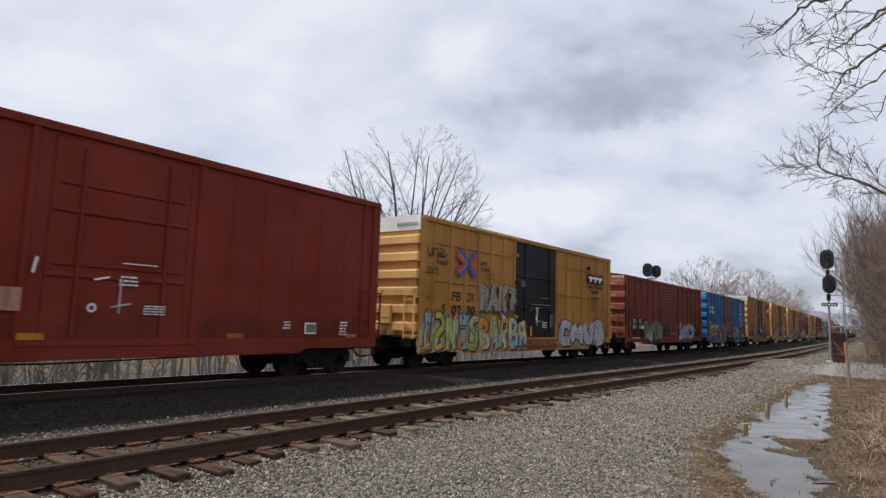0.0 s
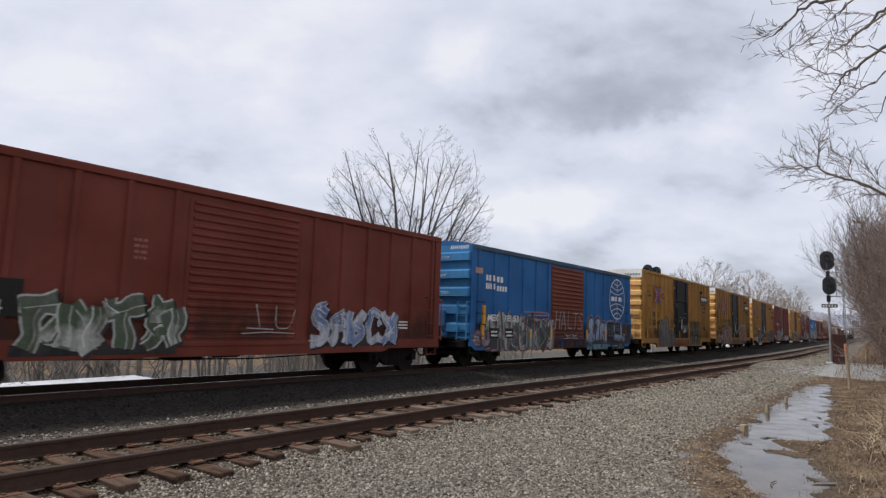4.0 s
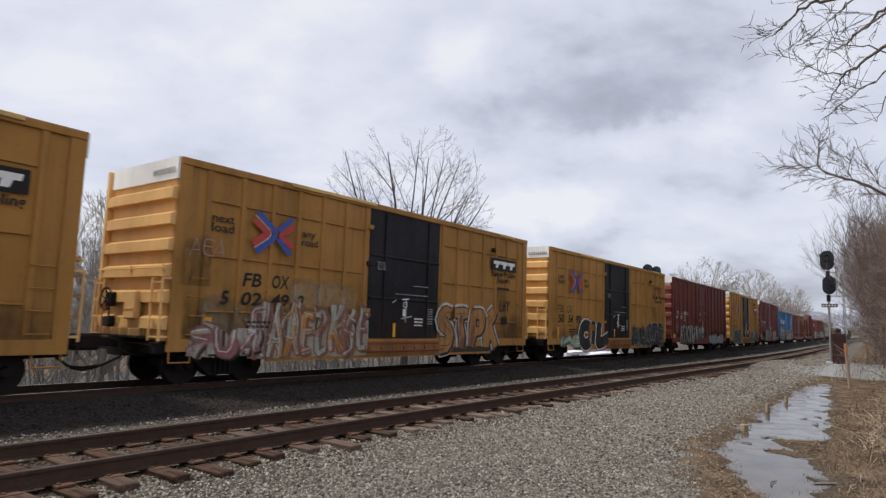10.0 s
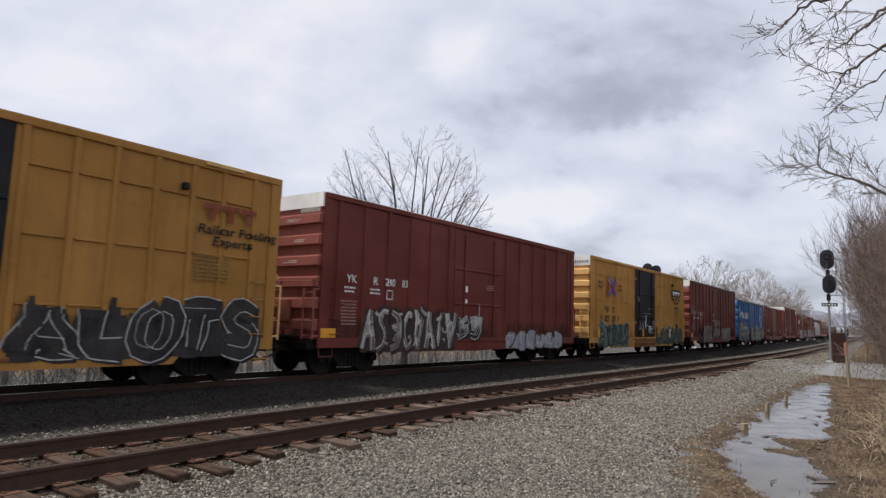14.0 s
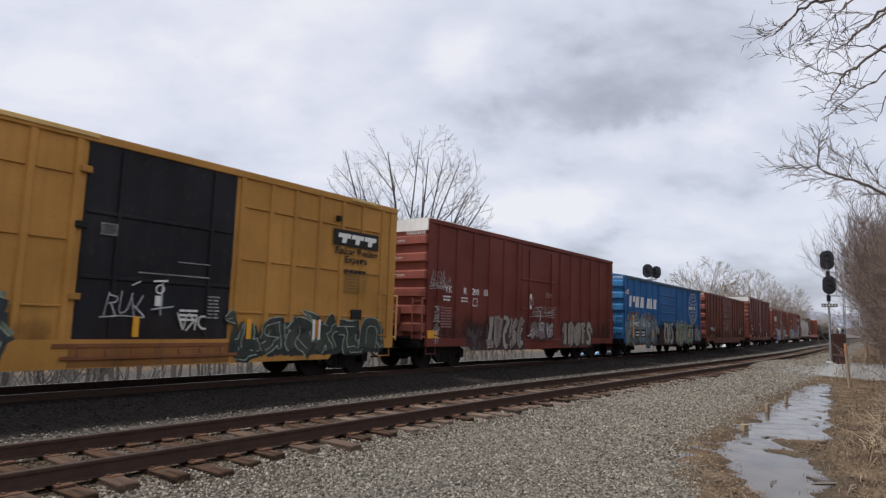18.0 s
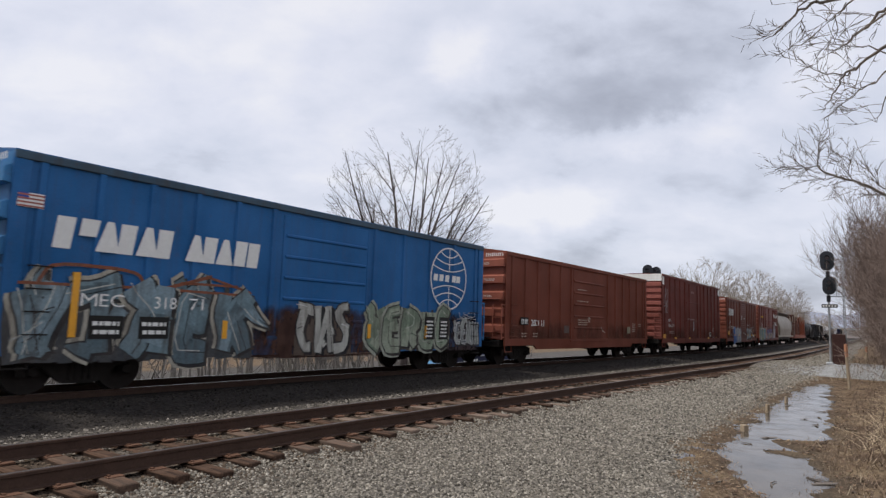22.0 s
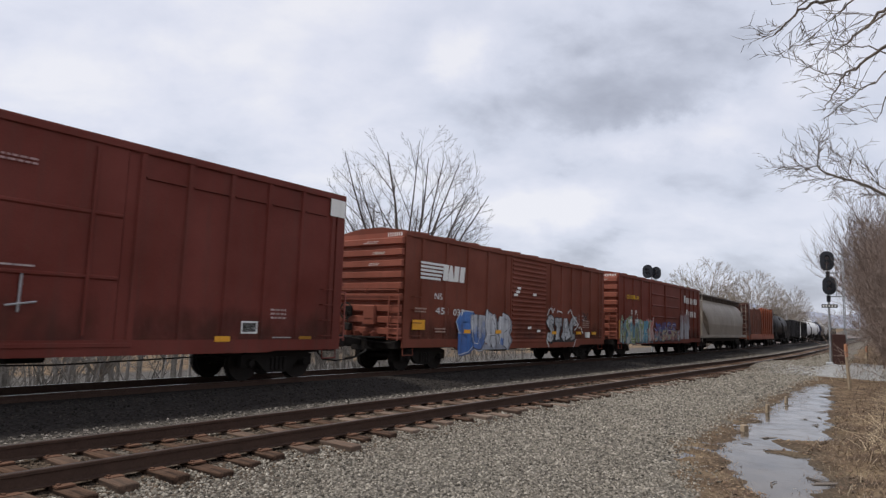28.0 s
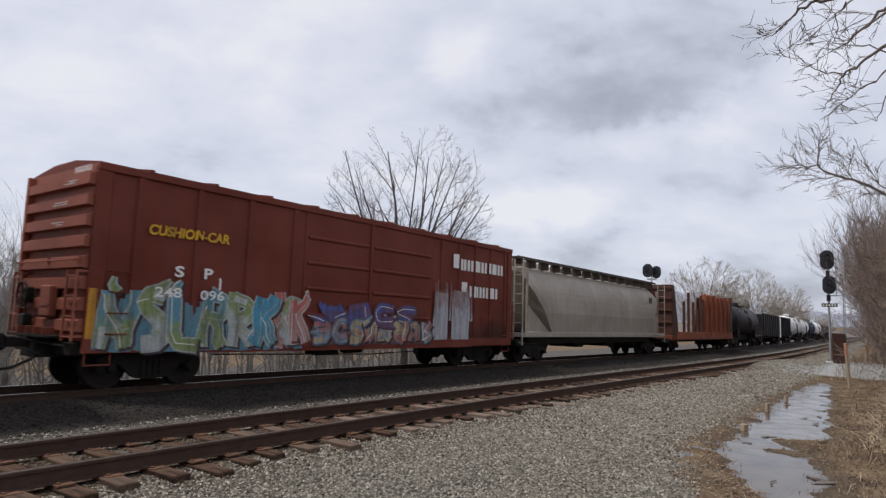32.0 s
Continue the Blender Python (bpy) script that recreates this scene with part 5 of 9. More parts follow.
# skeletons of painted capitals in a unit cell
CAPITALS = {
    "A": ([(0.04, 0.0), (0.42, 1.0)], [(0.40, 1.0), (0.96, 0.0)], [(0.22, 0.36), (0.80, 0.34)]),
    "B": ([(0.14, 0.0), (0.14, 1.0)], [(0.14, 0.96), (0.80, 0.88), (0.76, 0.58), (0.26, 0.52)], [(0.30, 0.52), (0.92, 0.42), (0.86, 0.06), (0.14, 0.04)]),
    "C": ([(0.95, 0.88), (0.40, 0.96), (0.08, 0.60), (0.18, 0.08), (0.94, 0.12)],),
    "D": ([(0.14, 0.0), (0.16, 1.0)], [(0.16, 0.96), (0.84, 0.78), (0.88, 0.22), (0.16, 0.04)]),
    "E": ([(0.92, 0.96), (0.16, 0.92), (0.14, 0.06), (0.96, 0.06)], [(0.18, 0.52), (0.78, 0.56)]),
    "H": ([(0.12, 0.0), (0.16, 1.0)], [(0.84, 0.0), (0.88, 1.0)], [(0.16, 0.50), (0.86, 0.54)]),
    "I": ([(0.50, 0.0), (0.52, 1.0)],),
    "K": ([(0.14, 0.0), (0.18, 1.0)], [(0.22, 0.44), (0.90, 1.0)], [(0.36, 0.58), (0.96, 0.0)]),
    "L": ([(0.20, 1.0), (0.16, 0.08), (0.96, 0.08)],),
    "N": ([(0.08, 0.0), (0.12, 1.0)], [(0.14, 0.96), (0.86, 0.04)], [(0.86, 0.0), (0.92, 1.0)]),
    "O": ([(0.50, 0.96), (0.10, 0.72), (0.14, 0.18), (0.56, 0.04), (0.90, 0.32), (0.84, 0.80), (0.50, 0.96)],),
    "P": ([(0.16, 0.0), (0.16, 1.0)], [(0.16, 0.95), (0.90, 0.86), (0.86, 0.50), (0.22, 0.44)]),
    "R": ([(0.14, 0.0), (0.18, 1.0)], [(0.18, 0.95), (0.88, 0.82), (0.82, 0.54), (0.28, 0.46)], [(0.42, 0.46), (0.96, 0.0)]),
    "S": ([(0.92, 0.86), (0.42, 0.98), (0.12, 0.72), (0.84, 0.40), (0.72, 0.06), (0.06, 0.10)],),
    "T": ([(0.00, 0.88), (1.0, 0.94)], [(0.52, 0.92), (0.46, 0.0)]),
    "U": ([(0.12, 1.0), (0.16, 0.14), (0.80, 0.08), (0.90, 1.0)],),
    "V": ([(0.06, 1.0), (0.48, 0.02)], [(0.48, 0.04), (0.94, 1.0)]),
    "Y": ([(0.06, 1.0), (0.46, 0.50), (0.50, 0.0)], [(0.46, 0.50), (0.96, 1.0)]),
}


def graffiti(car, x0, x1, z0, z1, fills, outline, n, seed, cloud=None, thick=0.36, shine=None, label="sprayed graffiti piece", shade=INK_BLACK, word="", halo=None, shards=0.6, rim=0.085):
    """A sprayed piece of fat interlocking forms with shards between them. word: its letters where they can be read."""
    rnd = random.Random(seed)
    n = len(word) or n
    lows = [fills[(i + 1) % len(fills)] for i in range(len(fills))]
    mats = [spray(outline)] + [sprayed_blend(lo, hi, z0, z1) for lo, hi in zip(lows, fills)] + [spray(shine or (0.66, 0.66, 0.64)), spray(cloud or shade), spray(shade), spray(halo or outline)]
    SHINE, CLOUD, SHADE, HALO = (len(fills) + k for k in (1, 2, 3, 4))
    w, h = (x1 - x0) / n, z1 - z0
    ground_coat = Shape()
    if cloud:
        # a ragged ground coat in overlapping upright swipes
        count = max(8, int((x1 - x0) / 0.16))
        for i in range(count):
            x = x0 + (x1 - x0) * (i + 0.5) / count
            top = z0 + h * (0.72 + 0.24 * noise.noise(Vector((i * 0.45, seed, 0))) + rnd.uniform(-0.06, 0.06))
            low = z0 + rnd.uniform(0, 0.06)
            lean = rnd.uniform(-0.08, 0.08)
            stroke(ground_coat, car, [(x - lean, low), (x, (low + top) / 2), (x + lean, top)], [0.26, 0.24, 0.10], 0.0030 + 0.00004 * (i % 9), CLOUD, 2)
    else:
        stroke(ground_coat, car, [(x0 + 0.1, z0 + 0.1), (x1 - 0.1, z0 + 0.1)], 0.2, 0.004, SHADE, 3)
    piece = part("graffiti", ground_coat, mats, car, label)
    tagged(piece, label, kind="stuff")
    for i in range(n):
        sh = Shape()
        mark = word[i] if word else "~"
        ax, cw = x0 + i * w - 0.08 * w, w * 1.18
        t = thick * min(w * 0.95, h * 0.8) * rnd.uniform(0.9, 1.1)
        base = 0.0065 + 0.0042 * (i % 3)
        drop, lean = rnd.uniform(0, 0.12) * h, rnd.uniform(-0.14, 0.20)
        fill = 1 + rnd.randrange(len(fills))
        strokes = []
        flip, turn_over = rnd.random() < 0.35, rnd.random() < 0.35
        for path in (CAPITALS[mark] if mark in CAPITALS else rnd.choice(FORMS)):
            if mark not in CAPITALS:
                path = [(1 - u if flip else u, 1 - v if turn_over else v) for u, v in path]
            loose = 0.06 if mark in CAPITALS else 0.09
            pts = [(ax + t * 0.45 + (cw - t * 0.9) * (u + rnd.uniform(-loose, loose)) + lean * (v - 0.5) * h * 0.5, z0 + t * 0.4 + (h - drop - t * 0.8) * min(max(v + rnd.uniform(-loose, loose), 0), 1)) for u, v in path]
            if len(pts) == 2:
                (ux, uz), (vx, vz) = pts
                bow = rnd.uniform(-0.14, 0.14) * w
                pts = [(ux, uz), (ux * 0.7 + vx * 0.3 + bow, uz * 0.7 + vz * 0.3), (ux * 0.3 + vx * 0.7 - bow * 0.6, uz * 0.3 + vz * 0.7), (vx, vz)]
            pts = round_off(pts, 1)
            m = len(pts) - 1
            flare = rnd.uniform(0.7, 1.5)
            strokes.append((pts, [t * (1.0 + (flare - 1) * k / m) * (1 + 0.16 * math.sin(k * 1.1 + seed + i)) for k in range(m + 1)]))
        # pointed shards that tie the forms together
        for _ in range(2):
            if rnd.random() < shards:
                px, pz = ax + cw * rnd.uniform(0.1, 0.9), z0 + h * rnd.uniform(0.12, 0.9)
                qx, qz = px + rnd.uniform(-0.6, 0.6) * w, pz + rnd.uniform(-0.28, 0.34) * h
                qz = min(max(qz, z0 + 0.08), z1 + 0.06)
                strokes.append(([(px, pz), ((px + qx) / 2 + rnd.uniform(-0.1, 0.1), (pz + qz) / 2), (qx, qz)], [t * 0.8, t * 0.55, 0.03]))
        if halo:
            for pts, ws in strokes:
                stroke(sh, car, pts, [v + 2 * rim + 0.10 for v in ws], base - 0.0024, HALO, 4)
        for pts, ws in strokes:
            stroke(sh, car, [(x + 0.075, z - 0.055) for x, z in pts], [v + 0.06 for v in ws], base - 0.0012, SHADE, 5)
        for pts, ws in strokes:
            stroke(sh, car, pts, [v + rim for v in ws], base, 0, 5)
        for k, (pts, ws) in enumerate(strokes):
            stroke(sh, car, pts, ws, base + 0.0008 + 0.0001 * k, fill if k < 3 else 1 + (fill + k) % len(fills), 5)
        if len(fills) > 1:
            for pts, ws in strokes[:2]:
                if rnd.random() < 0.7:
                    cut = max(2, int(len(pts) * rnd.uniform(0.3, 0.7)))
                    stroke(sh, car, pts[:cut], [v * 0.62 for v in ws[:cut]], base + 0.0015, 1 + (fill % len(fills)), 4)
        for pts, ws in strokes:
            if rnd.random() < 0.55:
                # an inner contour line and a glint
                stroke(sh, car, [(x + t * 0.18, z - 0.02) for x, z in pts[1:]], 0.022, base + 0.0019, 0, 1)
            if rnd.random() < 0.35:
                stroke(sh, car, [(x - t * 0.28, z + 0.02) for x, z in pts], 0.024, base + 0.0021, SHINE, 1)
        tagged(part("graffiti_shape", sh, mats, piece), kind="stuff")
    return piece


def thin_coat(low, high, x0, x1, z0, z1, cover, rise):
    """A worn, patchy film of paint or soot, dense in its middle and gone towards its edges. rise: how far it fades upwards."""
    m, n, l, b = material("thin_film", 0.75)
    b.inputs["Specular IOR Level"].default_value = 0.12
    obj = scaled_coords(n, l, "Object", (1, 1, 1))
    sep = n.new("ShaderNodeSeparateXYZ")
    l.new(obj, sep.inputs[0])

    def ramp_along(axis, a, b_):
        r = n.new("ShaderNodeMapRange")
        r.interpolation_type = "SMOOTHSTEP"
        r.inputs["From Min"].default_value, r.inputs["From Max"].default_value = a, b_
        l.new(sep.outputs[axis], r.inputs["Value"])
        return r.outputs[0]

    def times(p, q, kind="MULTIPLY"):
        k = n.new("ShaderNodeMath")
        k.operation = kind
        for sock, v in zip(k.inputs, (p, q)):
            if isinstance(v, (int, float)):
                sock.default_value = v
            else:
                l.new(v, sock)
        return k.outputs[0]

    side = min(0.5, (x1 - x0) * 0.25)
    shape = times(times(ramp_along("X", x0, x0 + side), ramp_along("X", x1, x1 - side)), ramp_along("Z", z1, z1 - (z1 - z0) * rise))
    patch = noise_node(n, l, scaled_coords(n, l, "Object", (1.6, 1.6, 0.8)), 1.4, 7.0, 0.62)
    body = times(times(shape, times(patch, 1.5)), -0.36, "ADD")
    alpha = n.new("ShaderNodeClamp")
    l.new(times(body, 2.2 * cover), alpha.inputs["Value"])
    alpha.inputs["Max"].default_value = cover
    l.new(alpha.outputs[0], b.inputs["Alpha"])
    tone = noise_node(n, l, obj, 2.6, 6.0, 0.6)
    l.new(mix_node(n, l, ramp_node(n, l, tone, ((0.35, (0, 0, 0)), (0.65, (1, 1, 1)))), low, high), b.inputs["Base Color"])
    return m


def haze_coat(car, x0, x1, z0, z1, low, high, seed, label="faded overspray", cover=0.85, rise=0.6, name="overspray"):
    """A film of old spray paint or soot that lies on the side's relief."""
    half = SIDES[car.name][3] / 2
    posts, d0, d1, length = SIDES[car.name]
    xs = sorted({round(v, 4) for v in list(np.linspace(x0, x1, max(4, int((x1 - x0) / 0.12)))) + [p + k for p in list(posts) + [d0, d1] for k in (-0.083, -0.057, 0.057, 0.083) if x0 < p + k < x1]})
    zs = sorted({z0, z1} | {v for v in (0.829, 0.831, 1.089, 1.091) if z0 < v < z1} | {round(v, 3) for v in np.linspace(z0, z1, 5)})
    sh = Shape()
    for x in xs:
        for z in zs:
            sh.v.append((x - half, side_y(car, x, z) - 0.0022 - 0.0002 * (seed % 4), z))
    k = len(zs)
    for i in range(len(xs) - 1):
        for j in range(k - 1):
            sh.f.append((i * k + j, i * k + k + j, i * k + k + j + 1, i * k + j + 1))
            sh.m.append(0)
    return tagged(part(name, sh, [thin_coat(low, high, x0 - half, x1 - half, z0, z1, cover, rise)], car, label), kind="stuff")


def tag_lines(car, lines, col, width=0.05, label="thin sprayed tag"):
    """A tag of free lines; each line is points in metres from the car's front and over the rail."""
    sh = Shape()
    for pts in lines:
        stroke(sh, car, round_off(list(pts), 1), width, 0.012, 0, 1)
    return tagged(part("graffiti", sh, [spray(col)], car, label), kind="stuff")


def tag_word(car, word, x, z, w, h, col, seed, width=0.05):
    """A handwritten tag whose letters can be read."""
    rnd = random.Random(seed)
    k = w / len(word)
    lines = []
    for i, c in enumerate(word):
        for path in CAPITALS.get(c, ()):
            lines.append([(x + i * k + k * 0.9 * u + 0.12 * h * v + rnd.uniform(-0.02, 0.02), z + h * v + rnd.uniform(-0.03, 0.03)) for u, v in path])
    return tag_lines(car, lines, col, width)


def bubbles(car, forms, z0, fill, line, seed, label="grey sprayed graffiti of rounded forms"):
    """Rounded upright forms side by side, heavily outlined. forms: where each begins and ends along the car and its top."""
    rnd = random.Random(seed)
    mats = [spray(line), sprayed_blend(tuple(v * 0.72 for v in fill), fill, z0, forms[0][2])]
    piece = None
    for i, (a, b, top) in enumerate(forms):
        sh = Shape()
        tall, full, lean = top - z0, b - a, rnd.uniform(-0.12, 0.12)
        cx = (a + b) / 2 - lean / 2
        base = 0.006 + 0.003 * (i % 3)
        round_part = min(0.48 * full / tall, 0.6)
        ks = [0, 0.1, 0.2, 0.3, 0.4, 0.5] + [1 - round_part * k for k in (0.98, 0.8, 0.6, 0.4, 0.25, 0.12, 0.04, 0.0)]
        ks = sorted(k for k in ks if k >= 0)
        waist = rnd.uniform(0.86, 1.0)
        ws = []
        for k in ks:
            u = max((k - (1 - round_part)) / round_part, 0.0)
            ws.append(full * (1 - (1 - waist) * math.sin(k * 4.2) ** 2) * max(math.sqrt(max(1 - u * u, 0.0)), 0.10) * (1 + 0.03 * noise.noise(Vector((k * 5, i * 3.1, seed)))))
        body = [(cx + lean * k, z0 + tall * k) for k in ks]
        stroke(sh, car, [(x + 0.05, z) for x, z in body[:-1]] + [(body[-1][0] + 0.05, body[-1][1] + 0.05)], [v + 0.12 for v in ws], base, 0, 8)
        stroke(sh, car, body, ws, base + 0.0008, 1, 8)
        for _ in range(3):
            u = rnd.uniform(-0.3, 0.3) * full
            q = z0 + tall * rnd.uniform(0.15, 0.6)
            stroke(sh, car, [(cx + u, q), (cx + u + rnd.uniform(-0.15, 0.15), q + tall * 0.12), (cx + u * 0.4 + rnd.uniform(-0.2, 0.2), q + tall * rnd.uniform(0.12, 0.3))], 0.035, base + 0.0014, 0, 1)
        ob = part("graffiti" if piece is None else "graffiti_shape", sh, mats, piece or car)
        tagged(ob, label if piece is None else "", kind="stuff")
        piece = piece or ob
    return piece


def scribble(car, x0, x1, z0, z1, col, seed, width=0.035, n=7):
    """A quick scrawl of joined hooks and loops; it says nothing."""
    rnd = random.Random(seed)
    sh = Shape()
    count = max(2, n // 2)
    w, h = (x1 - x0) / count, z1 - z0
    for i in range(count):
        flip, turn_over = rnd.random() < 0.5, rnd.random() < 0.5
        for path in rnd.choice(FORMS):
            pts = [(x0 + w * (i + 1.1 * (1 - u if flip else u)) + 0.15 * h * v + rnd.uniform(-0.05, 0.05) * w, z0 + h * (1 - v if turn_over else v) + rnd.uniform(-0.1, 0.1) * h) for u, v in path]
            stroke(sh, car, round_off(pts, 2), width * rnd.uniform(0.7, 1.1), 0.010 + 0.0004 * i, 0, 1)
    if rnd.random() < 0.6:
        stroke(sh, car, [(x0 - 0.05, z0 - 0.06), ((x0 + x1) / 2, z0 - 0.02), (x1 + 0.08, z0 - 0.05)], width * 0.8, 0.0105, 0, 1)
    return part("graffiti", sh, [spray(col)], car, "thin sprayed scrawl")


def blocks(car, x, z, w, h, n, mat, name="emblem", slant=0.12, gap=0.34):
    """A lettered emblem reduced to plain bars."""
    half = SIDES[car.name][3] / 2
    k = w / n
    for i in range(n):
        a = x + i * k
        b = a + k * (1 - gap)
        y = proud_over(car, a, b + slant * h)
        pts = [(a - half, z), (b - half, z), (b - half + slant * h, z + h), (a - half + slant * h, z + h)]
        part(name, Shape().prism(pts, "y", y - 0.012, y - 0.006), mat, car)


def wedges(car, x, z, w, h, pattern, mat):
    """A lettered emblem reduced to plain bars (b), wedges (w) and gaps (-)."""
    half = SIDES[car.name][3] / 2
    k = w / len(pattern)
    for i, c in enumerate(pattern):
        a, b = x + i * k, x + (i + 1) * k
        y = proud_over(car, a, b)
        if c == "b":
            pts = [(a + k * 0.02, z), (b - k * 0.20, z), (b - k * 0.02, z + h), (a + k * 0.16, z + h)]
        elif c == "w":
            pts = [(a - k * 0.10, z), (b + k * 0.05, z), (b - k * 0.28, z + h), (a + k * 0.38, z + h)]
        elif c == "h":
            pts = [(a + k * 0.1, z + h * 0.45), (b - k * 0.1, z + h * 0.45), (b + k * 0.05, z + h), (a + k * 0.2, z + h)]
        else:
            continue
        part("emblem", Shape().prism([(p - half, q) for p, q in pts], "y", y - 0.012, y - 0.006), mat, car)


def roundel(car, cx, cz, rx, rz, mat):
    sh = Shape()
    stroke(sh, car, arc(cx, cz, rx, rz, 0, 360, 40), 0.048, 0.007, 0, 1)
    for k in (0.40, 0.64, 0.86):
        wide = rx * math.sqrt(1 - k * k)
        for up in (1, -1):
            stroke(sh, car, [(cx + wide * (i / 5.0 - 1), cz + up * rz * (k - 0.17 * (1 - (i / 5.0 - 1) ** 2))) for i in range(11)], 0.036, 0.007, 0, 1)
    for up in (1, -1):
        stroke(sh, car, [(cx, cz + up * 0.22 * rz), (cx, cz + up * rz)], 0.034, 0.007, 0, 1)
    part("emblem", sh, mat, car, "white globe emblem")
    blocks(car, cx - rx * 0.80, cz - 0.11, rx * 1.6, 0.23, 5, mat)


WHITE, INK = (0.68, 0.68, 0.66), (0.022, 0.022, 0.024)


def cross_emblem(car, x, z, w, h):
    """Crossed red and blue ribbons."""
    sh = Shape()
    n, top, low = z + h * 0.5, z + h, z
    # two blue ribbons, one bent like a bow, and two red chevrons between them
    bow = [(x + w * 0.10, top), (x + w * 0.40, n + h * 0.20), (x + w * 0.51, n + h * 0.08), (x + w * 0.53, n), (x + w * 0.51, n - h * 0.08), (x + w * 0.40, n - h * 0.20), (x + w * 0.10, low)]
    stroke(sh, car, round_off(bow, 1), 0.15, 0.062, 0, 3)
    stroke(sh, car, [(x + w * 0.01, top - h * 0.20), (x + w * 0.33, n + h * 0.035), (x + w * 0.36, n), (x + w * 0.33, n - h * 0.035), (x + w * 0.01, low + h * 0.20)], 0.17, 0.060, 1, 3)
    for up in (1, -1):
        stroke(sh, car, [(x + w * 0.60, n + up * h * 0.10), (x + w * 0.90, n + up * h * 0.44), (x + w * 0.94, n + up * h * 0.49)], [0.13, 0.15, 0.04], 0.0622, 0, 3)
    stroke(sh, car, [(x + w * 1.0, top - h * 0.22), (x + w * 0.70, n + h * 0.03), (x + w * 0.67, n), (x + w * 0.70, n - h * 0.03), (x + w * 1.0, low + h * 0.22)], 0.16, 0.0605, 1, 3)
    for up in (1, -1):
        stroke(sh, car, [(x + w * 0.05, n + up * h * 0.40), (x + w * 0.40, n + up * h * 0.09), (x + w * 0.42, n)], 0.016, 0.064, 2, 1)
    part("emblem", sh, [M_DECAL_BLUE, M_DECAL_RED, M_DECAL_WHITE], car, "crossed red and blue ribbon emblem")


def yellow_marks(car, number, late=False, plaque=True):
    """Lettering of a yellow car. number: the four groups as painted."""
    ink = M_DECAL_BLACK
    dx = 0.0 if late else 0.35
    letter(car, "next", 0.86, 3.73, 0.29, ink, 0.60, fat=0.003, lift=0.05)
    letter(car, "load", 0.86, 3.50, 0.29, ink, 0.60, fat=0.003, lift=0.05)
    letter(car, "any", 3.56, 3.70, 0.27, ink, 0.46, fat=0.003, lift=0.05)
    letter(car, "road", 3.56, 3.47, 0.27, ink, 0.56, fat=0.003, lift=0.05)
    cross_emblem(car, 1.95, 3.13, 1.28, 1.0)
    if late:
        groups = ((0.90, 0.62), (1.93, 0.52), (2.78, 0.52))
        letter(car, "FB", 0.87, 2.17, 0.50, ink, 0.60, shear=0.15)
        letter(car, "OX", 1.84, 2.16, 0.50, ink, 0.60, shear=0.15)
    else:
        groups = ((1.22, 0.24), (1.80, 0.58), (2.68, 0.58), (3.52, 0.24))
        letter(car, "FB", 1.82, 2.28, 0.46, ink, 0.56, shear=0.15, fat=0.010)
        letter(car, "OX", 2.70, 2.28, 0.46, ink, 0.56, shear=0.15, fat=0.010)
    for body, (x, w) in zip(number, groups):
        letter(car, body, x, 1.72 if late else 1.82, 0.50 if late else 0.44, ink, w, shear=0.15, fat=0.010, lift=0.03)
    if plaque:
        panel(car, 12.92, 3.63, 1.88, 0.46, M_DECAL_BLACK, "emblem_plate", "black emblem plate")
        half = SIDES[car.name][3] / 2
        sh = Shape()
        for a in (13.08, 13.62, 14.16):
            sh.prism([(a - half, 3.86), (a + 0.50 - half, 3.86), (a + 0.53 - half, 3.99), (a + 0.03 - half, 3.99)], "y", -PROUD - 0.012, -PROUD - 0.008)
            sh.prism([(a + 0.15 - half, 3.71), (a + 0.31 - half, 3.71), (a + 0.37 - half, 3.86), (a + 0.18 - half, 3.86)], "y", -PROUD - 0.012, -PROUD - 0.008)
        part("emblem", sh, M_DECAL_WHITE, car)
    else:
        for x in (13.55, 14.05, 14.55):
            stroke_t = Shape()
            stroke(stroke_t, car, [(x, 4.03), (x + 0.46, 4.03)], 0.13, 0.060, 0, 1)
            stroke(stroke_t, car, [(x + 0.24, 4.0), (x + 0.24, 3.70)], 0.14, 0.060, 0, 1)
            part("emblem", stroke_t, spray((0.24, 0.06, 0.03)), car)
    if plaque:
        letter(car, "Railcar Pooling", 13.02, 3.40, 0.27, ink, 1.76, fat=0.005, lift=0.05)
        letter(car, "Experts", 13.42, 3.17, 0.27, ink, 0.92, fat=0.005, lift=0.05)
        print_rows(car, 13.38, 2.83, 0.95, 0.20, 1, ink, 9, 0.02)
    else:
        letter(car, "Railcar Pooling", 13.48, 3.40, 0.30, ink, 2.2, fat=0.004, lift=0.05, shear=0.1)
        letter(car, "Experts", 13.88, 3.14, 0.30, ink, 1.08, fat=0.004, lift=0.05, shear=0.1)
    part("roof_hook", Shape().soft_box(13.0 - SIDES[car.name][3] / 2, 13.14 - SIDES[car.name][3] / 2, -PROUD - 0.08, -HALF, 4.30, 4.46, 0.02), M_STEEL, car)
    panel(car, 0.86, 1.0, 0.20, 0.50, M_DECAL_YELLOW, "reflector")
    panel(car, 7.35, 1.05, 0.12, 0.42, M_DECAL_YELLOW, "reflector")
    worn_ink = spray((0.34, 0.34, 0.34))
    panel(car, 6.55, 3.08, 0.32, 0.24, worn_ink, "notice")
    panel(car, 6.565, 3.095, 0.29, 0.21, M_BLACK, "notice_field")
    print_rows(car, 7.35, 2.36, 1.7, 0.055, 1, worn_ink, 2, 0.02)
    print_rows(car, 8.25, 2.66, 0.8, 0.045, 1, worn_ink, 3, 0.02)
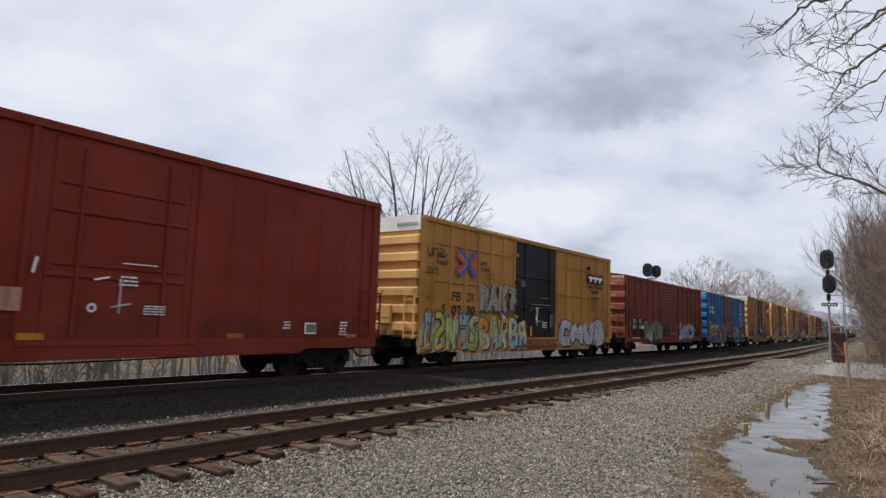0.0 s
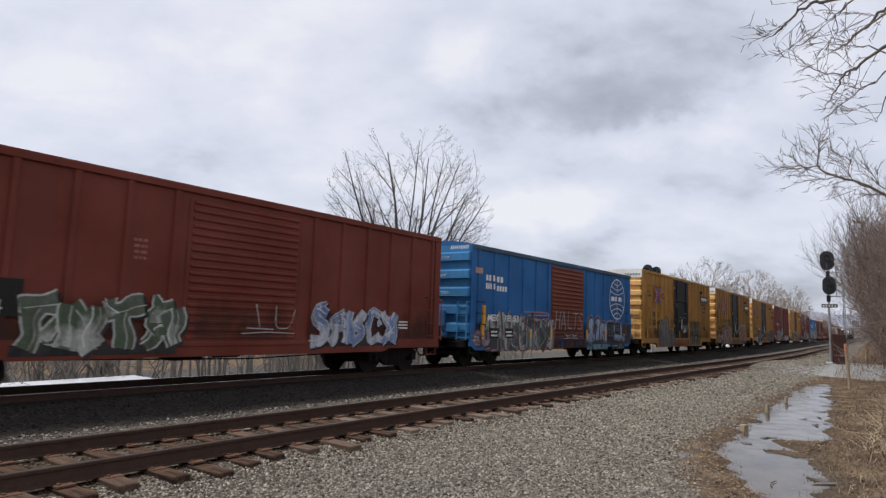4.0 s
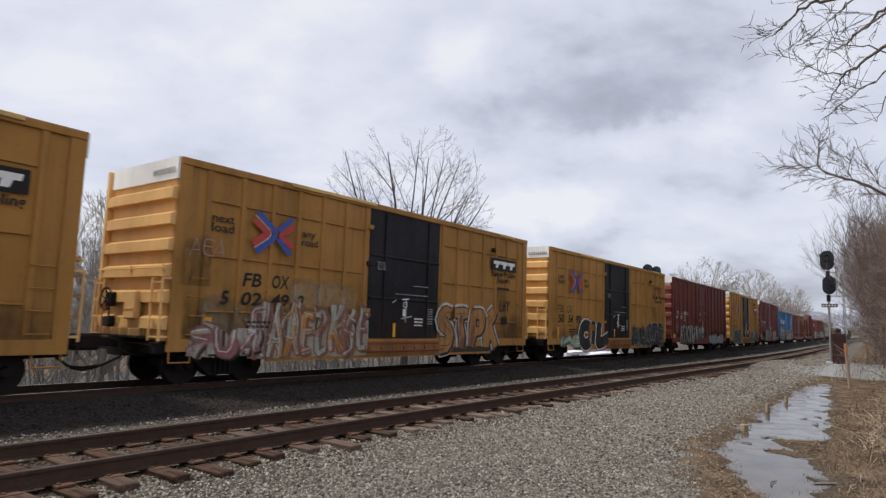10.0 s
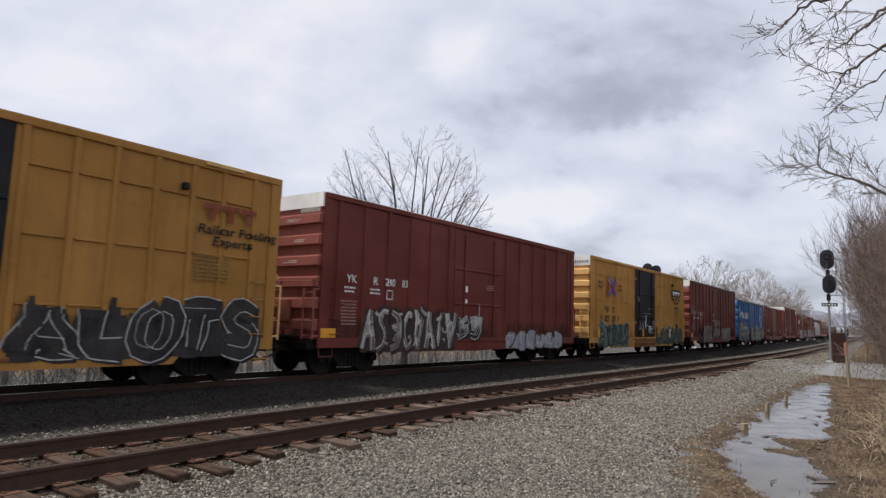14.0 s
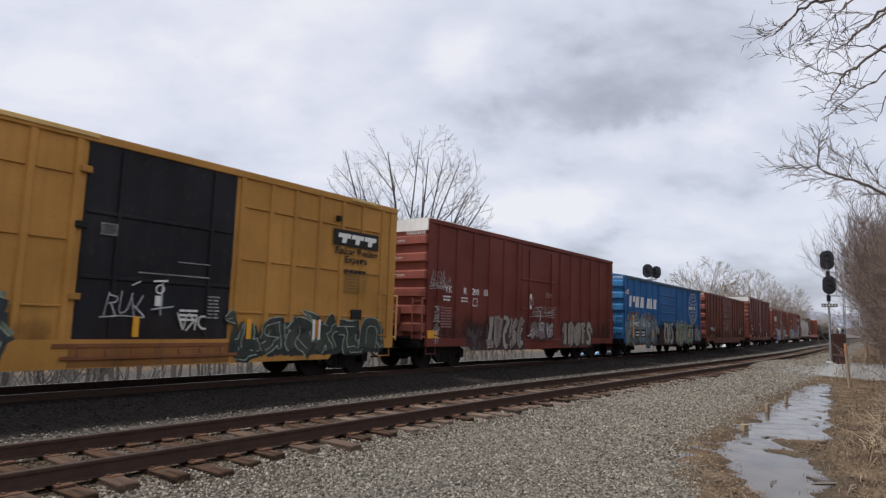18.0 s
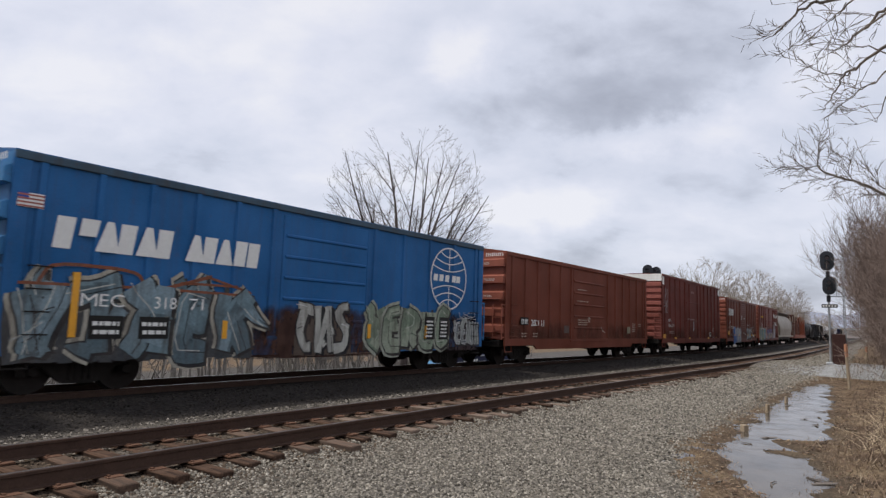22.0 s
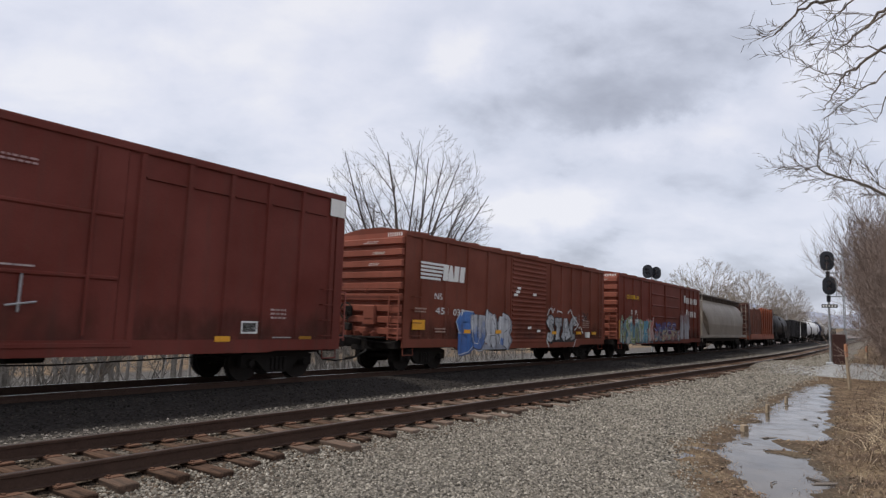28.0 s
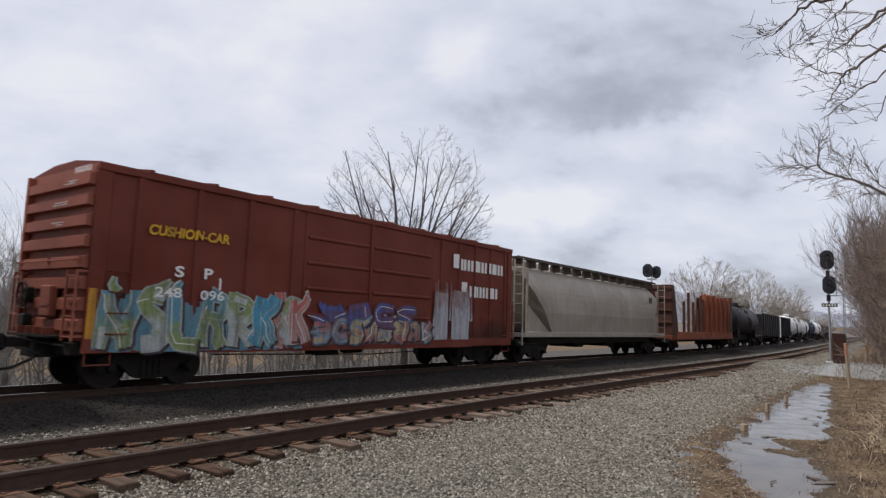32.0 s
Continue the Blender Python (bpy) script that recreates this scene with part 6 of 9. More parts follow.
    print_rows(car, 9.05, 1.45, 0.30, 0.55, 7, worn_ink, 4)
    panel(car, 7.80, 1.70, 0.16, 0.22, M_DECAL_WHITE, "placard")
    sh = Shape()
    stroke(sh, car, arc(7.88, 2.06, 0.09, 0.09, 0, 360, 16), 0.03, 0.008, 0, 1)
    stroke(sh, car, [(7.72, 2.22), (8.05, 2.25)], 0.04, 0.008, 0, 1)
    stroke(sh, car, [(7.25, 2.10), (7.45, 2.20)], 0.02, 0.008, 0, 1)
    part("placard_ring", sh, M_DECAL_WHITE, car)
    print_rows(car, 8.35, 1.38, 0.45, 0.30, 3, M_DECAL_WHITE, 5)
    print_rows(car, 1.95, 1.25, 0.75, 0.22, 2, M_DECAL_BLACK, 6)
    panel(car, 13.75, 1.55, 0.42, 0.28, M_DECAL_BLACK, "notice")
    print_rows(car, 13.45, 2.30, 0.95, 0.62, 7, spray((0.30, 0.18, 0.05)), 7)
    half = SIDES[car.name][3] / 2
    for k, z in enumerate((1.75, 3.15, 4.25)):
        part("door_hinge", Shape().soft_box(6.05 - half, 6.27 - half, -PROUD - 0.05, -HALF, z, z + 0.14, 0.02), M_YELLOW if k != 1 else M_STEEL, car)


haze_coat(c5, 0.02, 1.1, 2.2, 3.9, (0.22, 0.12, 0.05), (0.30, 0.155, 0.045), 129, "brown dirty smear")
yellow_marks(c1, ("5", "02", "30", "7"))
yellow_marks(c4, ("5", "02", "44", "7"))
yellow_marks(c5, ("5", "02", "49", "2"))
yellow_marks(c6, ("50", "54", "92"), late=True, plaque=False)
yellow_marks(c8, ("5", "02", "20", "9"))

# yellow cars' graffiti
haze_coat(c1, 0.1, 4.2, 0.6, 2.5, (0.34, 0.40, 0.42), (0.40, 0.30, 0.20), 107, "pale bluish overspray")
graffiti(c1, 0.05, 7.0, 0.50, 1.92, [(0.30, 0.38, 0.08), (0.56, 0.44, 0.08), (0.22, 0.42, 0.50), (0.55, 0.22, 0.05), (0.42, 0.46, 0.26)], (0.05, 0.045, 0.045), 9, 101, (0.36, 0.38, 0.22), 0.34, word="~~~NSBARB~", shade=(0.22, 0.05, 0.05))
graffiti(c1, 3.5, 6.15, 1.92, 3.15, [(0.33, 0.285, 0.22), (0.29, 0.25, 0.19)], INK, 4, 102, None, 0.40, word="RAKT", shards=0.3, shade=(0.10, 0.075, 0.05))
graffiti(c1, 9.95, 14.95, 0.60, 1.90, [(0.40, 0.40, 0.41), (0.50, 0.50, 0.50)], INK, 6, 103, (0.30, 0.27, 0.24), 0.42, word="CHUB", shards=0.4)
scribble(c1, 0.25, 1.25, 3.72, 4.05, INK, 104, 0.06)
scribble(c1, 0.30, 0.95, 3.20, 3.38, INK, 105)
scribble(c1, 3.95, 4.45, 3.25, 3.50, INK, 106, 0.025, 4)
bubbles(c4, ((2.90, 3.92, 2.10), (3.85, 4.95, 2.34), (4.85, 6.18, 1.46)), 0.50, (0.175, 0.168, 0.155), (0.03, 0.028, 0.026), 111)
tag_lines(c4, ([(3.38, 1.92), (3.36, 1.3), (3.37, 0.72)], [(3.06, 0.86), (3.36, 1.22), (3.68, 1.55)], [(3.74, 0.92), (3.40, 1.22), (3.08, 1.60)], [(3.28, 1.80), (3.38, 1.94), (3.50, 1.82)]), (0.05, 0.045, 0.04), 0.05, "dark crossed arrows")
tag_lines(c4, (arc(5.30, 0.98, 0.17, 0.10, 0, 360, 12), arc(5.72, 0.92, 0.17, 0.10, 0, 360, 12), [(5.1, 1.18), (5.4, 1.22)], [(4.2, 1.9), (4.45, 2.0), (4.7, 1.85)]), (0.06, 0.055, 0.05), 0.05, "dark oval lines")
haze_coat(c4, 9.72, 12.9, 0.50, 2.42, (0.155, 0.140, 0.110), (0.225, 0.21, 0.175), 112, "worn grey graffiti fill", 0.92, 0.22, "graffiti")
haze_coat(c4, 9.72, 12.9, 0.48, 1.5, (0.13, 0.115, 0.09), (0.20, 0.185, 0.15), 113, "worn grey graffiti fill", 0.9, 0.5, "graffiti")
tag_lines(c4, ([(9.90, 0.70), (9.86, 1.6), (9.92, 1.95), (10.05, 1.82), (10.35, 2.22), (10.62, 2.20), (10.72, 1.5), (10.68, 0.72)], [(10.95, 0.7), (10.98, 1.7), (10.92, 2.15), (11.3, 2.24), (11.38, 1.9), (11.3, 0.8)], [(11.60, 0.75), (11.58, 1.5), (11.78, 2.15), (12.1, 2.18), (12.12, 1.6), (11.95, 0.7)], [(12.3, 2.2), (12.55, 2.12), (12.58, 1.4), (12.5, 0.62)]), (0.06, 0.055, 0.045), 0.06, "faded dark outlines of letters")
scribble(c4, 12.7, 13.7, 1.7, 2.1, INK, 113, 0.04)
scribble(c4, 5.2, 5.9, 1.75, 2.2, INK, 114, 0.04)
scribble(c4, 8.2, 8.9, 1.5, 1.85, WHITE, 115, 0.035)
haze_coat(c5, 0.4, 6.15, 0.62, 2.6, (0.24, 0.15, 0.06), (0.33, 0.27, 0.20), 125, "faint grey overspray", 0.9, 0.6)
graffiti(c5, 2.1, 6.2, 0.50, 2.0, [(0.38, 0.36, 0.30), (0.30, 0.11, 0.08), (0.36, 0.37, 0.31), (0.44, 0.20, 0.05)], (0.17, 0.09, 0.065), 8, 121, (0.33, 0.29, 0.23), 0.30, (0.50, 0.49, 0.45), shade=(0.24, 0.11, 0.08), shards=0.9)
haze_coat(c5, 3.0, 6.1, 1.9, 2.9, (0.33, 0.27, 0.20), (0.36, 0.20, 0.06), 126, "grey overspray")
graffiti(c5, 0.5, 2.4, 0.58, 1.35, [(0.40, 0.38, 0.33), (0.30, 0.12, 0.12)], (0.20, 0.10, 0.09), 3, 127, (0.34, 0.29, 0.22), 0.30, shards=0.9)
graffiti(c5, 9.6, 13.4, 0.52, 2.25, [(0.36, 0.165, 0.05), (0.40, 0.20, 0.065), (0.20, 0.09, 0.045)], INK, 4, 122, None, 0.42, (0.50, 0.49, 0.46), word="STPK", halo=(0.50, 0.49, 0.46), shards=0.3, shade=(0.04, 0.035, 0.03))
tag_word(c5, "LHY", 13.55, 2.05, 0.75, 0.42, INK, 128, 0.07)
scribble(c5, 0.3, 1.2, 2.9, 3.3, (0.40, 0.25, 0.25), 124, 0.03)
green = (0.32, 0.38, 0.24)
graffiti(c6, 1.2, 3.3, 0.62, 1.2, [green, (0.36, 0.42, 0.28)], (0.10, 0.16, 0.22), 2, 131, green, 0.5)
for name, paths in (("C", [arc(3.84, 1.16, 0.54, 0.46, 52, 318, 14)]), ("i", [[(4.62, 0.72), (4.72, 1.36)], [(4.70, 1.66), (4.74, 1.80)]]), ("L", [[(5.42, 1.78), (5.22, 0.80), (5.40, 0.72)], [(5.2, 0.74), (5.8, 0.80), (6.5, 1.0)]])):
    sh = Shape()
    for k, (grow, slot) in enumerate(((0.23, 2), (0.13, 1), (0.0, 0))):
        for pts in paths:
            stroke(sh, c6, pts, 0.58 + grow if name != "i" else 0.44 + grow, 0.006 + 0.003 * k + {"C": 0, "i": 0.001, "L": 0.002}[name], slot, 6)
    part("graffiti", sh, [spray(INK), spray(WHITE), spray((0.30, 0.09, 0.05))], c6, "black bubble letter outlined in white")
graffiti(c6, 9.95, 15.3, 0.56, 1.92, [(0.022, 0.022, 0.024), (0.032, 0.032, 0.034)], (0.46, 0.46, 0.45), 5, 133, (0.030, 0.030, 0.032), 0.46, (0.30, 0.30, 0.29), word="ALOTS", shards=0.35, shade=(0.02, 0.02, 0.022), rim=0.06)
graffiti(c8, 0.95, 5.05, 0.50, 1.86, [(0.022, 0.045, 0.050), (0.035, 0.060, 0.062)], (0.34, 0.39, 0.31), 6, 141, (0.035, 0.048, 0.050), 0.46, (0.38, 0.42, 0.35), word="PYRUS", shards=0.9, halo=(0.20, 0.24, 0.17), shade=(0.03, 0.045, 0.047), rim=0.065)
graffiti(c8, 9.75, 15.0, 0.56, 1.66, [(0.035, 0.045, 0.040), (0.05, 0.065, 0.05)], (0.34, 0.39, 0.31), 6, 142, (0.030, 0.036, 0.036), 0.46, (0.36, 0.40, 0.34), word="~~~~~~", shards=0.9, shade=(0.025, 0.03, 0.03), rim=0.06)
panel(c8, 10.16, 1.0, 0.13, 0.48, M_DECAL_YELLOW, "reflector")
panel(c8, 12.38, 1.0, 0.12, 0.50, spray((0.55, 0.22, 0.03)), "reflector")
for x, w in ((12.29, 0.085), (12.505, 0.07)):
    panel(c8, x, 0.97, w, 0.54, M_DECAL_WHITE, "reflector", "white reflector border")
scribble(c8, 6.7, 7.5, 1.5, 1.95, (0.5, 0.5, 0.5), 143, 0.03)
scribble(c8, 8.3, 9.0, 1.2, 1.55, (0.55, 0.55, 0.5), 144, 0.05)

# red car at the head
print_rows(c0, 10.8, 2.50, 0.75, 0.05, 1, M_DECAL_WHITE, 21, 0.02)
print_rows(c0, 10.75, 2.05, 0.40, 0.24, 3, M_DECAL_WHITE, 22)
print_rows(c0, 11.30, 1.48, 0.50, 0.22, 4, M_DECAL_WHITE, 23)
panel(c0, 8.3, 1.50, 0.72, 0.42, spray((0.36, 0.20, 0.14)), "patch", "tan repainted patch")
panel(c0, 15.85, 1.10, 0.42, 0.30, M_DECAL_WHITE, "notice")
panel(c0, 15.89, 1.14, 0.34, 0.22, M_DECAL_BLACK, "notice_field")
print_rows(c0, 15.10, 1.22, 0.24, 0.22, 3, M_DECAL_WHITE, 24)
print_rows(c0, 17.15, 1.05, 0.30, 0.42, 5, M_DECAL_WHITE, 25)
print_rows(c0, 16.3, 0.80, 0.7, 0.05, 1, M_DECAL_WHITE, 26)
for x in (9.0, 13.45, 17.4):
    panel(c0, x, 0.98, 0.45, 0.12, spray((0.45, 0.17, 0.02)), "reflector")
sh = Shape()
stroke(sh, c0, arc(10.25, 1.60, 0.07, 0.07, 0, 360, 16), 0.04, 0.008, 0, 1)
stroke(sh, c0, [(9.15, 2.2), (9.2, 2.5)], 0.05, 0.008, 0, 1)
stroke(sh, c0, [(10.25, 2.15), (10.55, 2.22)], 0.04, 0.008, 0, 1)
part("chalk_mark", sh, M_DECAL_WHITE, c0)

# red-brown car
panel(c2, 0.83, 1.42, 2.1, 0.68, M_DECAL_BLACK, "number_field", "black number field")
for body, x, z, w in (("GM", 0.92, 1.80, 0.52), ("RC", 1.98, 1.80, 0.46), ("24", 0.95, 1.47, 0.46), ("134", 1.98, 1.47, 0.62)):
    letter(c2, body, x, z, 0.34, M_DECAL_WHITE, w, lift=0.075)
graffiti(c2, 2.7, 6.1, 0.70, 1.95, [(0.07, 0.10, 0.06), (0.40, 0.40, 0.36), (0.10, 0.12, 0.09)], (0.42, 0.42, 0.38), 4, 151, None, 0.36)
graffiti(c2, 9.8, 13.4, 0.80, 2.0, [(0.12, 0.19, 0.36), (0.48, 0.50, 0.54), (0.20, 0.26, 0.42)], (0.42, 0.42, 0.46), 5, 152, None, 0.30)
scribble(c2, 7.7, 9.2, 1.2, 1.8, (0.42, 0.40, 0.38), 153, 0.03, 4)
panel(c2, 0.62, 1.05, 0.14, 0.85, spray((0.5, 0.2, 0.02)), "reflector")
panel(c2, 4.05, 1.0, 0.12, 0.5, spray((0.5, 0.2, 0.02)), "reflector")
print_rows(c2, 13.5, 1.30, 0.5, 0.28, 3, M_DECAL_WHITE, 31)
print_rows(c2, 4.9, 2.65, 0.3, 0.5, 4, (spray((0.30, 0.12, 0.09))), 32)
print_rows(c2, 0.9, 0.9, 1.2, 0.12, 1, M_DECAL_WHITE, 33)

# blue car with the brown door
blocks(c3, 1.02, 3.20, 0.60, 0.22, 3, M_DECAL_WHITE, slant=0.0)
blocks(c3, 1.78, 3.18, 0.52, 0.22, 2, M_DECAL_WHITE, slant=0.0)
blocks(c3, 1.02, 2.88, 0.60, 0.22, 4, M_DECAL_WHITE, slant=0.0)
blocks(c3, 1.80, 2.84, 0.78, 0.20, 4, M_DECAL_WHITE, slant=0.0)
panel(c3, 0.24, 3.42, 0.46, 0.22, spray((0.48, 0.30, 0.24)), "flag_decal")
roundel(c3, 13.75, 3.08, 1.02, 1.06, M_DECAL_WHITE)
scribble(c3, 1.0, 6.2, 1.80, 2.14, (0.36, 0.21, 0.22), 164, 0.05, 3)
haze_coat(c3, 0.02, 2.6, 0.72, 2.1, (0.030, 0.030, 0.036), (0.030, 0.060, 0.11), 165, "black sooty smear")
haze_coat(c3, 14.6, 15.65, 0.72, 1.9, (0.05, 0.028, 0.025), (0.035, 0.04, 0.06), 167, "dark rusty smear")
graffiti(c3, 0.15, 1.3, 0.72, 1.35, [(0.20, 0.14, 0.19), (0.28, 0.24, 0.28)], (0.10, 0.07, 0.10), 2, 168, None, 0.40)
graffiti(c3, 0.95, 6.4, 0.50, 2.12, [(0.12, 0.19, 0.19), (0.38, 0.38, 0.33), (0.09, 0.13, 0.135), (0.33, 0.34, 0.30), (0.05, 0.06, 0.065)], (0.025, 0.028, 0.03), 9, 158, (0.06, 0.075, 0.08), 0.40, (0.50, 0.49, 0.45), shade=(0.30, 0.15, 0.17), shards=1.0)
swipes = Shape()
for i in range(46):
    x = 9.80 + i * 0.1285
    top = 1.74 + 0.08 * noise.noise(Vector((i * 0.3, 4.0, 0)))
    stroke(swipes, c3, [(x, 0.72), (x, 1.3), (x, top)], [0.19, 0.19, 0.15], 0.0030 + 0.00004 * (i % 9), 0, 2)
tagged(part("soot_band", swipes, [spray((0.030, 0.034, 0.046))], c3, "dark sooty band over the lower side"), kind="stuff")
LOOPS = (
    ((0.34, [(9.86, 1.10), (10.20, 1.02), (10.62, 0.98)]), (0.30, [(10.24, 1.48), (10.28, 1.78), (10.46, 1.86), (10.58, 1.72), (10.50, 1.45), (10.34, 1.18), (10.10, 1.06)]), (0.22, [(10.52, 1.28), (10.74, 1.10), (10.96, 0.98)])),
    ((0.34, [(11.08, 1.72), (11.20, 1.82), (11.40, 1.76), (11.36, 1.45), (11.20, 1.20), (11.16, 0.92)]), (0.16, [(11.25, 1.15), (11.42, 1.30), (11.45, 1.10)])),
    ((0.26, [(11.60, 0.95), (11.62, 1.30), (11.64, 1.66)]), (0.24, [(11.66, 1.66), (11.90, 1.64), (11.92, 1.44), (11.72, 1.36)]), (0.16, [(11.74, 1.20), (11.94, 1.10), (11.98, 0.94)])),
    ((0.24, [(12.08, 1.70), (12.24, 1.56), (12.28, 1.30), (12.22, 1.10)]), (0.22, [(12.06, 0.98), (12.38, 0.94)])),
    ((0.24, [(13.36, 1.12), (13.80, 1.08), (14.20, 1.02)]), (0.18, [(14.18, 1.72), (14.30, 1.40), (14.24, 1.12), (14.50, 1.02), (14.78, 0.94)]), (0.14, [(13.34, 1.70), (13.30, 1.30)])),
)
ROSE, SKY_FILL, PALE_FILL, DARK_LINE = (0.34, 0.23, 0.28), (0.17, 0.27, 0.40), (0.29, 0.39, 0.50), (0.03, 0.028, 0.04)
loop_mats = [spray(ROSE), spray((0.085, 0.05, 0.065)), spray(DARK_LINE), sprayed_blend(SKY_FILL, PALE_FILL, 0.7, 1.9), spray((0.46, 0.50, 0.55))]
loop_piece = None
for k, form in enumerate(LOOPS):
    sh = Shape()
    lift = 0.0062 + 0.0044 * (k % 3)
    for level, (grow, slot, dx, dz) in enumerate(((0.23, 0, -0.035, 0.05), (0.16, 1, -0.035, 0.045), (0.06, 2, 0.0, 0.0), (0.0, 3, 0.0, 0.0))):
        for w, pts in form:
            pts = round_off([(x + dx, z + dz) for x, z in pts], 2)
            stroke(sh, c3, pts, w + grow, lift + 0.0009 * level, slot, 5)
    for w, pts in form:
        stroke(sh, c3, round_off([(x - w * 0.36, z + 0.02) for x, z in pts], 2), 0.02, lift + 0.0036, 4, 1)
        stroke(sh, c3, round_off([(x + w * 0.14, z - 0.03) for x, z in pts[1:]], 2), 0.02, lift + 0.0036, 2, 1)
    # short ticks in the dark border
    for j in range(4):
        x, z = form[-1][1][0][0] - 0.12, form[-1][1][0][1] + 0.04 - j * 0.12
        stroke(sh, c3, [(x - 0.05, z), (x + 0.05, z + 0.01)], 0.022, lift + 0.0019, 0, 1)
    ob = part("graffiti" if loop_piece is None else "graffiti_shape", sh, loop_mats, loop_piece or c3)
    tagged(ob, "pale blue looping graffiti with rose outlines" if loop_piece is None else "", kind="stuff")
    loop_piece = loop_piece or ob
haze_coat(c3, 9.62, 12.9, 0.46, 0.86, (0.09, 0.17, 0.20), (0.17, 0.25, 0.29), 162, "blue-green overspray on the sill", 0.95, 0.2)
haze_coat(c3, 12.6, 15.1, 0.46, 0.90, (0.05, 0.06, 0.07), (0.16, 0.20, 0.25), 169, "grey overspray on the sill", 0.9, 0.3)
sh = Shape()
for pts in ([(12.40, 1.50), (12.42, 1.86), (12.80, 1.93), (13.24, 1.88)], [(13.34, 1.62), (13.52, 1.90), (13.95, 1.92), (14.24, 1.72), (14.36, 1.30)]):
    stroke(sh, c3, round_off(pts, 1), 0.08, 0.0045, 0, 2)
tagged(part("graffiti", sh, [spray((0.26, 0.22, 0.28))], c3, "faded lilac outlines"), kind="stuff")
haze_coat(c3, 5.5, 10.4, 0.57, 1.02, (0.040, 0.024, 0.020), (0.075, 0.036, 0.026), 170, "brown grime on the sill under the door", 0.97, 0.12, "grime")
tag_word(c3, "HALTS", 6.5, 1.38, 2.95, 0.86, (0.36, 0.32, 0.31), 166, 0.055)
scribble(c3, 7.5, 8.8, 1.05, 1.2, (0.40, 0.36, 0.35), 163, 0.04, 2)
for body, x, w in (("MEC", 1.10, 0.72), ("318", 2.25, 0.44), ("53", 2.95, 0.44)):
    letter(c3, body, x, 1.68, 0.34, M_DECAL_WHITE, w, fat=0.006, lift=0.080)
for x in (1.25, 2.35):
    panel(c3, x, 1.02, 0.62, 0.38, M_DECAL_BLACK, "notice")
    print_rows(c3, x + 0.05, 1.06, 0.5, 0.28, 2, M_DECAL_WHITE, 34)
for x, z, w, h, rows in ((12.46, 0.95, 0.79, 0.88, 6), (13.40, 1.27, 0.74, 0.53, 3)):
    panel(c3, x, z, w, h, M_DECAL_BLACK, "notice")
    for k in (0.14, 0.58):
        print_rows(c3, x + w * k, z + h * 0.16, w * 0.20, h * 0.74, rows, spray((0.30, 0.30, 0.32)), 35 + rows + int(k * 10), 0.08)
panel(c3, 12.90, 0.56, 1.05, 0.13, M_DECAL_BLACK, "notice")
print_rows(c3, 12.98, 0.59, 0.8, 0.06, 1, spray((0.42, 0.42, 0.42)), 36)
print_rows(c3, 14.60, 1.10, 0.24, 0.16, 2, spray((0.34, 0.32, 0.30)), 37)
panel(c3, 14.92, 0.98, 0.09, 0.86, spray((0.20, 0.075, 0.02)), "reflector", "dirty orange reflector strip")
for x, z, h in ((0.80, 1.55, 0.7), (0.72, 0.98, 0.55), (6.12, 0.95, 0.50), (9.82, 0.94, 0.47), (12.12, 0.96, 0.50), (4.35, 1.0, 0.4)):
    panel(c3, x, z, 0.13, h, M_DECAL_YELLOW, "reflector")

# maroon cars
for car, tail, seed in ((c7, "83", 171), (c9, "03", 181)):
    for body, x, w in (("YK", 0.92, 0.42), ("R", 2.05, 0.20), ("200", 2.56, 0.46), (tail, 3.34, 0.29)):
        letter(car, body, x, 2.58, 0.33, M_DECAL_WHITE, w, fat=0.002, lift=0.07)
    print_rows(car, 0.9, 2.28, 0.45, 0.22, 2, M_DECAL_WHITE, 41)
    print_rows(car, 1.95, 2.28, 0.45, 0.22, 2, M_DECAL_WHITE, 42)
    print_rows(car, 0.80, 1.35, 0.62, 0.75, 8, spray((0.34, 0.20, 0.18)), 43)
    sh = Shape()
    stroke(sh, car, [(2.66, 2.18), (2.66, 2.44), (2.92, 2.44), (2.92, 2.18), (2.66, 2.18)], 0.03, 0.008, 0, 1)
    part("stencil_frame", sh, M_DECAL_WHITE, car)
    panel(car, 0.05, 1.00, 0.55, 0.26, M_DECAL_YELLOW, "reflector")
    print_rows(car, 8.2, 2.75, 0.55, 0.22, 3, spray((0.36, 0.22, 0.20)), 44)
    panel(car, 6.85, 2.62, 0.16, 0.22, M_DECAL_WHITE, "placard")
    panel(car, 6.85, 2.22, 0.14, 0.14, M_DECAL_WHITE, "placard")
graffiti(c7, 1.7, 6.25, 0.56, 1.95, [(0.40, 0.39, 0.37), (0.12, 0.075, 0.07), (0.46, 0.45, 0.42), (0.20, 0.16, 0.15)], (0.03, 0.024, 0.024), 8, 172, (0.045, 0.032, 0.032), 0.30, shards=1.0, halo=(0.05, 0.03, 0.03))
graffiti(c7, 6.3, 7.9, 0.95, 1.9, [INK, (0.40, 0.39, 0.38)], (0.48, 0.47, 0.46), 2, 173)
graffiti(c7, 9.7, 14.5, 0.56, 1.25, [(0.36, 0.37, 0.38), (0.28, 0.31, 0.36)], (0.30, 0.30, 0.31), 6, 174, (0.33, 0.33, 0.33), 0.5)
for x in (2.9, 5.0, 7.4, 9.9, 12.0):
    panel(c7, x, 1.0, 0.34, 0.13, M_DECAL_YELLOW, "reflector")
haze_coat(c9, 2.0, 4.0, 0.55, 2.0, (0.10, 0.085, 0.085), (0.055, 0.03, 0.03), 182, "sooty dark overspray")
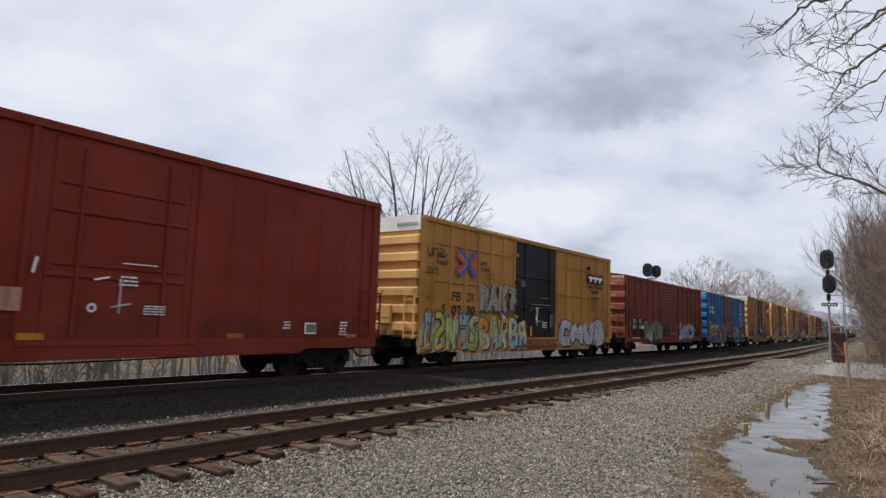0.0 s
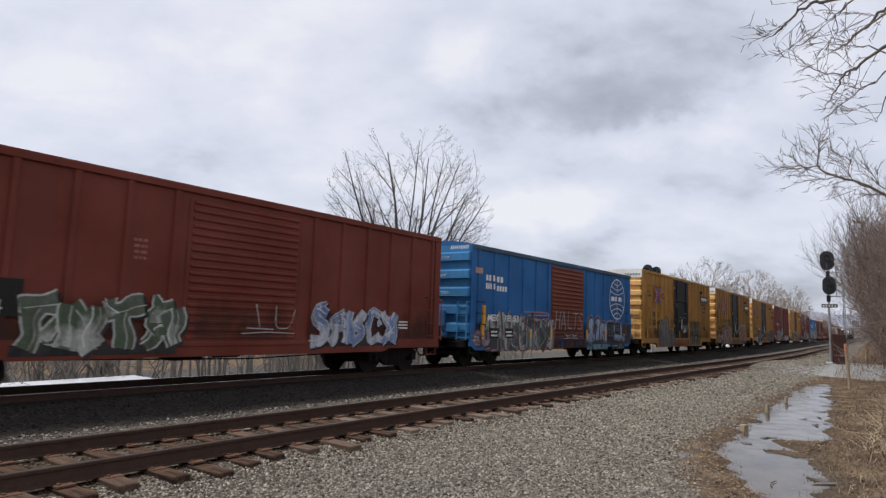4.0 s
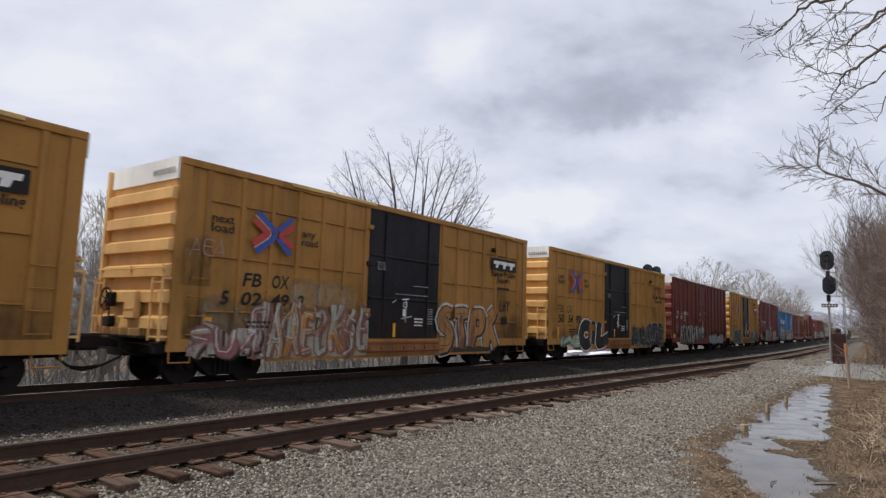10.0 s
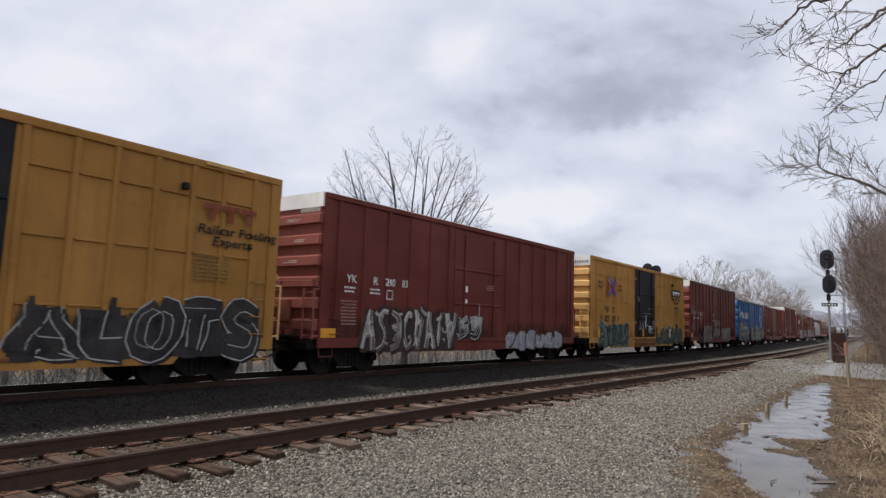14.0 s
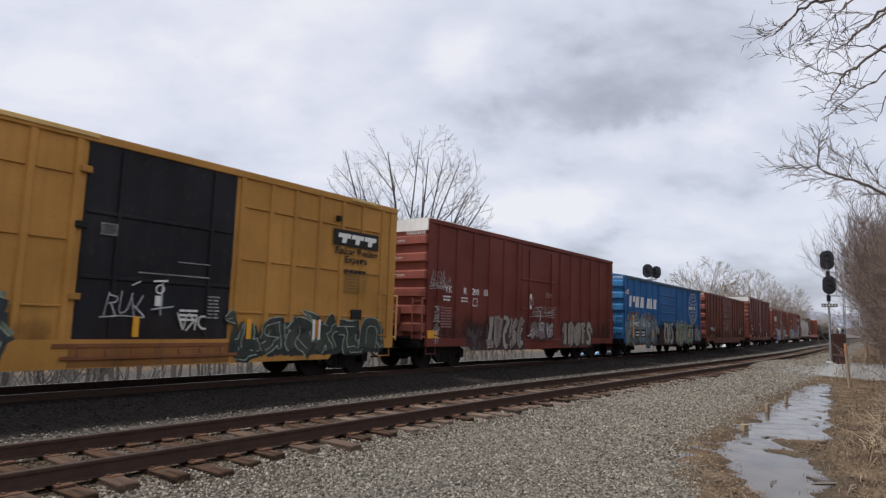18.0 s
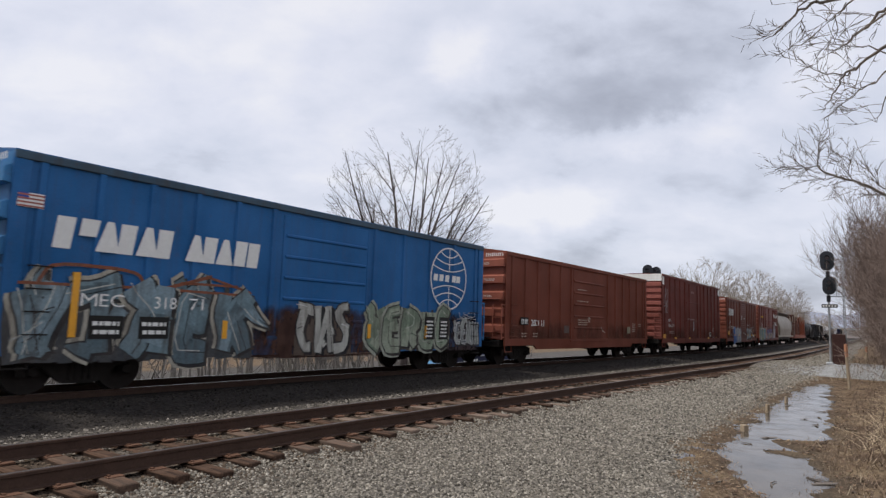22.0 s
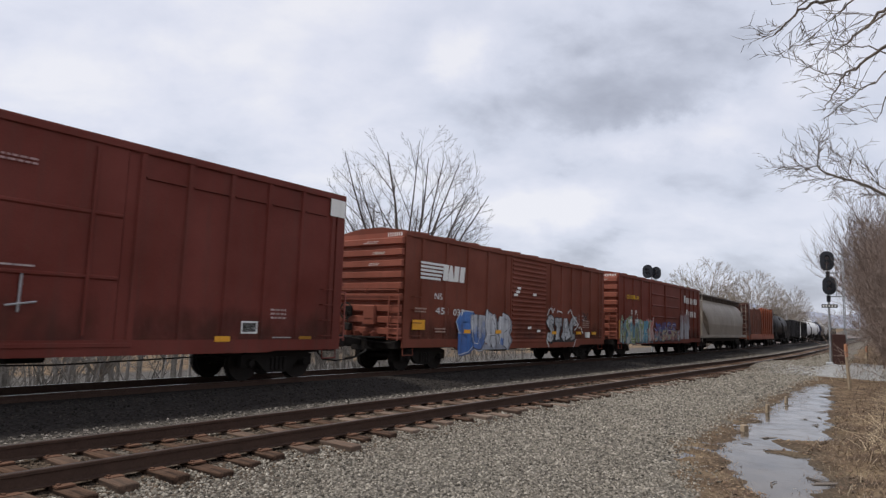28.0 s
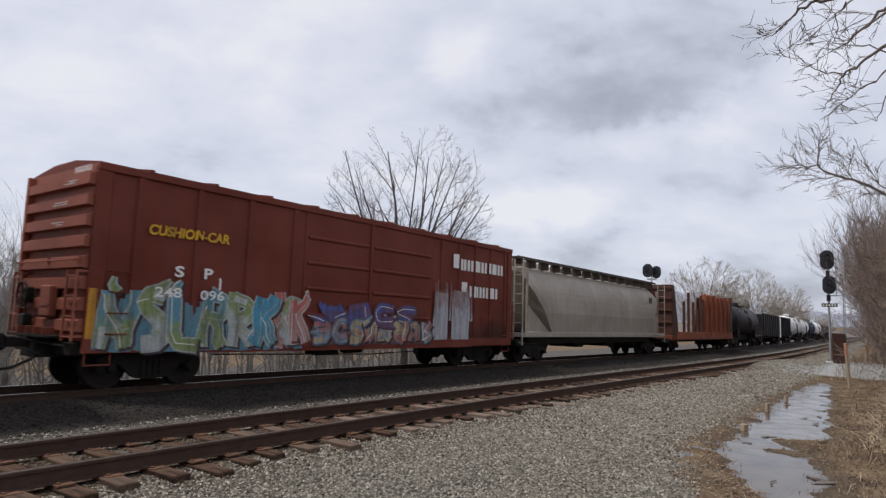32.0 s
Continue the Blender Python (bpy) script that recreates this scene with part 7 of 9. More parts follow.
graffiti(c9, 3.6, 6.35, 0.58, 2.0, [(0.36, 0.32, 0.26), (0.24, 0.19, 0.165), (0.30, 0.27, 0.23)], (0.04, 0.025, 0.025), 5, 183, (0.07, 0.035, 0.035), 0.40, (0.40, 0.37, 0.34), shards=0.8)
graffiti(c9, 9.8, 13.0, 0.62, 1.85, [(0.36, 0.32, 0.26), (0.30, 0.26, 0.22)], (0.04, 0.025, 0.025), 5, 184, (0.10, 0.05, 0.05), 0.44, (0.40, 0.37, 0.34), word="IDOTS", shards=0.3)
graffiti(c9, 6.9, 8.9, 0.98, 1.75, [(0.30, 0.27, 0.26), (0.20, 0.14, 0.14)], (0.06, 0.04, 0.04), 3, 185, (0.08, 0.04, 0.04), 0.36)
scribble(c9, 6.9, 9.0, 1.95, 2.3, (0.38, 0.34, 0.33), 191, 0.03, 5)
for k in range(5):
    scribble(c9, 0.36, 0.64, 0.80 + k * 0.27, 1.02 + k * 0.27, (0.42, 0.40, 0.39), 186 + k, 0.035, 3)
scribble(c9, 0.08, 0.85, 2.80, 3.30, (0.38, 0.33, 0.32), 193, 0.03, 8)
scribble(c9, 0.10, 0.95, 2.72, 2.90, (0.38, 0.33, 0.32), 194, 0.025, 6)
scribble(c9, 0.82, 1.22, 2.86, 3.12, (0.36, 0.31, 0.30), 195, 0.025, 5)
scribble(c9, 6.7, 7.1, 2.35, 2.7, (0.36, 0.31, 0.30), 196, 0.025, 4)
scribble(c9, 7.3, 9.2, 2.10, 2.35, (0.36, 0.31, 0.30), 197, 0.025, 12)

# blue car with the blue door
wedges(c10, 0.76, 2.74, 2.45, 0.62, "bhwbwb", M_DECAL_WHITE)
wedges(c10, 3.52, 2.74, 2.0, 0.60, "wbwbb", M_DECAL_WHITE)
flag = panel(c10, 0.10, 3.42, 0.44, 0.27, M_DECAL_WHITE, "flag_decal", "small striped flag decal")
for k in range(4):
    panel(c10, 0.10, 3.425 + k * 0.07, 0.44, 0.032, spray((0.42, 0.14, 0.12)), "flag_stripe").location.y -= 0.004
panel(c10, 0.10, 3.56, 0.18, 0.13, M_DECAL_BLUE, "flag_field").location.y -= 0.008
roundel(c10, 13.5, 3.08, 1.04, 1.06, M_DECAL_WHITE)
haze_coat(c10, 4.6, 10.0, 0.52, 2.15, (0.040, 0.020, 0.016), (0.075, 0.040, 0.030), 206, "dark rusty stain", 0.97, 0.35, "rust_stain")
scribble(c10, 0.3, 5.2, 2.10, 2.46, (0.22, 0.08, 0.045), 204, 0.07, 5)
graffiti(c10, 0.1, 5.4, 0.55, 2.42, [(0.15, 0.22, 0.25), (0.09, 0.13, 0.15), (0.20, 0.28, 0.32)], (0.025, 0.028, 0.03), 5, 201, (0.05, 0.055, 0.06), 0.44, (0.46, 0.47, 0.43), shade=(0.03, 0.03, 0.03), halo=(0.36, 0.34, 0.28), shards=0.9, rim=0.07)
graffiti(c10, 6.75, 8.7, 0.55, 2.1, [(0.42, 0.42, 0.38), (0.32, 0.32, 0.29)], INK, 3, 202, (0.10, 0.075, 0.06), 0.42)
graffiti(c10, 9.35, 13.6, 0.62, 2.2, [(0.24, 0.30, 0.22), (0.17, 0.22, 0.16), (0.30, 0.34, 0.26)], (0.04, 0.045, 0.04), 5, 203, (0.06, 0.055, 0.05), 0.42, (0.42, 0.44, 0.38), shade=(0.03, 0.03, 0.03), halo=(0.32, 0.34, 0.28), word="~ERU~", shards=0.5)
for body, x, w in (("MEC", 1.35, 0.85), ("318", 2.85, 0.50), ("71", 3.65, 0.36)):
    letter(c10, body, x, 1.66, 0.36, M_DECAL_WHITE, w, lift=0.080)
for x in (1.55, 2.55):
    panel(c10, x, 1.02, 0.66, 0.46, M_DECAL_BLACK, "notice")
    print_rows(c10, x + 0.05, 1.08, 0.54, 0.34, 2, M_DECAL_WHITE, 51)
panel(c10, 1.18, 1.05, 0.13, 1.25, M_DECAL_YELLOW, "reflector")
for x in (4.55, 9.45, 12.2):
    panel(c10, x, 1.02, 0.13, 0.42, M_DECAL_YELLOW, "reflector")
for x in (12.2, 13.0):
    panel(c10, x, 0.98, 0.52, 0.75, M_DECAL_BLACK, "notice")
    print_rows(c10, x + 0.05, 1.04, 0.4, 0.6, 5, M_DECAL_WHITE, 52)
haze_coat(c10, 13.2, 15.68, 0.6, 2.2, (0.040, 0.024, 0.022), (0.055, 0.045, 0.05), 210, "dark rusty stain", 0.95, 0.4, "rust_stain")
graffiti(c10, 13.95, 15.4, 0.75, 1.75, [(0.30, 0.33, 0.30), (0.12, 0.14, 0.15)], (0.42, 0.43, 0.42), 4, 205, None, 0.30)
scribble(c10, 14.1, 15.2, 1.75, 1.95, (0.45, 0.47, 0.48), 207, 0.025, 6)

# brown car
panel(c11, 1.15, 1.56, 0.66, 0.32, M_DECAL_BLACK, "number_field")
letter(c11, "SNC", 1.2, 1.61, 0.29, M_DECAL_WHITE, 0.54, lift=0.075)
letter(c11, "203", 2.12, 1.54, 0.36, M_DECAL_WHITE, 0.60, fat=0.008)
letter(c11, "11", 3.02, 1.54, 0.36, M_DECAL_WHITE, 0.24, fat=0.008)
for x in (1.25, 2.2):
    print_rows(c11, x, 1.05, 0.42, 0.22, 2, spray((0.40, 0.28, 0.22)), 61)
for z, w in ((3.30, 1.1), (2.75, 1.3)):
    print_rows(c11, 6.4, z, w, 0.07, 1, spray((0.50, 0.42, 0.34)), 62, 0.012)
print_rows(c11, 6.5, 1.62, 1.1, 0.32, 3, spray((0.45, 0.34, 0.26)), 63)
panel(c11, 12.85, 1.28, 0.42, 0.36, spray((0.28, 0.26, 0.18)), "notice")
panel(c11, 12.92, 1.34, 0.28, 0.24, M_DECAL_BLACK, "notice_field")
print_rows(c11, 13.7, 1.35, 0.5, 0.52, 5, spray((0.48, 0.38, 0.32)), 64)
print_rows(c11, 14.7, 1.65, 0.35, 0.2, 2, spray((0.48, 0.38, 0.32)), 65)
sh = Shape()
stroke(sh, c11, arc(7.75, 1.92, 0.10, 0.10, 0, 360, 14), 0.06, 0.008, 0, 1)
stroke(sh, c11, [(9.2, 1.60), (9.35, 1.40), (9.7, 1.30)], 0.04, 0.008, 0, 1)
part("chalk_mark", sh, spray((0.5, 0.42, 0.36)), c11)
panel(c11, 5.2, 1.25, 0.5, 0.34, spray((0.12, 0.09, 0.08)), "patch")

# tall maroon car
letter(c12, "NS", 1.30, 2.05, 0.30, M_DECAL_WHITE, 0.40)
letter(c12, "453", 1.30, 1.74, 0.28, M_DECAL_WHITE, 0.62)
letter(c12, "667", 2.12, 1.72, 0.28, M_DECAL_WHITE, 0.52)
print_rows(c12, 1.35, 1.30, 1.1, 0.2, 2, spray((0.42, 0.30, 0.28)), 71)
panel(c12, 0.10, 1.0, 0.55, 0.26, M_DECAL_YELLOW, "reflector")
for x in (2.6, 6.0, 11.4, 14.0):
    panel(c12, x, 0.95, 0.42, 0.13, M_DECAL_YELLOW, "reflector")
panel(c12, 0.0, 4.42, 0.34, 0.62, M_WHITE, "corner_panel", "white painted corner panel")
panel(c12, 14.85, 4.44, 0.56, 0.58, M_WHITE, "corner_panel", "white painted corner panel")
scribble(c12, 0.3, 1.0, 3.1, 4.2, (0.34, 0.30, 0.30), 211, 0.06, 5)
scribble(c12, 0.45, 0.9, 2.7, 3.4, (0.34, 0.30, 0.30), 212, 0.05, 3)
panel(c12, 12.15, 1.14, 0.48, 0.30, M_DECAL_WHITE, "notice")
panel(c12, 12.19, 1.18, 0.40, 0.22, M_DECAL_BLACK, "notice_field")
print_rows(c12, 13.0, 1.5, 0.5, 0.3, 3, spray((0.45, 0.34, 0.32)), 72)
print_rows(c12, 5.6, 2.32, 1.9, 0.07, 1, spray((0.5, 0.42, 0.4)), 73, 0.012)
print_rows(c12, 6.6, 4.2, 0.8, 0.16, 2, spray((0.4, 0.26, 0.25)), 74)
print_rows(c12, 13.1, 1.02, 0.6, 0.06, 1, M_DECAL_WHITE, 75)

# brown-red car with the ribbed door
sh = Shape()
for k in range(5):
    z = 3.02 + k * 0.125
    stroke(sh, c13, [(0.75, z), (1.85 + 0.06 * k, z)], 0.075, 0.008, 0, 1)
part("emblem_stripe", sh, M_DECAL_WHITE, c13)
wedges(c13, 1.95, 3.00, 1.42, 0.56, "bwbb", M_DECAL_WHITE)
letter(c13, "NS", 1.62, 2.34, 0.30, M_DECAL_WHITE, 0.42)
letter(c13, "451", 1.60, 1.84, 0.32, M_DECAL_WHITE, 0.72, lift=0.07)
letter(c13, "037", 2.62, 1.82, 0.32, M_DECAL_WHITE, 0.66, lift=0.07)
graffiti(c13, 3.75, 6.5, 0.60, 2.05, [(0.42, 0.44, 0.47), (0.09, 0.17, 0.40), (0.50, 0.51, 0.53)], (0.06, 0.06, 0.07), 4, 221, None, 0.46, word="UAR", shards=0.3, shade=(0.30, 0.32, 0.36))
graffiti(c13, 2.85, 4.0, 0.60, 2.05, [(0.055, 0.14, 0.38), (0.08, 0.18, 0.44)], (0.42, 0.46, 0.54), 1, 229, None, 0.40, word="S", shards=0.0, shade=(0.04, 0.08, 0.20))
graffiti(c13, 9.5, 12.5, 0.85, 2.10, [(0.30, 0.31, 0.32), (0.44, 0.46, 0.48)], INK, 4, 225, None, 0.44, word="STAC", shards=0.4)
for k, pts in enumerate(([(9.55, 2.02), (9.72, 2.26), (9.92, 2.36), (10.02, 2.20), (10.10, 2.14), (10.26, 2.36)], [(10.50, 2.16), (10.56, 2.24), (10.95, 2.20), (10.98, 2.12)], [(11.56, 2.14), (11.84, 2.34), (12.10, 2.05), (12.45, 1.86), (12.70, 1.66), (12.50, 1.50), (12.30, 1.40)], [(12.25, 1.62), (12.62, 1.66)], [(9.50, 0.96), (9.75, 0.62)], [(12.45, 0.98), (12.20, 0.62)], [(12.75, 1.50), (12.95, 1.56), (13.05, 1.42), (13.2, 1.25)])):
    sh = Shape()
    stroke(sh, c13, pts, 0.055, 0.012, 0, 1)
    part("graffiti", sh, [spray((0.62, 0.62, 0.60))], c13, "thin white sprayed line")
scribble(c13, 13.05, 13.75, 1.80, 2.20, INK, 226, 0.05, 5)
scribble(c13, 13.10, 13.60, 1.86, 2.10, WHITE, 227, 0.02, 4)
scribble(c13, 12.45, 12.85, 1.75, 2.15, (0.34, 0.26, 0.24), 228, 0.025, 5)
panel(c13, 0.42, 1.30, 0.62, 0.32, M_DECAL_YELLOW, "reflector")
for x in (3.3, 5.4, 10.0, 12.6, 14.3):
    panel(c13, x, 1.20, 0.40, 0.13, M_DECAL_YELLOW, "reflector")
for x, z in ((6.75, 2.72), (7.0, 3.0), (8.3, 2.8), (7.9, 1.4), (8.7, 1.28), (6.9, 2.85)):
    panel(c13, x, z, 0.28, 0.10, M_DECAL_WHITE, "sticker")
panel(c13, 13.6, 1.05, 0.36, 0.26, M_DECAL_WHITE, "notice")
panel(c13, 13.64, 1.09, 0.28, 0.18, M_DECAL_BLACK, "notice_field")
print_rows(c13, 0.5, 1.85, 0.6, 0.2, 2, spray((0.38, 0.25, 0.2)), 81)
print_rows(c13, 1.6, 1.2, 0.6, 0.2, 2, spray((0.38, 0.25, 0.2)), 82)
print_rows(c13, 13.2, 1.5, 0.7, 0.4, 4, spray((0.38, 0.25, 0.2)), 83)

# double-door car
letter(c14, "CUSHION-CAR", 1.12, 3.22, 0.30, spray((0.62, 0.36, 0.03)), 1.98, fat=0.010, shear=0.12, lift=0.075)
letter(c14, "S", 1.78, 2.36, 0.33, M_DECAL_WHITE, 0.22, fat=0.010, lift=0.075)
letter(c14, "P", 2.50, 2.36, 0.33, M_DECAL_WHITE, 0.22, fat=0.010, lift=0.075)
letter(c14, "248", 1.36, 1.90, 0.30, M_DECAL_WHITE, 0.62, fat=0.004, lift=0.075)
letter(c14, "096", 2.44, 1.88, 0.30, M_DECAL_WHITE, 0.62, fat=0.004, lift=0.075)
blocks(c14, 12.25, 3.46, 0.42, 0.50, 1, M_DECAL_WHITE, slant=0.0, gap=0.2)
blocks(c14, 12.72, 3.42, 3.0, 0.40, 13, M_DECAL_WHITE, slant=0.0, gap=0.38)
blocks(c14, 12.85, 2.52, 0.42, 0.48, 1, M_DECAL_WHITE, slant=0.0, gap=0.2)
blocks(c14, 13.35, 2.48, 2.0, 0.40, 9, M_DECAL_WHITE, slant=0.0, gap=0.38)
graffiti(c14, 0.25, 5.4, 0.72, 2.2, [(0.10, 0.26, 0.34), (0.22, 0.28, 0.12), (0.40, 0.43, 0.42), (0.08, 0.30, 0.44)], (0.34, 0.38, 0.36), 7, 231, (0.10, 0.22, 0.28), 0.36, shade=(0.05, 0.04, 0.05), shards=0.9, word="~SL~RK~")
graffiti(c14, 4.3, 5.7, 0.80, 2.35, [(0.42, 0.13, 0.11), (0.40, 0.22, 0.20)], (0.44, 0.40, 0.38), 2, 236, None, 0.30, shade=(0.16, 0.03, 0.03))
graffiti(c14, 5.85, 11.1, 0.82, 1.62, [(0.36, 0.15, 0.13), (0.20, 0.28, 0.34), (0.42, 0.34, 0.22)], (0.10, 0.12, 0.16), 8, 232, (0.14, 0.08, 0.09), 0.34, shade=(0.05, 0.03, 0.03))
graffiti(c14, 6.0, 10.2, 1.35, 2.05, [(0.07, 0.10, 0.30), (0.14, 0.08, 0.16)], (0.12, 0.06, 0.10), 4, 235, None, 0.40, shade=(0.09, 0.03, 0.04))
sh = Shape()
rnd = random.Random(233)
for x, w, top in ((11.55, 0.85, 2.55), (12.75, 1.05, 2.65)):
    stroke(sh, c14, [(x, 0.95), (x, 1.5), (x + 0.05, top)], [w, w * 1.02, w * 0.9], 0.006, 0, 8)
for k in range(16):
    x = 11.2 + k * 0.15
    stroke(sh, c14, [(x, 1.6), (x + rnd.uniform(-0.05, 0.05), 2.5 + rnd.uniform(0, 0.6))], [0.10, 0.03], 0.007 + 0.0004 * k, 0, 2)
part("graffiti", sh, [sprayed_blend((0.40, 0.40, 0.43), (0.28, 0.20, 0.20), 1.4, 3.2)], c14, "whitish painted-over smear")
panel(c14, 0.02, 1.0, 0.16, 1.0, spray((0.5, 0.24, 0.03)), "reflector")
panel(c14, 2.95, 2.05, 0.05, 0.35, M_DECAL_WHITE, "stencil_frame")

# road soot and rust along the sides' lower edges
SOOT, RUST_DUST = (0.035, 0.029, 0.026), (0.085, 0.045, 0.030)
for k, (car, cover, up) in enumerate(((c0, 0.28, 2.2), (c1, 0.40, 1.9), (c2, 0.55, 2.6), (c3, 0.50, 2.1), (c4, 0.45, 2.3), (c5, 0.55, 2.8), (c6, 0.40, 1.9), (c7, 0.50, 2.2), (c8, 0.35, 1.8), (c9, 0.55, 2.6), (c10, 0.60, 2.3), (c11, 0.42, 2.4), (c12, 0.40, 2.4), (c13, 0.42, 2.4), (c14, 0.55, 2.4))):
    posts, d0, d1, length = SIDES[car.name]
    for x0, x1 in ((0.03, d0 - 0.05), (d1 + 0.05, length - 0.03)):
        haze_coat(car, x0, x1, 1.0, up, SOOT, RUST_DUST, 300 + k, "dark grime along the lower side", cover, 0.95, "grime")
    haze_coat(car, d0, d1, 1.0, up + 0.3, SOOT, RUST_DUST, 330 + k, "dark grime on the door", cover * 0.8, 0.95, "grime")

# number bars on the ends' top panels
for car, z, w in ((c1, 4.70, 0.9), (c4, 4.70, 0.9), (c5, 4.70, 0.9), (c6, 4.70, 0.9), (c8, 4.70, 0.9), (c7, 4.50, 0.8), (c9, 4.50, 0.8), (c2, 4.28, 0.8), (c3, 4.30, 0.8), (c10, 4.28, 0.8), (c11, 4.28, 0.8), (c13, 4.3, 0.6), (c14, 4.36, 0.7)):
    half = SIDES[car.name][3] / 2
    sh = Shape()
    tall = car in (c1, c4, c5, c6, c8)
    y = -1.45
    while y < -1.45 + w:
        sh.box(-half - 0.1, -half - 0.092, y, y + 0.035, z, z + 0.13)
        y += 0.095
    tagged(part("end_number", sh, M_DECAL_BLACK if tall else M_DECAL_WHITE, car), kind="stuff")
# small print on the pressed ribs of the front ends
for car, ribs, top in ((c2, 5, 4.33), (c7, 6, 4.62), (c9, 6, 4.62), (c11, 5, 4.35), (c13, 9, 4.35), (c14, 8, 4.42), (c3, 5, 4.36), (c10, 5, 4.34)):
    half = SIDES[car.name][3] / 2
    rnd = random.Random(int(half * 1000) + ribs)
    sh = Shape()
    for i in range(ribs - 3, ribs):
        zc = 1.05 + (i + 0.5) * (top - 1.05) / ribs
        y0 = rnd.uniform(-1.1, -0.4)
        for row in range(2):
            y = y0 + rnd.uniform(-0.05, 0.05)
            end = y + rnd.uniform(0.3, 0.6)
            while y < end:
                w = rnd.uniform(0.04, 0.10)
                sh.box(-half - RIB - 0.006, -half - RIB + 0.002, y, y + w, zc - 0.02 - row * 0.05, zc + 0.005 - row * 0.05)
                y += w + 0.025
    tagged(part("end_print", sh, spray((0.60, 0.56, 0.52)), car), kind="stuff")
# ---- bare trees and brush ----
def bark(name, col):
    m, n, l, b = material(name, 0.9)
    pos = scaled_coords(n, l, "Object", (1, 1, 0.25))
    a = noise_node(n, l, pos, 7.0, 6)
    info = n.new("ShaderNodeObjectInfo")
    c = mix_node(n, l, ramp_node(n, l, a, ((0.3, (0, 0, 0)), (0.7, (1, 1, 1)))), tuple(x * 0.6 for x in col), tuple(x * 1.3 for x in col))
    c = mix_node(n, l, info.outputs["Random"], c, mix_node(n, l, 0.5, c, tuple(x * 0.55 for x in col)))
    l.new(c, b.inputs["Base Color"])
    bump_node(n, l, b, a, 0.5, 0.03)
    return m


M_BARK = bark("grey_brown_bark", (0.17, 0.14, 0.115))
M_BARK_PALE = bark("pale_grey_bark", (0.30, 0.275, 0.25))
M_BARK_TAN = bark("tan_bark", (0.34, 0.285, 0.23))
M_BARK_DARK = bark("dark_bark", (0.075, 0.058, 0.052))
M_BRUSH_GREY = bark("grey_brush", (0.27, 0.245, 0.22))
M_TWIG = bark("twig_bark", (0.105, 0.082, 0.068))
M_BRUSH = bark("brown_brush", (0.20, 0.145, 0.118))


def limb(sh, rnd, start, way, length, radius, level, depth, up=0.25, spread=0.55, kids=(3, 5), sides=(6, 5, 4, 3, 3, 3), wander=0.16, seg=4, thin=0.006):
    """A limb with its own limbs, thinner level by level."""
    pts, rad, p, d = [Vector(start)], [radius], Vector(start), Vector(way).normalized()
    steps = max(2, seg if level < 2 else seg - 1) if level < depth else 1
    for i in range(steps):
        d = (d + Vector((rnd.gauss(0, wander), rnd.gauss(0, wander), rnd.gauss(0, wander) + up * 0.25))).normalized()
        p = p + d * (length / steps)
        pts.append(p.copy())
        rad.append(radius * (1 - 0.72 * (i + 1) / steps))
    sh.tube(pts, rad, sides[min(level, len(sides) - 1)], caps=False)
    if level >= depth:
        return
    for _ in range(rnd.randint(*kids)):
        k = rnd.uniform(0.28, 1.0)
        i = min(int(k * steps), steps - 1)
        q = pts[i].lerp(pts[i + 1], k * steps - i)
        side = Vector((rnd.gauss(0, 1), rnd.gauss(0, 1), rnd.gauss(0, 0.6))).normalized()
        axis = (pts[i + 1] - pts[i]).normalized()
        w = axis * (1 - spread * 0.6) + side * spread + Vector((0, 0, up))
        limb(sh, rnd, q, w, length * rnd.uniform(0.42, 0.68), max(radius * (1 - 0.7 * k) * rnd.uniform(0.5, 0.75), thin), level + 1, depth, up, spread, kids, sides, wander, seg, thin)


def tree_meshes(seed, height, trunk_h, radius, mains, depth, spread, up, kids, lean=0.0, main_angle=0.5, mats=None, wander=0.14, thin=0.006, fan=1.0):
    rnd = random.Random(seed)
    mats = mats or (M_BARK, M_TWIG)
    trunk, crown = Shape(), Shape()
    pts, rad, p = [], [], Vector((0, 0, -0.4))
    for i in range(6):
        pts.append(p.copy())
        rad.append(radius * (1.25 if i == 0 else 1 - 0.09 * i))
        p = p + Vector((rnd.gauss(0, 0.05) + lean * 0.2, rnd.gauss(0, 0.05), (trunk_h + 0.4) / 5))
    trunk.tube(pts, rad, 8)
    for i in range(mains):
        a = 2 * math.pi * (i + rnd.uniform(-0.3, 0.3)) / mains
        ang = main_angle * rnd.uniform(0.3, 1.15) if i else 0.08
        if fan != 1.0 and i:
            ang = main_angle * (0.25 + 0.85 * ((i * 0.618) % 1.0))
        w = Vector((math.cos(a) * math.sin(ang), math.sin(a) * math.sin(ang), math.cos(ang)))
        k = 0 if i == 0 else rnd.choice((0, 0, 0, 1, 1))
        base = pts[-1 - k]
        limb(crown, rnd, base, w, (height - trunk_h) * rnd.uniform(0.62, 0.78) * (1 - 0.22 * ang if fan != 1.0 else 1), radius * (0.62 if i else 0.7) * (fan if i else 1), 0, depth, up, spread, kids, wander=wander, seg=5, thin=thin)
    return trunk.mesh("trunk", [mats[0]]), crown.mesh("crown", [mats[1]])


def plant(meshes, m, label, category="tree", name="bare_tree", group=""):
    tree = thing(name, label, category, m, group)
    part("trunk", meshes[0], M_BARK, tree)
    part("crown", meshes[1], M_TWIG, tree)
    return tree


def stand(x, y, z, turn, size):
    return Matrix.Translation((x, y, z)) @ Matrix.Rotation(turn, 4, "Z") @ Matrix.Scale(size, 4)


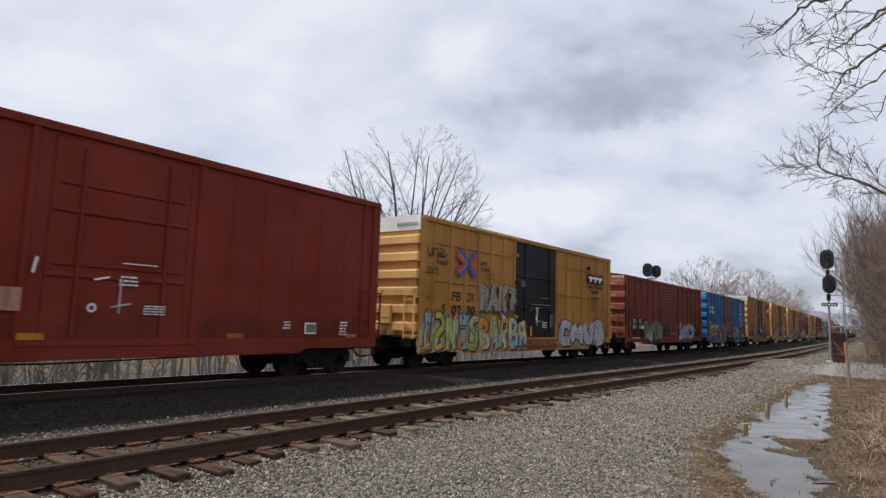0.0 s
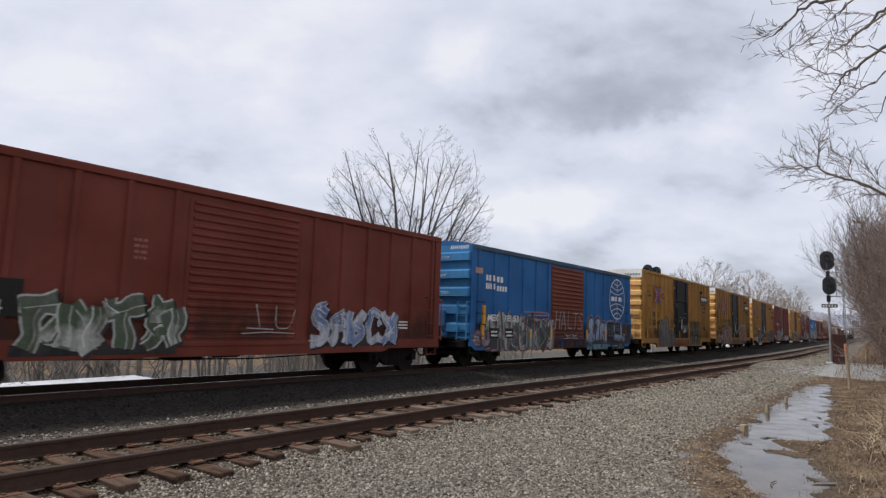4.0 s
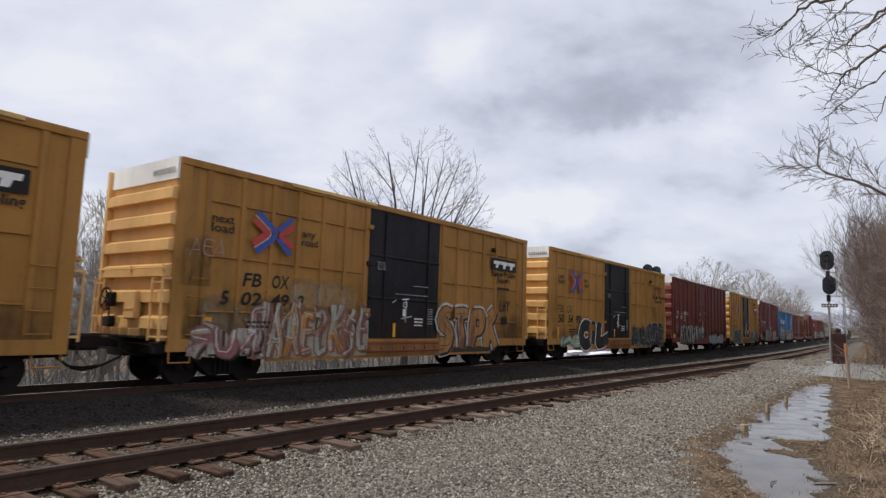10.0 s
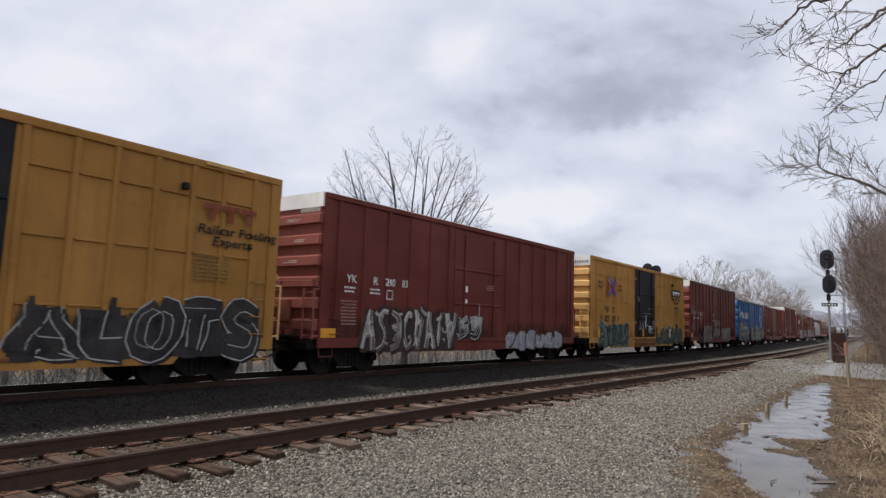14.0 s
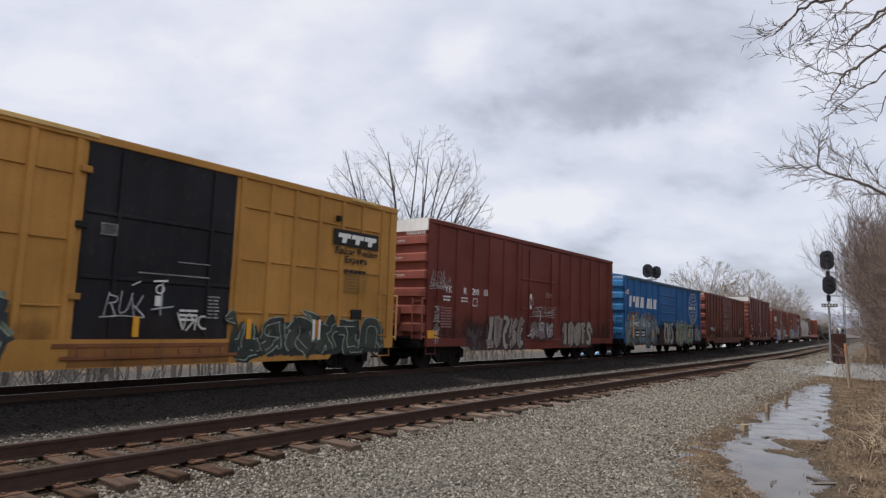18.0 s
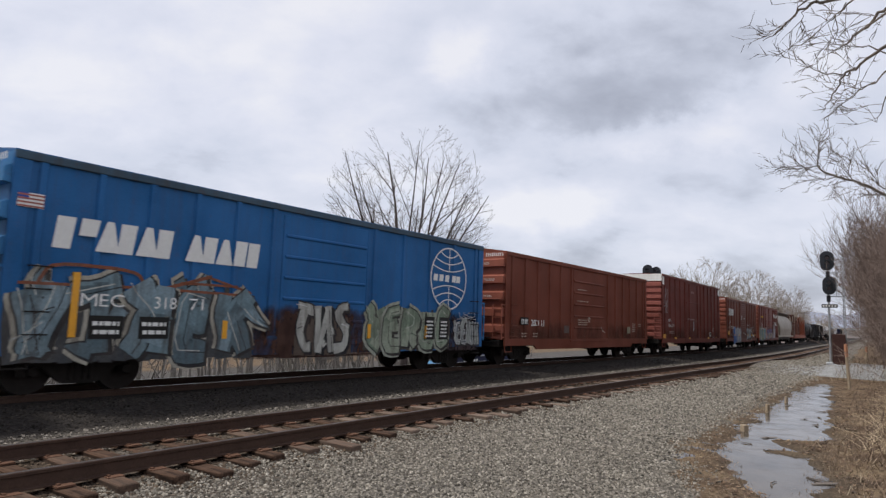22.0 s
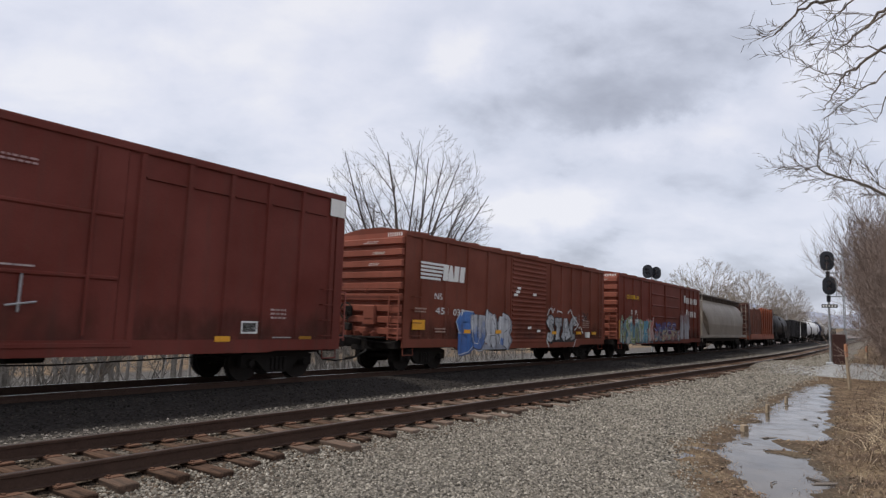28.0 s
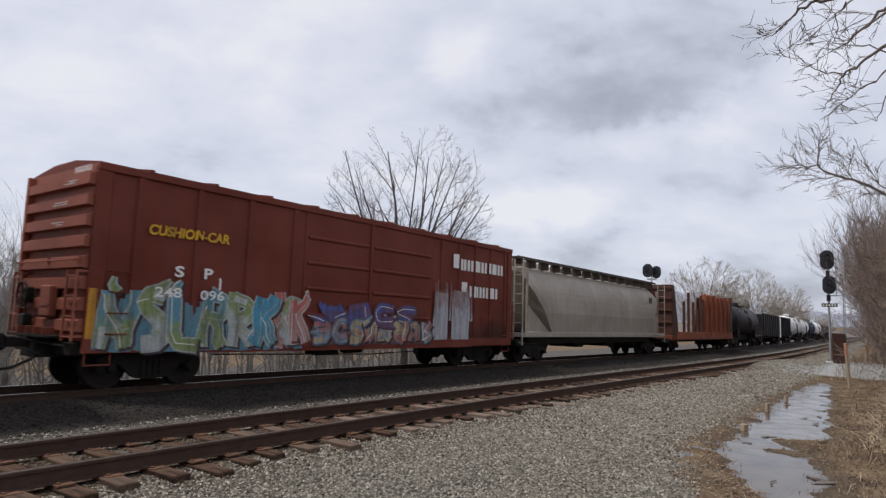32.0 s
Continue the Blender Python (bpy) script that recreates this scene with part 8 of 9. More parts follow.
def ground_at(x, y):
    s, o = line_coords(np.array([x]), np.array([y]))
    return float(ground_height(np.array([x]), np.array([y]), s, o)[0])


# the spreading tree behind the line
def top_of(meshes):
    return max(v.co.z for v in meshes[1].vertices)


def dome_reach(p, d, mid, rx, rz):
    """How far a straight way from p runs before it leaves a dome-shaped crown."""
    a = (d.x / rx) ** 2 + (d.y / rx) ** 2 + (d.z / rz) ** 2
    b = p.x * d.x / rx ** 2 + p.y * d.y / rx ** 2 + (p.z - mid) * d.z / rz ** 2
    c = (p.x / rx) ** 2 + (p.y / rx) ** 2 + ((p.z - mid) / rz) ** 2 - 1
    disc = b * b - a * c
    return 0.0 if disc <= 0 else max((-b + math.sqrt(disc)) / a, 0.0)


def fan_tree(seed, fork, mid, rx, rz, radius, mains, lean, mats, thin, kids=(6, 8), twigs=(4, 6), finest=4):
    """A tree of clear limbs that fan out from a low fork to a rounded crown."""
    rnd = random.Random(seed)
    trunk, crown = Shape(), Shape()
    pts = [Vector((rnd.gauss(0, 0.04) * i, rnd.gauss(0, 0.04) * i, -0.4 + (fork + 0.4) * i / 5)) for i in range(6)]
    trunk.tube(pts, [radius * (1.3 if i == 0 else 1.05 - 0.07 * i) for i in range(6)], 9)

    def shoot(start, way, length, r0, level):
        steps = (7, 5, 4, 3, 2)[level]
        line, rad, p, d = [start], [r0], start.copy(), way.normalized()
        for i in range(steps):
            k = (0.045, 0.09, 0.13, 0.17, 0.2)[level]
            d = (d + Vector((rnd.gauss(0, k), rnd.gauss(0, k), rnd.gauss(0, k * 0.6) + (0.012, 0.035, 0.05, 0.04, 0.03)[level]))).normalized()
            p = p + d * (length / steps)
            if (p.x ** 2 + p.y ** 2) / rx ** 2 + (p.z - mid) ** 2 / rz ** 2 > 1.06 and p.z > fork and i:
                break
            line.append(p.copy())
            rad.append(max(r0 * (1 - 0.86 * (i + 1) / steps), thin * (0.8 if level < 3 else 0.6)))
        crown.tube(line, rad, (6, 5, 4, 3, 3)[level], caps=False)
        steps = len(line) - 1
        if level == finest:
            return
        count = rnd.randint(*(kids if level == 0 else twigs if level == 1 else (2, 4) if level == 2 else (1, 2)))
        for j in range(count):
            k = (0.22 if level == 0 else 0.2) + 0.76 * (j + rnd.uniform(0.1, 0.9)) / count
            i = min(int(k * steps), steps - 1)
            q = line[i].lerp(line[i + 1], k * steps - i)
            axis = (line[i + 1] - line[i]).normalized()
            side = Vector((rnd.gauss(0, 1), rnd.gauss(0, 1), rnd.gauss(0, 0.5)))
            out = Vector((q.x, q.y, 0))
            side = side + (out.normalized() * 0.9 if out.length > 0.5 and level == 0 else Vector((0, 0, 0)))
            side = (side - axis * side.dot(axis)).normalized()
            w = (axis + side * rnd.uniform(0.5, 1.0)).normalized()
            room = dome_reach(q, w, mid, rx, rz)
            size = min(length * rnd.uniform(0.34, 0.56), room * rnd.uniform(0.85, 1.05))
            if size > 0.25:
                shoot(q, w, size, max((rad[i] * 0.5 + rad[i + 1] * 0.5) * rnd.uniform(0.5, 0.72), thin), level + 1)

    for i in range(mains):
        a = 2.399963 * i + rnd.uniform(-0.2, 0.2)
        ang = lean * math.sqrt((i + 0.25) / mains)
        w = Vector((math.cos(a) * math.sin(ang), math.sin(a) * math.sin(ang), math.cos(ang)))
        base = pts[-1] if i < mains * 0.6 else pts[-2].lerp(pts[-1], rnd.random())
        shoot(base, w, dome_reach(base, w, mid, rx, rz) * rnd.uniform(0.88, 1.0), radius * (0.62 if i == 0 else rnd.uniform(0.36, 0.48)), 0)
    return trunk.mesh("trunk", [mats[0]]), crown.mesh("crown", [mats[1]])


main_tree = fan_tree(21, 5.6, 15.2, 6.9, 7.8, 0.36, 26, 0.80, (M_BARK_DARK, M_BARK_DARK), 0.0095, (6, 8), (4, 5))
foot_z = ground_at(-2.5, 52.0)
plant(main_tree, stand(-3.0, 52.0, foot_z, 2.4, (17.2 - foot_z) / top_of(main_tree)), "large bare spreading tree beyond the railway line")

WOOD = [tree_meshes(20 + i, 14 + (i % 3) * 1.5, 5.0, 0.24, 4, 3, 0.42, 0.35, (3, 4), main_angle=0.45, mats=(M_BARK_PALE, M_BRUSH_GREY), thin=0.012) for i in range(5)]
CLUMP = [fan_tree(40 + i, 2.2, 8.0, 5.9, 6.2, 0.20, 20, 0.86, (M_BARK_TAN, M_BARK_TAN), 0.017, (7, 8), (5, 6), 3) for i in range(3)]
rnd = random.Random(5)
for i in range(95):
    s, o = rnd.uniform(-4, 78), -rnd.uniform(36, 70)
    if i < 34:
        s, o = rnd.uniform(-4, 62), -rnd.uniform(34, 46)
    q = on_line(s, o)
    g = ground_at(q.x, q.y)
    # lower growth where the view over the cars stays open
    size = rnd.uniform(0.62, 0.92)
    plant(WOOD[i % 5], stand(q.x, q.y, g, rnd.uniform(0, 6.28), size), "slim bare tree with pale grey trunk", group="bare woodland behind the line")
for i, (x, y, top) in enumerate(((47.6, 115.6, 13.6), (55.2, 112.4, 11.2), (59.6, 110.2, 8.6), (52.0, 120.0, 9.5), (66.0, 122.0, 6.5), (74.0, 134.0, 6.0), (90.0, 152.0, 5.0), (104.0, 172.0, 4.5))):
    g = max(ground_at(x, y), -4.5 + fall(x, y))
    plant(CLUMP[i % 3], stand(x, y, g, i * 1.7, (top - g) / top_of(CLUMP[i % 3])), "bare rounded tree far down the line", group="far trees behind the train")

# thicket on the bank
THICKET = []
for i in range(5):
    r2 = random.Random(70 + i)
    stems = []
    for k in range(5):
        sh = Shape()
        a, lean = r2.uniform(0, 6.28), r2.uniform(0.05, 0.4)
        limb(sh, r2, (r2.gauss(0, 0.35), r2.gauss(0, 0.35), -0.2), (math.cos(a) * lean, math.sin(a) * lean, 1), r2.uniform(3.5, 6.0), r2.uniform(0.03, 0.07), 1, 4, 0.12, 0.62, (4, 5), wander=0.22, thin=0.012, seg=3)
        stems.append(sh.mesh("stem", [M_BRUSH]))
    THICKET.append(stems)
GREY_STEMS = []
for stems in THICKET:
    GREY_STEMS.append([])
    for stem in stems[:2]:
        grey = stem.copy()
        grey.materials.clear()
        grey.materials.append(M_BRUSH_GREY)
        GREY_STEMS[-1].append(grey)


FAR_BRUSH, LOW_BRUSH = ([], [], [0]), ([], [], [0])


def gather(heap, stems, m):
    """Adds stems, moved by m, to a heap of joined brush."""
    mm = np.array(m)
    for stem in stems:
        v = np.empty(len(stem.vertices) * 3)
        stem.vertices.foreach_get("co", v)
        f = np.empty(len(stem.polygons) * 4, dtype=np.int64)
        stem.polygons.foreach_get("vertices", f)
        heap[0].append(v.reshape(-1, 3) @ mm[:3, :3].T + mm[:3, 3])
        heap[1].append(f.reshape(-1, 4) + heap[2][0])
        heap[2][0] += len(stem.vertices)


def spread_brush(name, label, heap, mat):
    v, f = np.concatenate(heap[0]), np.concatenate(heap[1])
    me = bpy.data.meshes.new(name)
    me.vertices.add(len(v))
    me.vertices.foreach_set("co", v.ravel())
    me.loops.add(f.size)
    me.loops.foreach_set("vertex_index", f.ravel())
    me.polygons.add(len(f))
    me.polygons.foreach_set("loop_start", np.arange(0, f.size, 4))
    me.update(calc_edges=True)
    me.materials.append(mat)
    tagged(new(name, me), label, "brush", kind="stuff")


SHRUB_REACH = [max(math.hypot(v.co.x, v.co.y) for stem in stems for v in stem.vertices) for stems in THICKET]


def shrub(s, o, size, turn, k):
    q = on_line(s, o)
    bush = thing("bare_shrub", "tangled leafless brown shrub on the bank", "shrub", stand(q.x, q.y, ground_at(q.x, q.y), turn, size), "thicket along the bank")
    for stem in THICKET[k % 5]:
        part("stem", stem, M_BRUSH, bush)


rnd = random.Random(8)
placed = 0
while placed < 115:
    # a dense bank of brush, seen from the road between the signal and the roadside
    y = 26.0 + 40.0 * rnd.random() ** 0.9
    x = y * rnd.uniform(0.685, 0.88)
    s, o = (float(v[0]) for v in line_coords(np.array([x]), np.array([y])))
    if o < 12.4:
        continue
    size = min(rnd.uniform(0.9, 1.4), max((x - 0.655 * y) / (SHRUB_REACH[placed % 5] * 0.85), 0.22))
    shrub(s, o, size, rnd.uniform(0, 6.28), placed)
    placed += 1
for i in range(60):
    s = rnd.uniform(75, 135)
    q = on_line(s, 12.4 + rnd.uniform(0, 9))
    size = min(rnd.uniform(0.5, 1.0), max((q.x - 0.60 * q.y) / (SHRUB_REACH[i % 5] * 0.7), 0.25))
    gather(FAR_BRUSH, THICKET[i % 5][:4], stand(q.x, q.y, ground_at(q.x, q.y), rnd.uniform(0, 6.28), size))
for i in range(26):
    s = rnd.uniform(13, 24)
    shrub(s, 15.3 + rnd.uniform(0.2, 2.2), rnd.uniform(0.30, 0.5), rnd.uniform(0, 6.28), i)
for i in range(10):
    s = rnd.uniform(24, 40)
    shrub(s, 16.2 + rnd.uniform(0.2, 2.2), rnd.uniform(0.5, 0.8), rnd.uniform(0, 6.28), i)
SAPLINGS = [tree_meshes(120 + i, 13, 2.0, 0.12, 5, 3, 0.45, 0.25, (4, 5), main_angle=0.5, mats=(M_BRUSH, M_BRUSH), thin=0.014) for i in range(3)]
for i in range(58):
    y = 28 + 34 * rnd.random()
    x = y * rnd.uniform(0.705, 0.775)
    tall = (0.19 + 0.5 * (x / y - 0.705)) * y + 2.2
    plant(SAPLINGS[i % 3], stand(x, y, ground_at(x, y), rnd.uniform(0, 6.28), tall * rnd.uniform(0.8, 1.0) / top_of(SAPLINGS[i % 3])), "thin bare brown sapling on the bank", group="saplings on the bank")
for i in range(18):
    y = 30 + 30 * rnd.random()
    x = y * rnd.uniform(0.712, 0.748)
    plant(SAPLINGS[i % 3], stand(x, y, ground_at(x, y), rnd.uniform(0, 6.28), (rnd.uniform(0.15, 0.27) * y + 2.4) / top_of(SAPLINGS[i % 3])), "thin bare brown sapling on the bank", group="saplings on the bank")
plant(CLUMP[1], stand(-26.5, 50.0, ground_at(-26.5, 50.0), 1.1, (10.8 - ground_at(-26.5, 50.0)) / top_of(CLUMP[1])), "bare rounded tree below the embankment")
for i in range(140):
    q = on_line(rnd.uniform(-6, 80), -rnd.uniform(28, 36))
    gather(LOW_BRUSH, GREY_STEMS[i % 5], stand(q.x, q.y, ground_at(q.x, q.y), rnd.uniform(0, 6.28), rnd.uniform(1.0, 1.5)))
spread_brush("far_brush", "tangled leafless brown brush further along the bank", FAR_BRUSH, M_BRUSH)
spread_brush("low_brush", "grey leafless brush below the embankment", LOW_BRUSH, M_BRUSH_GREY)

# roadside tree whose limbs reach into view
over = thing("overhanging_tree", "bare tree leaning over the ditch with dark twigs", "tree", Matrix.Identity(4))
sh = Shape()
foot = Vector((11.6, 12.6, ground_at(11.6, 12.6) - 0.3))
sh.tube([foot, foot + Vector((-0.1, 0, 2)), (11.2, 12.5, 4.2), (10.9, 12.2, 6.4), (10.4, 11.8, 8.6)], [0.24, 0.2, 0.17, 0.14, 0.09], 9)
part("trunk", sh, M_BARK, over)
BOUGHS = (
    (0.055, [(6.82, 8.60, 6.48), (6.26, 8.65, 6.11), (6.19, 8.72, 6.08), (6.11, 8.84, 5.94), (6.04, 8.92, 5.89), (5.97, 9.01, 5.80), (5.89, 9.09, 5.74), (5.81, 9.15, 5.70)]),
    (0.040, [(6.78, 8.55, 6.37), (6.21, 8.60, 6.02), (6.11, 8.72, 5.94), (6.04, 8.80, 5.86), (5.94, 8.88, 5.84)]),
    (0.055, [(7.24, 9.06, 6.21), (6.57, 9.12, 5.78), (6.51, 9.20, 5.70), (6.40, 9.30, 5.64), (6.30, 9.42, 5.54), (6.22, 9.50, 5.47), (6.15, 9.57, 5.41), (6.14, 9.62, 5.29), (6.10, 9.68, 5.19), (6.06, 9.76, 5.06), (6.00, 9.83, 4.96)]),
    (0.024, [(6.30, 9.42, 5.54), (6.22, 9.50, 5.47), (6.06, 9.59, 5.51), (5.89, 9.67, 5.57), (5.77, 9.70, 5.66), (5.65, 9.72, 5.76), (5.60, 9.72, 5.85)]),
    (0.032, [(7.50, 9.42, 5.93), (6.80, 9.47, 5.50), (6.71, 9.57, 5.40), (6.57, 9.70, 5.32), (6.44, 9.77, 5.38), (6.33, 9.81, 5.44)]),
    (0.018, [(6.71, 9.57, 5.40), (6.57, 9.70, 5.32), (6.50, 9.78, 5.24), (6.46, 9.82, 5.21), (6.40, 9.86, 5.19)]),
    (0.050, [(6.09, 8.04, 6.39), (5.47, 8.40, 6.12), (5.24, 8.54, 6.13), (5.15, 8.59, 6.13), (5.04, 8.69, 6.07), (4.96, 8.77, 5.99), (4.91, 8.84, 5.91), (4.82, 8.91, 5.85), (4.74, 8.99, 5.80), (4.68, 9.04, 5.76)]),
    (0.028, [(5.37, 8.36, 6.31), (5.08, 8.61, 6.18), (4.98, 8.74, 6.03), (4.88, 8.86, 5.89), (4.81, 8.94, 5.81)]),
    (0.030, [(5.97, 8.31, 6.38), (5.69, 8.62, 6.16), (5.62, 8.72, 6.06), (5.59, 8.76, 6.02), (5.64, 8.80, 5.87), (5.64, 8.89, 5.69)]),
    (0.016, [(5.69, 8.62, 6.16), (5.62, 8.72, 6.05), (5.57, 8.78, 6.01), (5.52, 8.82, 5.98)]),
    (0.014, [(5.15, 8.59, 6.13), (5.07, 8.68, 6.05), (5.10, 8.72, 5.94), (5.11, 8.75, 5.87), (5.18, 8.76, 5.75)]),
    (0.026, [(7.32, 9.28, 6.05), (6.70, 9.31, 5.75), (6.51, 9.38, 5.89), (6.32, 9.49, 5.91), (6.19, 9.55, 5.97), (6.05, 9.61, 6.04), (5.97, 9.62, 6.12)]),
    (0.024, [(7.75, 9.75, 5.71), (7.02, 9.80, 5.24), (7.00, 9.89, 5.04), (6.95, 9.98, 4.88), (6.82, 10.04, 4.96)]),
    (0.060, [(9.66, 12.37, 3.57), (8.66, 12.22, 4.14), (8.44, 12.34, 4.33), (8.20, 12.47, 4.47), (7.94, 12.61, 4.58), (7.77, 12.69, 4.70), (7.66, 12.73, 4.80), (7.64, 12.68, 5.03), (7.64, 12.60, 5.30), (7.67, 12.56, 5.40)]),
    (0.026, [(7.94, 12.61, 4.58), (7.77, 12.69, 4.70), (7.66, 12.72, 4.81), (7.50, 12.81, 4.84), (7.32, 12.92, 4.80), (7.16, 13.01, 4.84), (7.09, 13.03, 4.92)]),
    (0.024, [(8.71, 12.42, 4.24), (8.30, 12.63, 4.53), (8.13, 12.72, 4.60), (7.88, 12.89, 4.57), (7.66, 13.00, 4.68), (7.51, 13.03, 4.89), (7.43, 13.06, 4.97)]),
    (0.022, [(8.93, 12.10, 4.07), (8.45, 12.10, 4.28), (8.39, 12.10, 4.45), (8.30, 12.12, 4.62), (8.18, 12.18, 4.70)]),
    (0.022, [(8.33, 12.18, 4.29), (8.09, 12.31, 4.43), (7.99, 12.32, 4.65), (8.01, 12.26, 4.83), (7.93, 12.29, 4.93)]),
)
rnd = random.Random(3)
for rank, (radius, path) in enumerate(BOUGHS):
    sh = Shape()
    pts = [Vector(p) for p in path]
    fine = []
    for a, b in zip(pts, pts[1:]):
        for k in (0, 0.5):
            fine.append(a.lerp(b, k) + Vector((rnd.gauss(0, 0.015), 0, rnd.gauss(0, 0.015))))
    fine.append(pts[-1])
    n = len(fine)
    sh.tube(fine, [max(radius * 0.54 * (1 - 0.9 * i / n), 0.0045) for i in range(n)], 6)
    for _ in range(int(n * (0.45 if rank < len(BOUGHS) - 5 else 1.4))):
        i = rnd.randint(2, n - 3)
        d = (fine[i + 1] - fine[i]).normalized()
        side = Vector((rnd.gauss(-0.3, 0.6), rnd.gauss(0, 0.5), rnd.gauss(0.25, 0.6)))
        limb(sh, rnd, fine[i], d * 0.7 + side * 0.7, rnd.uniform(0.25, 0.65), 0.0055, 3, 5, 0.03, 0.5, (1, 3), wander=0.12)
    part("limb", sh, M_BARK, over)

# far woods and hills
def ridge(name, label, dist, x0, x1, base, high, seed, mat, steps=160):
    sh = Shape()
    for i in range(steps + 1):
        a = radians(x0 + (x1 - x0) * i / steps)
        h = high * (0.55 + 0.45 * noise.noise(Vector((i * 0.05, seed, 0)))) + high * 0.10 * noise.noise(Vector((i * 0.6, seed, 2)))
        for k, (dd, zz) in enumerate(((0, base), (dist * 0.04, base + h * 0.75), (dist * 0.09, base + h), (dist * 0.25, base))):
            sh.v.append((math.sin(a) * (dist + dd), math.cos(a) * (dist + dd), zz))
    for i in range(steps):
        for k in range(3):
            a = i * 4 + k
            sh.f.append((a, a + 4, a + 5, a + 1))
            sh.m.append(0)
    sh.smooth = True
    tagged(new(name, sh.mesh(name, [mat])), label, "hill", kind="structure")


# the far ridge's haze is put into this pale blue base colour
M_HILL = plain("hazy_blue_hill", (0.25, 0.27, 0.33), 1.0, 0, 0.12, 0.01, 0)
M_WOODS = plain("far_brown_woods", (0.15, 0.125, 0.115), 1.0, 0, 0.25, 0.08, 0)
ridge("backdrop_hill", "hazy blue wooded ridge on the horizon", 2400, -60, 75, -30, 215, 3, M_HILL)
ridge("backdrop_woods", "brown leafless woods in the distance", 520, -60, 62, -12, 16, 7, M_WOODS, 400)
# ---- signals, stakes ----
M_SIGNAL = plain("black_signal_enamel", (0.014, 0.015, 0.02), 0.4, 0.1, 0.2, 5, 0.05)
M_CABINET = plain("brown_cabinet_steel", (0.055, 0.026, 0.022), 0.55, 0.1, 0.2, 3, 0.05)
M_LENS = plain("signal_lens", (0.04, 0.012, 0.012), 0.15, 0, 0.1, 5, 0)
M_STAKE = plain("weathered_stake_wood", (0.35, 0.275, 0.19), 0.85, 0, 0.3, 8)
M_ORANGE_TAPE = plain("orange_marking", (0.46, 0.22, 0.125), 0.7, 0, 0.15, 9, 0)


def signal_head(parent, y, z, wide, high, lights, depth=0.0):
    """A head that faces down the line towards local -x."""
    out = []
    r = wide / 2
    for k in range(13):
        a = math.pi * k / 12
        out.append((y + r * math.cos(a), z + high / 2 - r + r * math.sin(a)))
    for k in range(13):
        a = math.pi + math.pi * k / 12
        out.append((y + r * math.cos(a), z - high / 2 + r + r * math.sin(a)))
    head = part("signal_head", Shape().prism(out, "x", depth - 0.02, depth + 0.02).soft_box(depth + 0.02, depth + 0.25, y - 0.16, y + 0.16, z - high * 0.36, z + high * 0.36, 0.03), M_SIGNAL, parent)
    for i in range(lights):
        zz = z + (i - (lights - 1) / 2) * 0.30
        part("lens", Shape().lathe([(depth - 0.03, 0.10), (depth - 0.021, 0.105)], 16, (0, y, zz), "x"), M_LENS, head)
        hood = Shape()
        n = 10
        for k in range(n + 1):
            a = math.pi * (-0.12 + 1.24 * k / n)
            for x in (depth - 0.30, depth - 0.02):
                hood.v.append((x, y + 0.125 * math.cos(a), zz + 0.125 * math.sin(a)))
        for k in range(n):
            hood.f.append((2 * k, 2 * k + 1, 2 * k + 3, 2 * k + 2))
            hood.m.append(0)
        part("hood", hood, M_SIGNAL, head)


